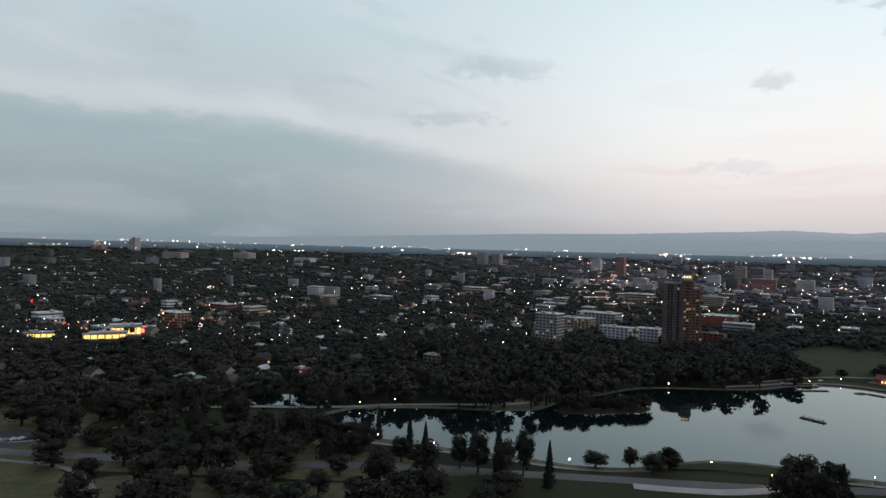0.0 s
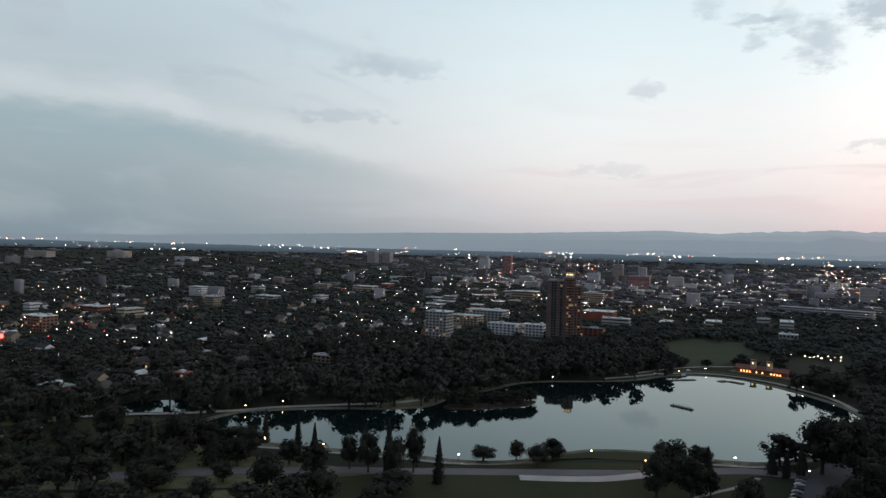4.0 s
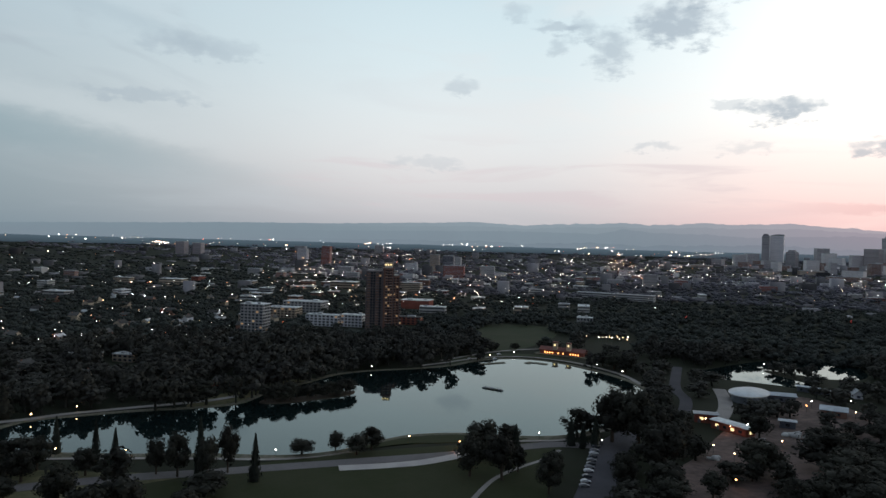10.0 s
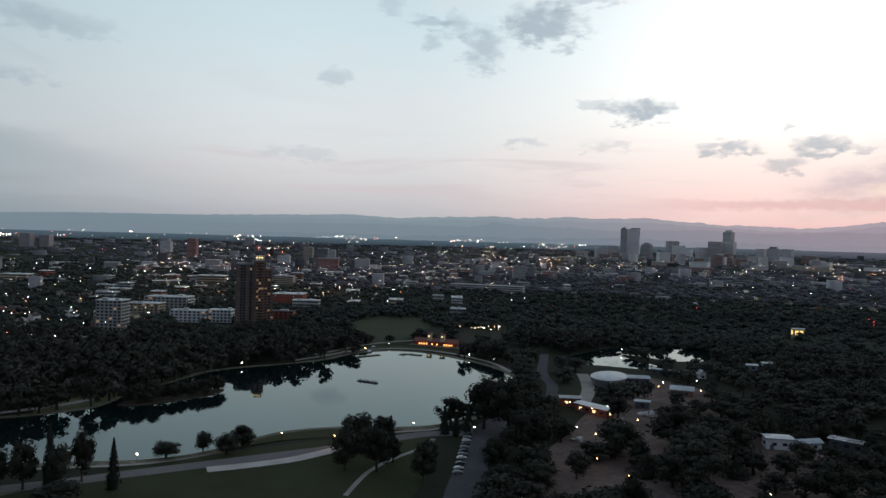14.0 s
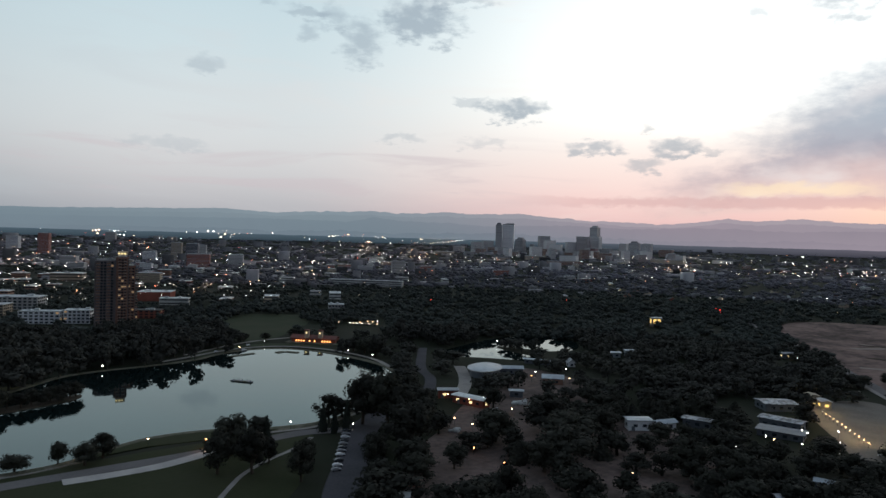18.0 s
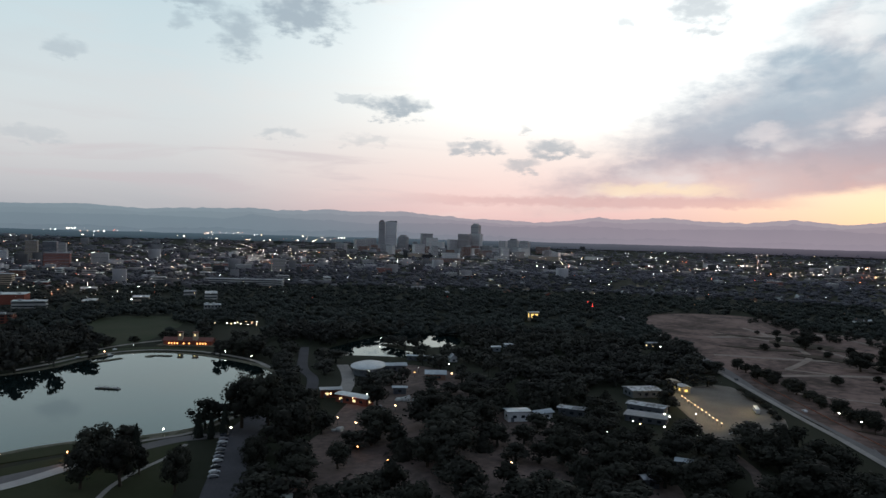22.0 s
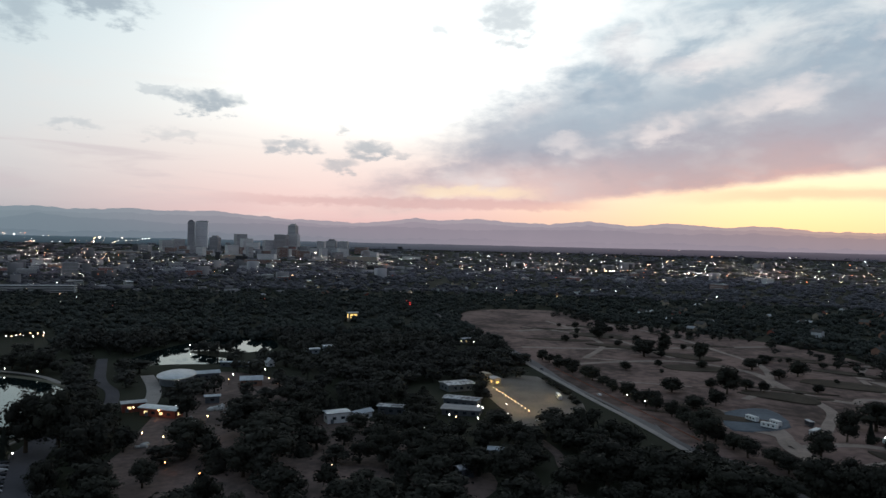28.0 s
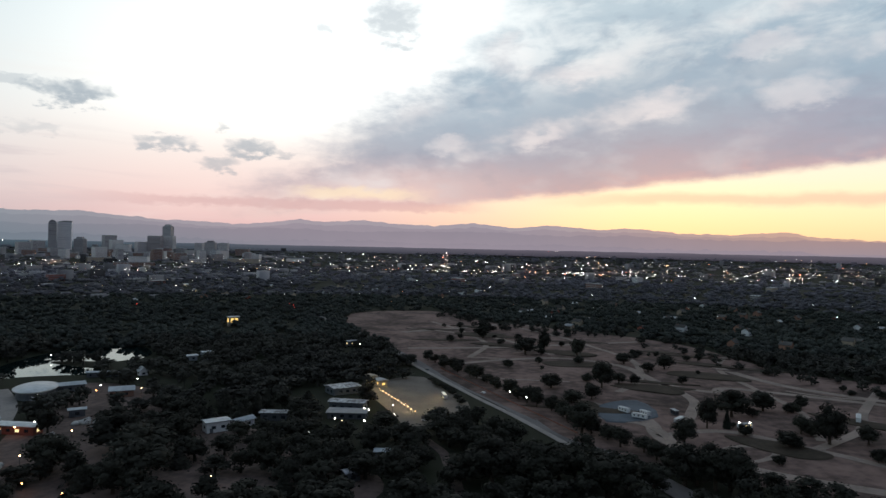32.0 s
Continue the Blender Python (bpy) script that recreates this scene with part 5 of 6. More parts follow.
def window_mesh(mat):
    """A unit pane with a proud frame round it: x wide, z high, facing -y."""
    bm = box_bm(1, 0.10, 1, 0, 0, -0.5)
    for s in (-1, 1):
        for w_, h_, x_, z_ in ((0.08, 1.08, s * 0.5, -0.54), (1.08, 0.08, 0, s * 0.5 - 0.04)):
            tmp = box_bm(w_, 0.2, h_, x_, -0.03, z_)
            me = bpy.data.meshes.new("tmp")
            tmp.to_mesh(me)
            tmp.free()
            bm.from_mesh(me)
            bpy.data.meshes.remove(me)
    return shared("window", bm, mat)


W_SHOP = window_mesh(M["shop"])
W_SKY = window_mesh(M["towerglass"])
W_PALE = window_mesh(M["palebands"])
W_DARK, W_LIT, W_BRIGHT = window_mesh(M["glass"]), window_mesh(M["litwindow"]), window_mesh(M["brightwindow"])
UNIT = shared("rooftop_unit", box_bm(1, 1, 1, 0, 0, 0, 0.06), M["roofgrey"])


def faces_seen(x, y, turn):
    """The walls of a building turned by so many degrees that face the camera."""
    to = -Vector((x, y, 0)).normalized()
    seen = []
    for k, (nx, ny) in enumerate(((0, -1), (1, 0), (0, 1), (-1, 0))):
        a = radians(turn)
        wx, wy = nx * math.cos(a) - ny * math.sin(a), nx * math.sin(a) + ny * math.cos(a)
        if wx * to.x + wy * to.y > 0.12:
            seen.append(k)
    return seen


def on_wall(k, wide, deep, along, z, w_, h_, out=0.0):
    """The pose of a pane on wall k of a block."""
    a = (0, 90, 180, 270)[k]
    half = (deep if k in (0, 2) else wide) / 2 + out
    return pose(0, 0, 0, 0, 0, a) @ Matrix.Translation((along, -half, z)) @ Matrix.Diagonal((w_, 1, h_, 1))


def block(name, x, y, wide, deep, high, turn, wall, roof, floors, bays, label, category, group="", lit=0.07, z=None, units=2, bands=False, parapet=0.7):
    """A flat-roofed building with storeys, windows, parapet and plant on its roof."""
    z = float(land_z(math.hypot(x, y))) if z is None else z
    ob = empty(name, pose(x, y, z, 0, 0, turn), label, category, group)
    box("wall", wide, deep, high, 0, 0, 0, wall, ob)
    bm = box_bm(wide + 0.5, deep + 0.5, parapet, 0, 0, high - parapet * 0.4)
    top = max(bm.faces, key=lambda q: q.calc_center_median().z)
    bmesh.ops.inset_individual(bm, faces=[top], thickness=0.5)
    bmesh.ops.translate(bm, verts=top.verts[:], vec=(0, 0, -parapet * 0.5))
    part("roof", bm, roof, ob)
    for i in range(units):
        u = place("rooftop_unit", UNIT, ob)
        s = brng.uniform(0.06, 0.16) * min(wide, deep) + 1.2
        u.matrix_basis = Matrix.Translation((brng.uniform(-0.34, 0.34) * wide, brng.uniform(-0.34, 0.34) * deep, high - 0.1)) @ Matrix.Diagonal((s * 1.4, s, brng.uniform(1.2, 2.6), 1))
    step = high / floors
    for k in faces_seen(x, y, turn) if bays else ():
        length = wide if k in (0, 2) else deep
        for fl in range(floors):
            zz = (fl + 0.52) * step
            if bands:
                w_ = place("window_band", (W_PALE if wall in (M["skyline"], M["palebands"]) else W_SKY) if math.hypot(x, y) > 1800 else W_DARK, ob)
                w_.matrix_basis = on_wall(k, wide, deep, 0, zz, length * 0.9, step * 0.32)
                continue
            nb = max(1, round(bays * length / max(wide, deep)))
            for b in range(nb):
                q = brng.random()
                w_ = place("window", W_LIT if q < lit else W_DARK, ob)
                w_.matrix_basis = on_wall(k, wide, deep, (b + 0.5 - nb / 2) * length / nb, zz, length / nb * 0.55, step * 0.5)
    return ob


# the brown apartment tower beyond the lake
TX, TY = 259.0, 733.0
tower = empty("apartment_tower", pose(TX, TY, 0, 0, 0, -20), "tall brown brick apartment tower with stacked balconies", "apartment tower")
STEP = 3.0
WINGS = ((-12.0, 2.5, 21.0, 16.0, 68.0, "umber"), (3.0, 0.0, 12.0, 20.0, 72.0, "towerbrick"), (11.0, 3.0, 9.0, 15.0, 63.0, "towerbrick"), (-1.0, 6.0, 30.0, 12.0, 60.0, "towerbrick"))
for wx, wy, ww, wd, wh, mat in WINGS:
    bm = box_bm(ww, wd, wh, wx, wy, 0)
    bmesh.ops.bevel(bm, geom=[e for e in bm.edges if abs(e.verts[0].co.z - e.verts[1].co.z) > 1], offset=2.2, segments=2, affect="EDGES")
    part("wing", bm, M[mat], tower)
    box("parapet", ww - 3.6, wd - 3.6, 1.6, wx, wy, wh, M["concrete"], tower)
box("penthouse", 9, 10, 4.2, 3, 2, 73.4, M["tan"], tower, "pale penthouse lit yellow at night", 0.3)
box("plant_room", 8, 8, 3.0, -9, 3, 67.4, M["dark"], tower, "", 0.3)
for px in (-0.6, 2.2, 5.0):
    w_ = place("window", W_BRIGHT, tower, None, "penthouse window glowing yellow")
    w_.matrix_basis = Matrix.Translation((px, -3.05, 75.4)) @ Matrix.Diagonal((1.8, 1, 1.6, 1))
BALC = shared("balcony", box_bm(3.4, 1.7, 0.25, 0, 0, 0), M["concrete"])
RAIL = shared("balcony_rail", box_bm(3.4, 0.10, 1.0, 0, -0.8, 0.25), M["brick"])
for fl in range(23):
    zz = 1.5 + fl * STEP
    for bx, by, top in ((0.6, -10.5, 72), (5.6, -10.5, 72), (11.2, -5.0, 63), (15.9, 1.0, 63), (-19.0, -6.2, 68), (-9.5, -6.2, 68)):
        if zz + 2.5 > top:
            continue
        b = place("balcony", BALC, tower, Matrix.Translation((bx, by, zz)))
        place("balcony_rail", RAIL, b)
    for bx, by, top in ((0.6, -10.0, 72), (5.6, -10.0, 72), (3.1, -10.0, 72), (-16.0, -5.5, 68), (-13.0, -5.5, 68), (-6.5, -5.5, 68), (9.2, -4.5, 63), (12.8, -4.5, 63)):
        if zz + 2.5 > top:
            continue
        q = brng.random()
        w_ = place("window", W_LIT if q < 0.06 else W_DARK, tower)
        w_.matrix_basis = Matrix.Translation((bx, by, zz + 1.5)) @ Matrix.Diagonal((1.9, 1, 1.7, 1))

for px, py, ph in ((-21.5, -5.9, 68), (-10.8, -5.9, 68), (-3.2, -10.4, 72), (8.4, -10.4, 72), (15.0, -5.0, 63)):
    box("pilaster", 0.9, 0.7, ph - 1, px, py, 0, M["umber"], tower)

# blocks that stand out round it: x, y, width, depth, height, floors, bays, wall, roof, label
for x, y, w_, d_, h_, fl, bays, wall, roof, label in (
        (122, 770, 26, 20, 30, 9, 6, "concrete", "roofgrey", "grey mid-rise apartment block above the trees"),
        (222, 965, 56, 30, 15, 4, 10, "concrete", "roofgrey", "long pale flat-roofed apartment block"),
        (180, 905, 40, 24, 13, 4, 8, "tan", "roofgrey", "tan flat-roofed apartment block"),
        (207, 803, 40, 16, 13, 4, 8, "whitewall", "roofgrey", "white low apartment block beside the tower"),
        (238, 787, 26, 15, 14, 4, 6, "whitewall", "roofgrey", "white new apartment block beside the tower"),
        (402, 990, 44, 34, 13, 3, 0, "redbrick", "roofgrey", "red brick block with a white flat roof"),
        (310, 800, 40, 20, 9, 3, 7, "redbrick", "shingle", "low red brick row behind the tower"),
        (407, 1412, 56, 26, 16, 3, 8, "tan", "roofgrey", "tan commercial block with lit shop front"),
        (523, 1328, 46, 24, 19, 5, 8, "tan", "roofgrey", "tan office block among trees"),
        (588, 1410, 24, 20, 20, 6, 5, "brick", "roofgrey", "brown brick office block"),
        (692, 2668, 34, 26, 72, 22, 6, "redbrick", "roofgrey", "tall brown slab tower far beyond the lake"),
        (665, 2967, 42, 26, 48, 14, 6, "whitewall", "roofgrey", "white apartment slab far off"),
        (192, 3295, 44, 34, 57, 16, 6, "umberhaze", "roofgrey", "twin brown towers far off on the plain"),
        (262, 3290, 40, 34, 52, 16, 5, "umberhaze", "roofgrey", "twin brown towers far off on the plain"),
        (561, 1940, 40, 22, 28, 8, 7, "concrete", "roofgrey", "pale mid-rise block among trees"),
        (976, 2246, 32, 24, 60, 17, 6, "tan", "roofgrey", "tan apartment tower beyond the park"),
        (859, 1873, 32, 24, 66, 19, 6, "dark", "roofgrey", "dark apartment tower beyond the park"),
        (1073, 2262, 25, 20, 52, 15, 5, "concrete", "roofgrey", "pale slim apartment tower"),
        (862, 1840, 60, 26, 38, 10, 8, "redbrick", "roofgrey", "broad red brick apartment block"),
        (1053, 1990, 46, 20, 31, 9, 8, "concrete", "roofgrey", "grey concrete slab block"),
        (881, 2230, 40, 22, 30, 8, 7, "whitewall", "roofgrey", "white mid-rise block among trees"),
        (1223, 3584, 46, 26, 40, 10, 6, "concrete", "roofgrey", "pale domed block far off"),
        (860, 1088, 150, 18, 12, 3, 22, "concrete", "roofgrey", "long low pale apartment row beyond the park"),
        (1206, 1391, 34, 20, 36, 10, 6, "concrete", "roofgrey", "pale mid-rise slab above the trees"),
        (-34, 612, 22, 12, 7, 2, 5, "tan", "roofgrey", "low tan flat-roofed building among trees"),
        (-4, 606, 18, 12, 6, 2, 4, "tan", "roofgrey", "low tan flat-roofed building among trees"),
        (81, 682, 26, 12, 6, 2, 5, "whitewall", "roofgrey", "low white building among trees"),
        (74, 1526, 50, 24, 15, 3, 8, "tan", "roofgrey", "tan flat-roofed block among trees"),
        (-251, 1376, 32, 20, 17, 5, 6, "whitewall", "roofgrey", "white mid-rise block among trees"),
        (-189, 1148, 22, 18, 15, 4, 5, "tan", "roofgrey", "tan mid-rise block among trees"),
        (-314, 812, 34, 18, 17, 5, 7, "brick", "roofgrey", "brown brick apartment block"),
        (-203, 462, 19, 10, 6, 1, 4, "redbrick", "redroof", "low red-roofed building at the park edge"),
        (-167, 458, 19, 12, 10, 3, 5, "redbrick", "greenroof", "red brick apartment house with a green roof"),
        (-124, 492, 12, 10, 7, 2, 3, "tan", "roofgrey", "tan house at the park edge"),
        (-103, 512, 13, 10, 8, 2, 3, "redbrick", "redroof", "red-roofed house at the park edge"),
        (-1582, 3542, 34, 30, 66, 18, 5, "concrete", "roofgrey", "pale twin apartment towers far off"),
        (-1610, 3560, 26, 26, 56, 15, 5, "concrete", "roofgrey", "pale twin apartment towers far off"),
        (-1693, 3384, 95, 30, 28, 6, 12, "redbrick", "roofgrey", "long brick block far off"),
        (-1195, 3071, 140, 40, 25, 4, 14, "tan", "roofgrey", "long pale hospital block far off"),
        (-933, 3236, 110, 40, 27, 4, 12, "tan", "roofgrey", "long pale block far off with lit windows"),
        (-625, 3125, 100, 40, 18, 3, 10, "whitewall", "roofgrey", "long white block far off")):
    far = math.hypot(x, y) > 1300
    block("apartment_building" if fl > 3 else "city_building", x, y, w_, d_, h_, -35 if x != 860 else -52, M[wall], M[roof], fl, bays, label, "building", "city blocks", 0.07, None, 2, far)

# the filling station and shops with lit fronts at the left
for x, y, w_, d_, h_, label in ((-401, 690, 31, 12, 6, "low shop with a pale lit roof edge"), (-338, 692, 40, 14, 7, "glass-fronted shop glowing yellow"), (-330, 720, 30, 12, 12, "upper floor shop glowing yellow"), (-322, 745, 24, 10, 7, "shop with red neon front")):
    ob = block("shop", x, y, w_, d_, h_, 25, M["concrete"], M["roofgrey"], 1, 1, label, "shop", "roadside shops", 0.0)
    for i in range(6):
        p_ = place("shop_window", W_SHOP, ob)
        p_.matrix_basis = Matrix.Translation(((i - 2.5) * w_ / 6.2, -d_ / 2 - 0.12, h_ * 0.45)) @ Matrix.Diagonal((w_ / 8, 1, h_ * 0.5, 1))
        if "red" in label:
            p_.data = bpy.data.meshes.get("neon") or window_mesh(M["lampred"])

# flat-roofed blocks and houses along the streets
for k, (x, y) in enumerate(BLOCKS):
    r = math.hypot(x, y)
    wall = brng.choice(("tan", "brick", "concrete", "redbrick", "whitewall", "concrete"))
    w_, d_ = brng.uniform(14, 36) + r * 0.003, brng.uniform(12, 22)
    fl = brng.choice((1, 1, 2, 2, 2, 3)) + (1 if r > 1700 else 0)
    block("city_building", x, y, w_, d_, fl * 3.4 + 2.4, -35 + brng.choice((0, 90)), M[wall], M["roofgrey"], fl, 5, "flat-roofed %s city building among street trees" % {"tan": "tan", "brick": "brown brick", "concrete": "grey", "redbrick": "red brick", "whitewall": "white"}[wall], "building", "street blocks", 0.1, None, 2, r > 950)


def gable(w_, d_, h_, over=0.5):
    """A pitched roof with eaves and thickness."""
    bm = bmesh.new()
    a, b = w_ / 2 + over, d_ / 2 + over
    for s in (-1, 1):
        pts = [(-a, s * b, 0), (a, s * b, 0), (a, 0, h_), (-a, 0, h_)]
        lo = [bm.verts.new(p) for p in pts]
        up_ = [bm.verts.new((p[0], p[1], p[2] + 0.3)) for p in pts]
        for q in (up_, lo[::-1]):
            bm.faces.new(q)
        for i in range(4):
            j = (i + 1) % 4
            bm.faces.new((lo[i], lo[j], up_[j], up_[i]))
    bmesh.ops.recalc_face_normals(bm, faces=bm.faces[:])
    return bm


def house_walls(w_, d_, h_, rise):
    bm = bmesh.new()
    prof = [(-d_ / 2, 0), (d_ / 2, 0), (d_ / 2, h_), (0, h_ + rise), (-d_ / 2, h_)]
    ends = [[bm.verts.new((s * w_ / 2, p, q)) for p, q in prof] for s in (-1, 1)]
    bm.faces.new(ends[0][::-1])
    bm.faces.new(ends[1])
    for i in range(5):
        j = (i + 1) % 5
        bm.faces.new((ends[0][i], ends[0][j], ends[1][j], ends[1][i]))
    bmesh.ops.recalc_face_normals(bm, faces=bm.faces[:])
    return bm


HOUSE_KINDS = []
for w_, d_, h_, rise, wall, roof in ((12, 9, 5.6, 3.4, "brick", "shingle"), (11, 8.5, 3.2, 2.8, "redbrick", "shingle"), (13, 9, 5.8, 3.0, "whitewall", "shingle"), (10, 8, 3.0, 2.6, "tan", "roofgrey"), (12, 10, 5.8, 3.6, "tan", "shingle")):
    HOUSE_KINDS.append((w_, d_, h_, rise, shared("wall", house_walls(w_, d_, h_, rise), M[wall]), shared("roof", gable(w_, d_, rise), M[roof]), wall, roof))
CHIMNEY = shared("chimney", box_bm(0.8, 0.8, 2.0, 0, 0, 0), M["brick"])
PORCH = shared("porch", box_bm(4.0, 2.0, 0.3, 0, 0, 2.5), M["shingle"])
for k, (x, y) in enumerate(HOUSES):
    w_, d_, h_, rise, wm, rm, wall, roof = HOUSE_KINDS[brng.randrange(5)]
    turn = -35 + brng.choice((0, 90, 180, 270))
    ob = empty("house", pose(x, y, float(land_z(math.hypot(x, y))), 0, 0, turn), "small %s house with a %s gabled roof" % ({"brick": "brown brick", "redbrick": "red brick", "whitewall": "white", "tan": "tan"}[wall], "pale" if roof == "roofgrey" else "grey"), "house", "neighbourhood houses")
    place("wall", wm, ob)
    place("roof", rm, ob, Matrix.Translation((0, 0, h_)))
    place("chimney", CHIMNEY, ob, Matrix.Translation((w_ * 0.3, 1.0, h_ + rise * 0.6)))
    place("porch", PORCH, ob, Matrix.Translation((0, -d_ / 2 - 1.0, 0)))
    for fc in faces_seen(x, y, turn)[:2]:
        n_ = 2 if fc in (0, 2) else 1
        for i in range(n_):
            p_ = place("window", W_BRIGHT if brng.random() < 0.07 else W_DARK, ob)
            p_.matrix_basis = on_wall(fc, w_, d_, (i + 0.5 - n_ / 2) * 5.0, 1.7, 1.6, 1.4)

# ---- downtown: bearing from, to, height above the eye in degrees, distance, wall ----
crng = random.Random(77)
LOWER = []
for i in range(34):
    mid_a, span = crng.triangular(44.5, 65.5, 54.5), crng.uniform(0.4, 1.0)
    LOWER.append((mid_a - span / 2, mid_a + span / 2, crng.uniform(-1.15, -0.45) - abs(mid_a - 54.5) * 0.02, crng.uniform(3120, 3480),
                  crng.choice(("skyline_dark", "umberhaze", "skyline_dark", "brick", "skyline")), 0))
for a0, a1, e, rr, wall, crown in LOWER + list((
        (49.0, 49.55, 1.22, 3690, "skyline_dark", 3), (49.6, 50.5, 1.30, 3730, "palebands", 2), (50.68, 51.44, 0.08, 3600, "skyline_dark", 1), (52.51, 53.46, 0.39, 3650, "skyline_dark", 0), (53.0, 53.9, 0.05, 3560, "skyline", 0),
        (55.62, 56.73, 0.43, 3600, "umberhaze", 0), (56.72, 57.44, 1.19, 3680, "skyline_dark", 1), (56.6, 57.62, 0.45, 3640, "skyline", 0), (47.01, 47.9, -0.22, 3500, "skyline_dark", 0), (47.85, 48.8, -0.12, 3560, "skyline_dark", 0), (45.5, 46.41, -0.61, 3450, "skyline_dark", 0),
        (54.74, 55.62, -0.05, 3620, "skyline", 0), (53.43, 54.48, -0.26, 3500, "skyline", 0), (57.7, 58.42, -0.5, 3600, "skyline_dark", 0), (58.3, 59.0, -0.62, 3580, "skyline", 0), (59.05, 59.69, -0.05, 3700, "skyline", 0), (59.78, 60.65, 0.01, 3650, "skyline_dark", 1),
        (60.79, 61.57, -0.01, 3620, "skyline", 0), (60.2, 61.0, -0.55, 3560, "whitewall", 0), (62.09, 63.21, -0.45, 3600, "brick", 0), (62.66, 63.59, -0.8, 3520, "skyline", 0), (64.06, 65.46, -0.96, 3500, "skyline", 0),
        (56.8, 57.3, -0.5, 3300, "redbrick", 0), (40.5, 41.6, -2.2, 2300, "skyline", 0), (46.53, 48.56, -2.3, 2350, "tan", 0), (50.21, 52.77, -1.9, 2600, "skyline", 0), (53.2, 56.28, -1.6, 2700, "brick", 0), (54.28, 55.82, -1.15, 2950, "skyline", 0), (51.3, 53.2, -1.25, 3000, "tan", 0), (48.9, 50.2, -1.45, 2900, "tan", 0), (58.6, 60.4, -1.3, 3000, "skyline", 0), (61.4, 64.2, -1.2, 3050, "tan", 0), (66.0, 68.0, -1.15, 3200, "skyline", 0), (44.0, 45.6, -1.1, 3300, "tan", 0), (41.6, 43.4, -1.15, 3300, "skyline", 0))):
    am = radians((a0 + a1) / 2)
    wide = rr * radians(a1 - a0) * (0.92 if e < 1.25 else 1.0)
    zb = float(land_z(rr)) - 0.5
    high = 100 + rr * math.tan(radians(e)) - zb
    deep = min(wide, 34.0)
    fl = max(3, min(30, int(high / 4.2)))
    # skyline walls carry painted haze in their base colour
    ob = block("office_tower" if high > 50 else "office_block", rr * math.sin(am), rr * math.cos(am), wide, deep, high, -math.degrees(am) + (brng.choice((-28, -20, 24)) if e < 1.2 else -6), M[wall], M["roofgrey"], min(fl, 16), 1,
               "%s downtown %s beyond the park" % ({"skyline_dark": "haze-grey glass", "umberhaze": "brown stone", "skyline": "haze-pale granite", "palebands": "pale stone", "dark": "dark glass", "granite": "grey granite", "brick": "brown stone", "concrete": "pale concrete", "whitewall": "white", "tan": "tan", "redbrick": "red brick"}[wall], "skyscraper" if high > 90 else "office building"), "office building", "downtown skyline", 0.1, zb, 1, True, 1.2)
    if crown == 1:
        box("crown", wide * 0.6, deep * 0.6, 10, 0, 0, high - 0.4, M[wall], ob)
    if crown == 3:
        # barrel-vaulted top
        bm = bmesh.new()
        bmesh.ops.create_cone(bm, cap_ends=True, segments=20, radius1=wide * 0.46, radius2=wide * 0.46, depth=deep * 0.96)
        part("crown", bm, M[wall], ob, "", Matrix.Translation((0, 0, high - 2)) @ Matrix.Rotation(math.pi / 2, 4, "X"))
    if crown == 2:
        bm = bmesh.new()
        prof = [(-wide / 2, 0), (wide / 2, 0), (wide / 2, 9), (-wide * 0.1, 9), (-wide * 0.42, 4)]
        ends = [[bm.verts.new((p, s * deep / 2, q)) for p, q in prof] for s in (-1, 1)]
        bm.faces.new(ends[0])
        bm.faces.new(ends[1][::-1])
        for i in range(5):
            j = (i + 1) % 5
            bm.faces.new((ends[0][i], ends[1][i], ends[1][j], ends[0][j]))
        bmesh.ops.recalc_face_normals(bm, faces=bm.faces[:])
        part("crown", bm, M["granite"], ob, "", Matrix.Translation((0, 0, high - 4)))

# the low city beyond, as one mass of small buildings
g = np.random.default_rng(31)
a = np.concatenate([g.uniform(radians(-46), radians(68), 900), g.uniform(radians(10), radians(66), 650), g.uniform(radians(62), radians(118), 420)])
r = np.concatenate([g.uniform(1300, 4020, 900), g.uniform(1900, 4020, 650), g.uniform(2250, 3700, 420)])
x, y = r * np.sin(a), r * np.cos(a)
cube = np.array([(sx, sy, sz) for sz in (0, 1) for sx, sy in ((-0.5, -0.5), (0.5, -0.5), (0.5, 0.5), (-0.5, 0.5))], float)
quads = np.array([(0, 1, 5, 4), (1, 2, 6, 5), (2, 3, 7, 6), (3, 0, 4, 7), (4, 5, 6, 7)])
wv = g.uniform(9, 26, len(x)) * (0.7 + r / 2800)
dv = wv * g.uniform(0.4, 0.9, len(x))
hv = g.uniform(3, 8, len(x)) + (g.uniform(0, 1, len(x)) < 0.10) * g.uniform(6, 26, len(x))
c, s = math.cos(GRID), math.sin(GRID)
v = np.stack([cube[None, :, 0] * wv[:, None], cube[None, :, 1] * dv[:, None], cube[None, :, 2] * hv[:, None]], -1)
v = np.stack([v[..., 0] * c - v[..., 1] * s + x[:, None], v[..., 0] * s + v[..., 1] * c + y[:, None], v[..., 2] + land_z(r)[:, None] - 0.5], -1)
keep = ~inside(x, y, GOLF)
v = v[keep]
f = (quads[None] + (np.arange(len(v)) * 8)[:, None, None]).reshape(-1, 4)
tagged(place("distant_low_buildings", np_mesh("distant_low_buildings", v.reshape(-1, 3), f, M["farhouse"])), "countless low city buildings fading to the plain", "buildings", kind="stuff")

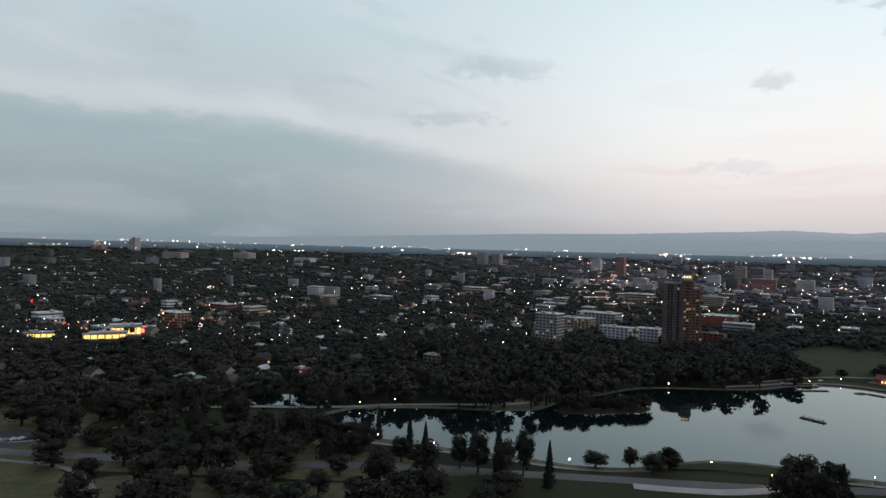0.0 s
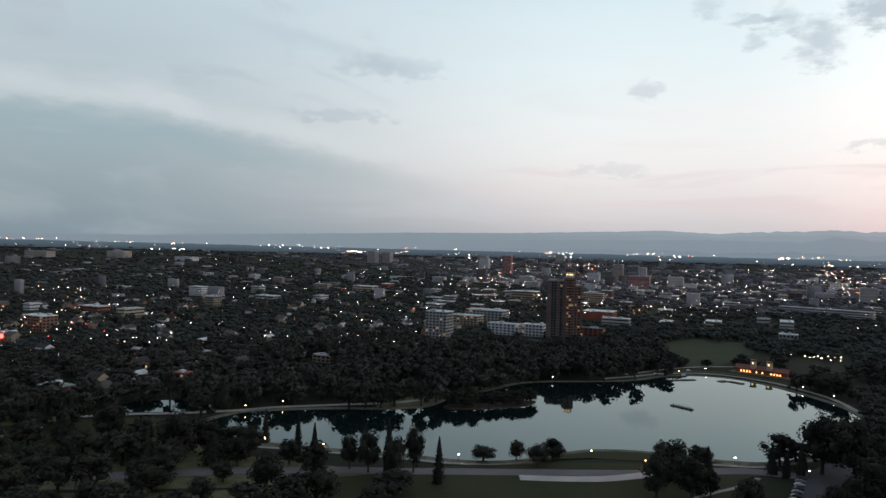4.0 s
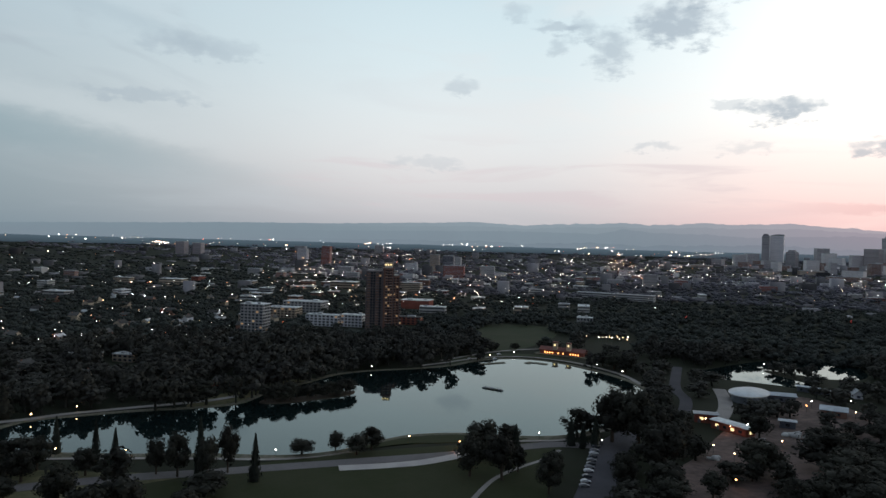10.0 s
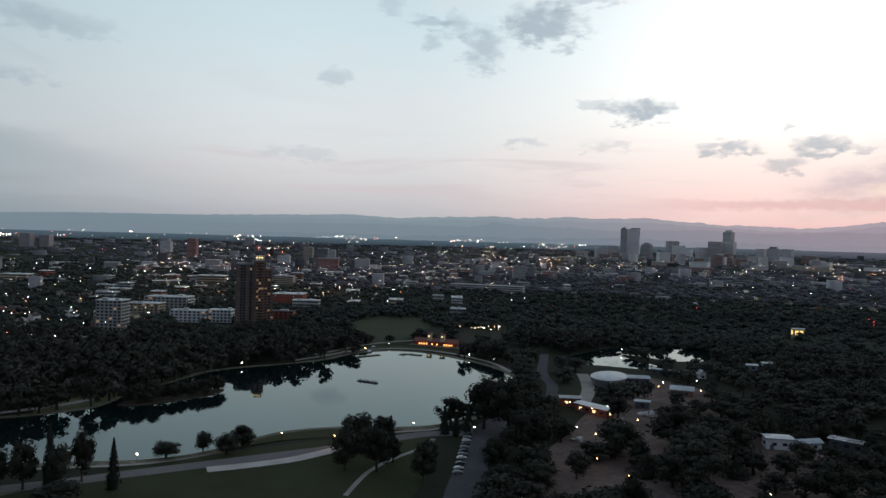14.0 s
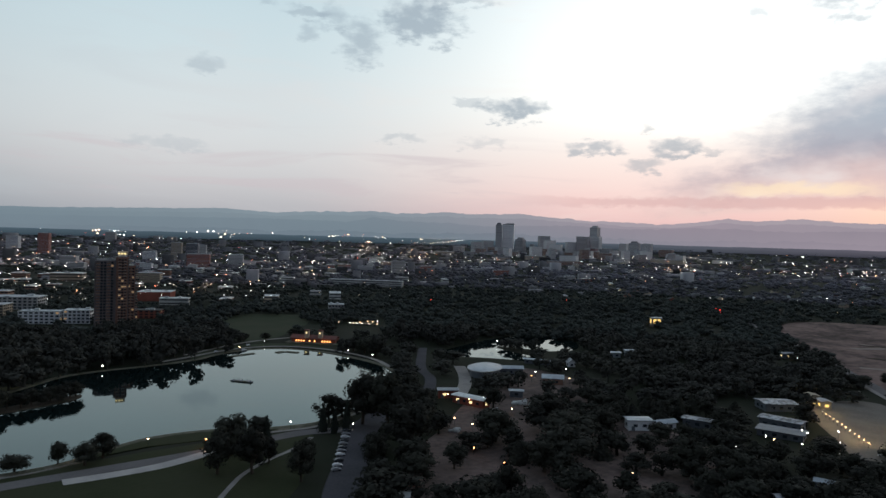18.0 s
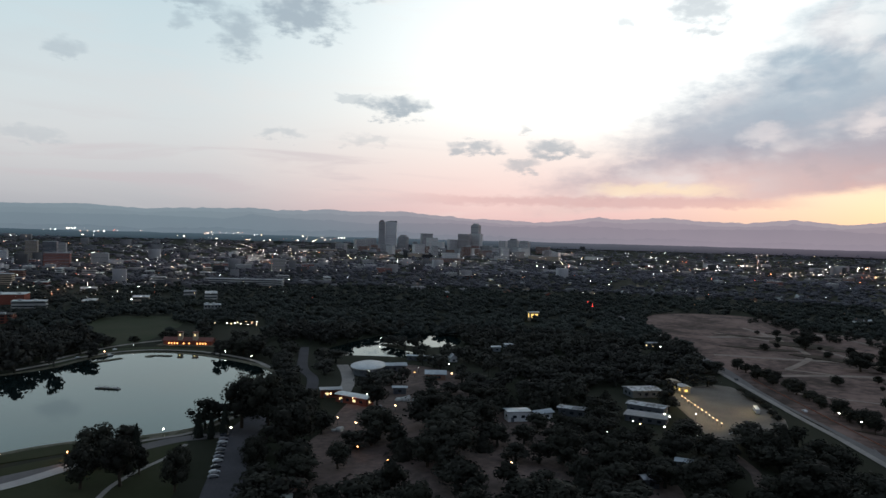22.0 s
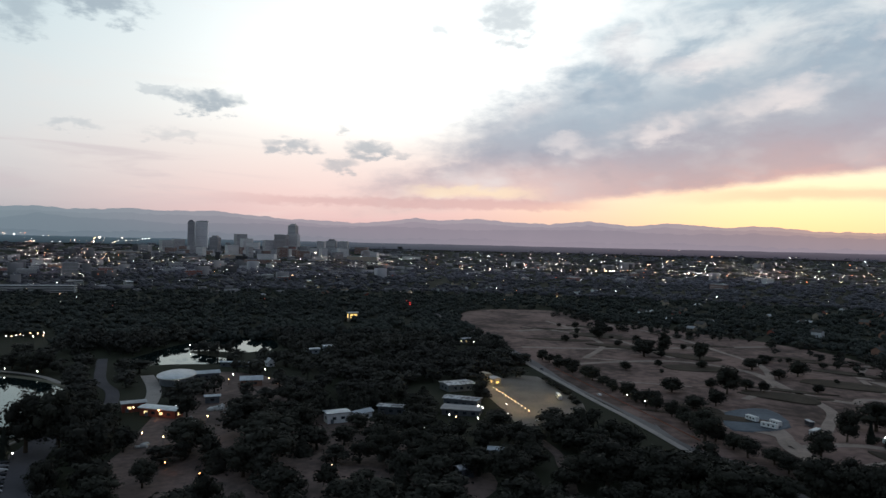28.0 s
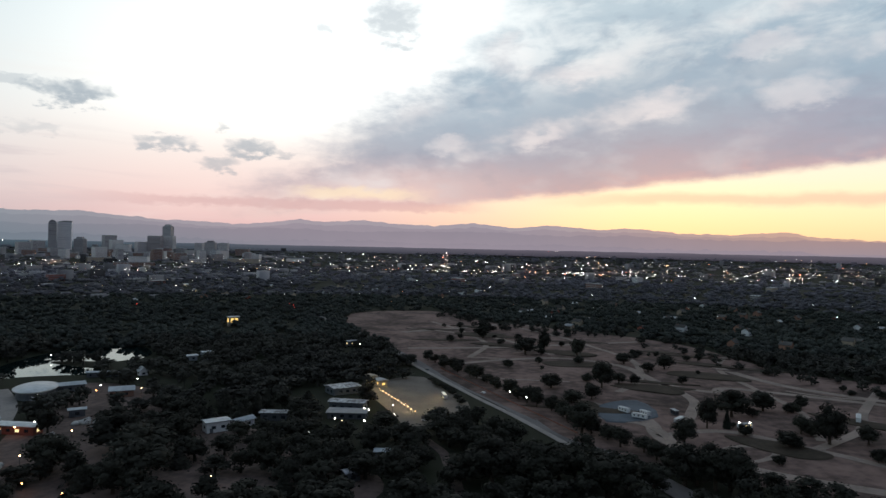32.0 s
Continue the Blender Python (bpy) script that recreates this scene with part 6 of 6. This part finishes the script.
# ---- lakeside pavilion ----
along = Vector((27, -36, 0)).normalized()
pav = empty("boathouse_pavilion", pose(366, 537, 0, 0, 0, math.degrees(math.atan2(along.y, along.x))), "long boathouse pavilion with two towers and glowing arches", "pavilion")
box("wall", 42, 11, 3.8, 0, 0, 0, M["redbrick"], pav)
box("terrace", 50, 20, 0.6, 0, -2, 0, M["stone"], pav)
part("roof", gable(42, 11, 2.6, 1.0), M["redroof"], pav, "red clay tile roof", Matrix.Translation((0, 0, 3.8)))
for s in (-6.5, 6.5):
    t_ = box("tower", 3.8, 3.8, 11, s, -3.5, 0, M["tan"], pav, "", 0.15)
    box("tower_cap", 4.5, 4.5, 0.9, s, -3.5, 11, M["redroof"], t_)
    box("belfry_opening", 1.4, 0.2, 1.6, s, -5.46, 8.4, M["brightwindow"], t_)
for px_ in (-16, -13.6, -11.2, -8.8, -3.2, 1.6, 8.8, 11.2, 13.6, 16):
    bm = bmesh.new()
    pts = [(-0.62, 0), (0.62, 0)] + [(0.62 * math.cos(q), 0.9 + 0.62 * math.sin(q)) for q in np.linspace(0, math.pi, 7)]
    lo = [bm.verts.new((px, 0, pz)) for px, pz in pts]
    hi_ = [bm.verts.new((px, -0.25, pz)) for px, pz in pts]
    bm.faces.new(hi_)
    for k in range(len(pts)):
        j = (k + 1) % len(pts)
        bm.faces.new((lo[k], lo[j], hi_[j], hi_[k]))
    bmesh.ops.recalc_face_normals(bm, faces=bm.faces[:])
    part("arch", bm, M["arch"], pav, "arched opening glowing orange", Matrix.Translation((px_, -5.52, 1.1)))


def point(x, y, z, power, colour, size=0.5):
    lamp = new("lamp_light", bpy.data.lights.new("lamp_light", "POINT"))
    lamp.data.energy, lamp.data.color, lamp.data.shadow_soft_size = power, colour, size
    lamp.location = (x, y, z)
    return lamp


side = Vector((along.y, -along.x, 0))
for s in (-13, 13):
    q = Vector((366, 537, 4)) + along * s + side * 9
    point(q.x, q.y, 4, 160, (1.0, 0.45, 0.18))

# docks and the fountain raft
for x, y, w_, d_, turn in ((278, 512, 24, 4, 5), (318, 500, 5, 12, 30), (310, 506, 8, 5, 20)):
    ob = empty("dock", pose(x, y, 0, 0, 0, turn), "low wooden dock on the far shore", "dock", "docks")
    for i in range(6):
        bw = w_ / 6 if w_ > d_ else w_
        bd = d_ if w_ > d_ else d_ / 6
        box("plank", bw - 0.1, bd - 0.1, 0.25, (i - 2.5) * bw if w_ > d_ else 0, 0 if w_ > d_ else (i - 2.5) * bd, 0.35, M["stone"], ob)
raft = empty("fountain_raft", pose(229, 420, 0, 0, 0, -62), "floating fountain raft of dark and pale floats", "fountain")
for i in range(5):
    box("float", 3.0, 3.0 - 0.4 * (i % 3), 0.8, (i - 2) * 3.2, 1.6 * (i % 2) - 0.4, 0.1, M["concrete"] if i in (1, 3) else M["dark"], raft, "", 0.15)
    box("nozzle", 0.3, 0.3, 1.0, (i - 2) * 3.2, 0.8 * (i % 2), 0.9, M["metal"], raft)
box("deck", 16, 1.4, 0.3, 0, -1.2, 0.5, M["stone"], raft)

# ---- park lamps ----
POLE = None


def street_lamp(x, y, kind, label, group, h=3.5):
    global POLE
    if POLE is None:
        bm = bmesh.new()
        bmesh.ops.create_cone(bm, cap_ends=True, segments=8, radius1=0.12, radius2=0.07, depth=1, matrix=Matrix.Translation((0, 0, 0.5)))
        POLE = [shared("pole", bm, M["metal"])]
        for mat in ("lampwarm", "lampwhite", "lamporange", "lampred"):
            bm = bmesh.new()
            bmesh.ops.create_icosphere(bm, subdivisions=2, radius=0.42)
            POLE.append(shared("lantern", bm, M[mat]))
        bm = bmesh.new()
        bmesh.ops.create_cone(bm, cap_ends=True, segments=8, radius1=0.5, radius2=0.12, depth=0.3)
        POLE.append(shared("cap", bm, M["metal"]))
    z = float(land_z(math.hypot(x, y)))
    ob = empty("street_lamp", pose(x, y, z), label, "street lamp", group)
    place("pole", POLE[0], ob, Matrix.Diagonal((1, 1, h, 1)))
    k = 0.55 if h < 3 else 0.85
    place("lantern", POLE[1 + kind], ob, Matrix.Translation((0, 0, h + 0.2)) @ Matrix.Scale(k, 4))
    place("cap", POLE[5], ob, Matrix.Translation((0, 0, h + 0.72)))
    return ob


for x, y, k in ((-49, 424, 0), (-28, 435, 0), (46, 455, 0), (94, 461, 0), (142, 507, 1), (170, 510, 1), (185, 490, 0), (235, 506, 1), (287, 533, 0), (318, 545, 1), (351, 466, 1), (353, 436, 1), (254, 316, 1), (193, 303, 1), (127, 319, 0),
                (95, 316, 0), (61, 318, 1), (-2, 340, 0), (-31, 352, 0), (147, 302, 2), (282, 330, 1), (456, 629, 1), (216, 281, 1), (300, 470, 1)):
    if inside(np.array([x]), np.array([y]), lake_line)[0]:
        continue
    street_lamp(x, y, k, "park lamp glowing by the lakeside path" if k != 2 else "park lamp with an orange glow", "park lamps")
for k, (x, y) in enumerate(((444, 608), (450, 596), (450, 589), (457, 592), (464, 596), (459, 585), (474, 595), (460, 574), (475, 587), (484, 590), (467, 570))):
    street_lamp(x, y, k % 2, "parking lot lamp beyond the pavilion", "parking lamps", 6.0)
for x, y, k, h in ((364, 322, 1, 5), (388, 300, 2, 4), (300, 296, 0, 4), (304, 291, 0, 4), (308, 284, 0, 4), (313, 278, 1, 4), (306, 250, 0, 3), (396, 127, 1, 4), (390, 122, 1, 4), (386, 118, 1, 4), (402, 108, 1, 4), (370, 152, 1, 3), (318, 195, 1, 4), (262, 275, 2, 3),
                   (-245, 470, 1, 5), (-240, 462, 1, 5), (-98, 505, 2, 4), (438, 30, 1, 6), (452, 42, 1, 6), (235, 214, 2, 3), (416, -92, 1, 4), (417, -98, 1, 4), (430, 300, 1, 4), (262, 240, 0, 4), (300, 115, 1, 3),
                   (403, 308, 1, 4), (450, 274, 1, 4), (495, 425, 1, 4), (596, 402, 1, 4), (305, 273, 1, 4), (278, 225, 0, 4), (404, 267, 0, 4), (403, 278, 0, 4), (263, 254, 0, 4), (301, 279, 0, 4), (643, 207, 1, 4), (362, 130, 1, 4), (332, 133, 1, 4), (357, 95, 1, 4), (380, 101, 1, 4), (362, 113, 1, 4), (643, 185, 0, 4), (259, 146, 0, 4), (359, 125, 0, 4), (227, 189, 2, 4)):
    street_lamp(x, y, k, "yard lamp lit at dusk among trees", "yard lamps", h)
for x, y, h in ((649, 678, 12), (835, 586, 12), (920, 401, 12), (912, 392, 11), (898, 385, 9), (-574, 962, 9), (-566, 950, 8), (-399, 726, 7), (-390, 720, 7), (-270, 781, 9), (-300, 760, 8)):
    street_lamp(x, y, 3, "tall traffic signal showing red at dusk", "red signals", h + 3)
# red tail lights along the street, built as lamps on added poles
for x, y in ((-389, 701), (-377, 685), (-329, 738), (-326, 744), (-319, 740), (-311, 736), (-266, 764), (-268, 815), (-267, 710), (-229, 750), (-338, 657)):
    street_lamp(x, y, 3, "red tail-light glow on a post between trees", "red signals", 7.0)
for i in range(12):
    street_lamp(398 + i * 4.9, 93 + i * 3.4, 0, "low lamp in the row beside the parking lot", "lot lamps", 2.2)
for x, y in ((404, 98), (430, 116), (458, 132), (444, 88)):
    point(x, y, 6, 2600, (1.0, 0.74, 0.34))
point(296, 277, 4, 260, (1.0, 0.35, 0.2))
point(232, 209, 4, 130, (1.0, 0.4, 0.2))
point(364, 321, 5, 120, (0.95, 0.97, 1.0))
point(147, 299, 3.6, 600, (1.0, 0.42, 0.2))

# ---- zoo buildings ----
oval = empty("oval_hall", pose(381, 338, 0, 0, 0, 30), "round hall with a pale blue-grey curved roof", "hall")
rim = [(19 * math.cos(q), 12.5 * math.sin(q)) for q in np.linspace(0, 2 * math.pi, 28, endpoint=False)]
prism("wall", [(x * 0.88, y * 0.88) for x, y in rim], 0, 5.6, M["dark"], oval)
prism("eaves", [(x * 1.02, y * 1.02) for x, y in rim], 5.0, 5.5, M["concrete"], oval)
bm = bmesh.new()
rings = [[bm.verts.new((x * k, y * k, 5.6 + 2.2 * (1 - k * k))) for x, y in rim] for k in (1.0, 0.75, 0.45, 0.15)]
for a_, b_ in zip(rings[:-1], rings[1:]):
    for i in range(28):
        bm.faces.new((a_[i], a_[(i + 1) % 28], b_[(i + 1) % 28], b_[i]))
bm.faces.new(rings[-1])
part("roof", bm, M["bluegrey"], oval)


def shed(name, x, y, w_, d_, h_, turn, wall, roof, label, rise=1.2, lit=0):
    """A low-pitched building with posts, door and windows."""
    w_, d_ = w_ * 0.82, d_ * 0.8
    ob = empty(name, pose(x, y, 0, 0, 0, turn), label, "building", "zoo buildings")
    part("wall", house_walls(w_, d_, h_, rise), M[wall], ob)
    part("roof", gable(w_, d_, rise, 0.9), M[roof], ob, "", Matrix.Translation((0, 0, h_)))
    box("door", 1.8, 0.16, 2.4, -w_ * 0.3, -d_ / 2 - 0.06, 0, M["dark"], ob)
    for fc in faces_seen(x, y, turn):
        n_ = max(1, int((w_ if fc in (0, 2) else d_) / 5))
        for i in range(n_):
            p_ = place("window", (W_SHOP if lit == 2 else W_BRIGHT) if lit and (i % 2 == 0 or lit == 2) else W_DARK, ob)
            p_.matrix_basis = on_wall(fc, w_, d_, (i + 0.5 - n_ / 2) * 5.0, h_ * (0.66 if h_ > 8 else 0.5), 3.6 if h_ > 8 else 2.0, h_ * 0.4 if h_ > 8 else 1.4)
    return ob


for x, y, w_, d_, h_, turn, wall, roof, label, rise, lit in (
        (398, 328, 22, 11, 4.5, -42, "dark", "bluegrey", "zoo hall with a sweeping pale blue roof", 1.4, 0),
        (397, 288, 17, 15, 4.0, -54, "brick", "bluegrey", "zoo hall with a grey-blue metal roof", 1.8, 0),
        (343, 277, 10, 6, 4.0, -50, "dark", "bluegrey", "small zoo building with a pale roof", 0.6, 0),
        (305, 281, 28, 9, 4.5, -85, "redbrick", "roofgrey", "red-walled zoo station with a white roof edge", 0.6, 1),
        (307, 303, 15, 8, 5.0, -40, "redbrick", "roofgrey", "red-walled zoo gatehouse with a white roof", 0.6, 1),
        (447, 340, 26, 5, 3.5, -66, "dark", "bluegrey", "long low boardwalk hall before the pond", 0.6, 0),
        (336, 187, 15, 9, 5.5, -42, "whitewall", "bluegrey", "white modern zoo building with a flat roof", 0.4, 0),
        (348, 178, 15, 6, 3.4, -22, "whitewall", "bluegrey", "white zoo wing with sloping roofs", 1.6, 0),
        (366, 167, 19, 8, 4.5, -79, "dark", "sheets", "low zoo building with a pale patched roof", 0.5, 0),
        (446, 155, 24, 17, 4.5, -43, "dark", "sheets", "dark zoo hall with a stepped blue-grey roof", 0.8, 0),
        (399, 135, 26, 11, 5.5, -88, "dark", "sheets", "dark zoo hall with pale roof sheets", 0.8, 0),
        (384, 130, 27, 15, 3.4, -80, "dark", "dark", "long dark-roofed zoo hall with lamps along its side", 0.5, 0),
        (484, 146, 9, 7, 5.0, 40, "tan", "tan", "small building lit yellow beside the parking lot", 0.8, 2),
        (474, 136, 10, 7, 4.5, 40, "tan", "roofgrey", "ticket pavilion lit yellow beside the parking lot", 0.8, 2),
        (766, 407, 15, 9, 11.0, -38, "tan", "roofgrey", "brightly lit yellow building among dark trees", 0.8, 2),
        (462, 318, 8, 7, 3.0, 50, "whitewall", "roofgrey", "small white gabled house by the pond", 3.0, 0),
        (530, 321, 14, 8, 4.0, -41, "bluegrey", "bluegrey", "pale blue-roofed kiosk among trees", 0.8, 0),
        (542, 312, 10, 7, 6.0, -41, "bluegrey", "whitewall", "taller pale kiosk with a white roof among trees", 0.6, 0),
        (659, 221, 12, 8, 4.5, -44, "dark", "roofgrey", "low service building at the edge of the golf course", 0.8, 1),
        (196, 178, 9, 7, 3.5, -50, "brick", "tan", "small tan-roofed zoo shelter in a dirt yard", 0.8, 0),
        (187, 204, 9, 7, 3.5, -45, "brick", "gravel", "small grey-roofed zoo shelter", 0.8, 0),
        (168, 193, 14, 7, 4.0, -45, "dark", "roofgrey", "pale-roofed zoo building near the parking street", 0.5, 0),
        (312, 86, 13, 6, 4.0, -80, "dark", "bluegrey", "low blue-roofed zoo shed among trees", 0.8, 0),
        (280, 93, 8, 6, 4.0, -45, "dark", "sheets", "small patched-roofed zoo shed", 0.8, 0)):
    shed("zoo_building", x, y, w_, d_, h_, turn, wall, roof, label, rise, lit)

# pale rock piles in the enclosures
for x, y, s_ in ((330, 262, 5.5), (336, 255, 4.5), (328, 252, 3.5), (262, 262, 3.0), (256, 246, 3.5), (300, 255, 3.0), (306, 262, 2.6)):
    for k, (ox, oy, size) in enumerate(((0, 0, 0.62), (0.8, 0.35, 0.45), (-0.65, 0.5, 0.4))):
        v, f = lumps(np.zeros((1, 3)), np.array([size * s_]), int(x) + k, ICO1, 0.22)
        v[:, 2] = np.maximum(v[:, 2] * 0.8, -0.2)
        ob = place("boulder", np_mesh("boulder", v, f, M["concrete"]))
        ob.location = (x + ox * s_, y + oy * s_, 0.25)
        tagged(ob, "pale boulder heaped in a zoo enclosure", "rock", "enclosure rocks")

# ---- cars ----
def car_parts(paint_mat):
    bm = bmesh.new()
    prof = [(-2.2, 0.35), (2.2, 0.35), (2.25, 0.75), (1.2, 0.9), (0.55, 1.42), (-1.3, 1.45), (-2.0, 0.95), (-2.25, 0.85)]
    ends = [[bm.verts.new((p, s * 0.88, q)) for p, q in prof] for s in (-1, 1)]
    bm.faces.new(ends[0])
    bm.faces.new(ends[1][::-1])
    for i in range(8):
        j = (i + 1) % 8
        bm.faces.new((ends[0][i], ends[1][i], ends[1][j], ends[0][j]))
    bmesh.ops.recalc_face_normals(bm, faces=bm.faces[:])
    bmesh.ops.bevel(bm, geom=bm.edges[:], offset=0.08, segments=1, affect="EDGES")
    return shared("body", bm, paint_mat)


CARS = [car_parts(M["carwhite"]), car_parts(M["cardark"]), car_parts(M["granite"])]
bm = bmesh.new()
bmesh.ops.create_cone(bm, cap_ends=True, segments=12, radius1=0.34, radius2=0.34, depth=0.24, matrix=Matrix.Rotation(radians(90), 4, "X"))
WHEEL = shared("wheel", bm, M["rubber"])
GLASS = shared("windscreen", box_bm(1.5, 1.70, 0.42, -0.35, 0, 0.96, 0.12), M["glass"])


def car(x, y, turn, k, label, group):
    ob = empty("car", pose(x, y, 0.16, 0, 0, turn), label, "car", group)
    place("body", CARS[k], ob)
    place("windscreen", GLASS, ob)
    for sx in (-1.35, 1.35):
        for sy in (-0.8, 0.8):
            place("wheel", WHEEL, ob, Matrix.Translation((sx, sy, 0.34)))
    return ob


for i, (q, k) in enumerate(((0, 2), (0.09, 0), (0.2, 1), (0.33, 0), (0.42, 2), (0.5, 1), (0.6, 2), (0.68, 1), (0.78, 0), (0.87, 2), (0.97, 1))):
    car(172 + 40 * q + 1.5, 237 + 46 * q - 0.5, -20, k, "%s parked car on the parking street" % ("white", "dark", "grey")[k], "street parked cars")
for i in range(9):
    car(-226 + 2.9 * i, 330 + 1.4 * i + brng.uniform(-0.5, 0.5), 70, (0, 2, 0, 1, 0, 2, 0, 0, 1)[i], "%s parked car in the park-edge lot" % ("white", "grey", "white", "dark", "white", "grey", "white", "white", "dark")[i], "lot parked cars")
for x, y, turn in ((416, 84, 30), (386, 84, 100), (290, 530, 10), (268, 536, 15), (306, 552, 20), (545, 118, 33), (470, 62, 33)):
    car(x, y, turn, 1 if x in (416, 545) else 0, "car standing beside the drive", "stray cars")

bus = empty("shuttle_bus", pose(448, 85, 0.2, 0, 0, 20), "pale shuttle bus parked on the lot", "bus")
box("body", 11, 2.5, 2.6, 0, 0, 0.5, M["carwhite"], bus, "", 0.25)
box("window_strip", 9.6, 2.56, 0.8, 0, 0, 1.9, M["glass"], bus)
for sx in (-3.6, 3.6):
    for sy in (-1.2, 1.2):
        place("wheel", WHEEL, bus, Matrix.Translation((sx, sy, 0.48)) @ Matrix.Scale(1.4, 4))

# ---- golf course works ----
for x, y, l_, turn, label in ((455, -168, 14, -20, "long white site trailer on bare soil"), (416, -95, 9, -60, "site trailer with lit windows"), (438, -30, 8, 40, "stacked pale pipes on the storage pad"), (424, -38, 9, 60, "pale site container on the pad"), (432, -42, 7, 35, "pale site container on the pad"), (420, -60, 9, -30, "white flatbed load on the pad"), (440, -60, 6, 20, "dark loader parked beside the pad")):
    ob = empty("site_trailer", pose(x, y, 0.85, 0, 0, turn), label, "trailer", "site trailers")
    dark = "dark" in label
    box("body", l_, 2.6, 2.4, 0, 0, 0.5, M["cardark" if dark else "whitewall"], ob, "", 0.08)
    box("roof", l_ + 0.2, 2.8, 0.15, 0, 0, 2.9, M["roofgrey"], ob)
    box("skirt", l_ - 1.0, 2.0, 0.5, 0, 0, 0, M["dark"], ob)
    for i in range(3):
        for s in (-1, 1):
            p_ = place("window", W_BRIGHT if "lit" in label else W_DARK, ob)
            p_.matrix_basis = Matrix.Translation(((i - 1) * l_ * 0.3, s * 1.3, 1.9)) @ Matrix.Diagonal((1.0, 1, 0.8, 1))
fence = empty("site_fence", pose(0, 0, 0), "low orange site fence along the avenue", "fence")
for i in range(40):
    q = i / 39
    x, y = 380 + 170 * q, -2 + 108 * q
    box("post", 0.12, 0.12, 1.4, x, y, 0.3, M["metal"], fence)
    bm = box_bm(5.1, 0.06, 0.5, 0, 0, 0)
    part("panel", bm, M["orange"], fence, "", pose(x + 2.2, y + 1.4, 0.7, 0, 0, 32.4))

# ---- city lights ----
g = np.random.default_rng(77)
parts_a, parts_r, parts_s = [], [], []
# loose lights: bearings, distances, number, size
for a0, a1, r0, r1, n, k in ((-34, 12, 560, 1500, 260, 0.9), (-34, -12, 640, 900, 90, 0.9), (-34, 20, 1500, 4700, 150, 0.9), (10, 44, 950, 2600, 240, 0.85), (38, 62, 1300, 3400, 220, 0.75), (62, 118, 1000, 2300, 130, 0.7), (62, 118, 2250, 3600, 560, 0.8)):
    parts_a.append(np.radians(g.uniform(a0, a1, n)))
    parts_r.append(g.uniform(r0, r1, n))
    parts_s.append(np.full(n, k))
# rows of lights along streets, yards and car parks: bearings, distances, rows, lights in a row, size
for a0, a1, r0, r1, rows_, each_, k in ((-30, 46, 3700, 4650, 60, 8, 1.35), (8, 44, 2000, 3500, 70, 6, 1.0), (8, 34, 950, 1900, 60, 4, 1.0), (-32, 8, 700, 2200, 40, 3, 0.9), (38, 66, 2200, 3500, 60, 5, 0.8), (63, 117, 2350, 3300, 64, 8, 0.85), (76, 117, 2300, 2900, 36, 9, 0.9), (63, 117, 3300, 4300, 14, 6, 0.7)):
    for _ in range(rows_):
        ca, cr = radians(g.uniform(a0, a1)), g.uniform(r0, r1)
        n = int(g.integers(3, each_ + 3))
        along = np.sort(g.uniform(-0.5, 0.5, n)) * g.uniform(60, 260)
        turn = ca + math.pi / 2 + g.choice((0.0, 0.0, 0.25, -0.3)) + g.uniform(-0.12, 0.12)
        lx, ly = cr * math.sin(ca) + along * math.sin(turn), cr * math.cos(ca) + along * math.cos(turn)
        parts_a.append(np.arctan2(lx, ly))
        parts_r.append(np.hypot(lx, ly))
        parts_s.append(np.full(n, k))
a, r = np.concatenate(parts_a), np.concatenate(parts_r)
x, y = r * np.sin(a), r * np.cos(a)
size = np.concatenate(parts_s) * (r * 0.00033 * g.uniform(0.45, 1.25, len(r)) + 0.10)
octv = np.array([(1, 0, 0), (-1, 0, 0), (0, 1, 0), (0, -1, 0), (0, 0, 0.8), (0, 0, -0.8)], float)
octf = np.array([(0, 2, 4), (2, 1, 4), (1, 3, 4), (3, 0, 4), (2, 0, 5), (1, 2, 5), (3, 1, 5), (0, 3, 5)])
zz = land_z(r) + np.where(r > 1500, np.where(r > 3500, 22.0, 16.0), 14.5) + g.uniform(-2, 3, len(r))
v = octv[None] * np.array((1.2, 1.2, 0.9)) * size[:, None, None] + np.stack([x, y, zz], -1)[:, None]
f = (octf[None] + (np.arange(len(v)) * 6)[:, None, None]).reshape(-1, 3)
tagged(place("city_lights", np_mesh("city_lights", v.reshape(-1, 3), f, M["citylights"])), "scattered street and window lights of the city at dusk", "lights", kind="stuff")
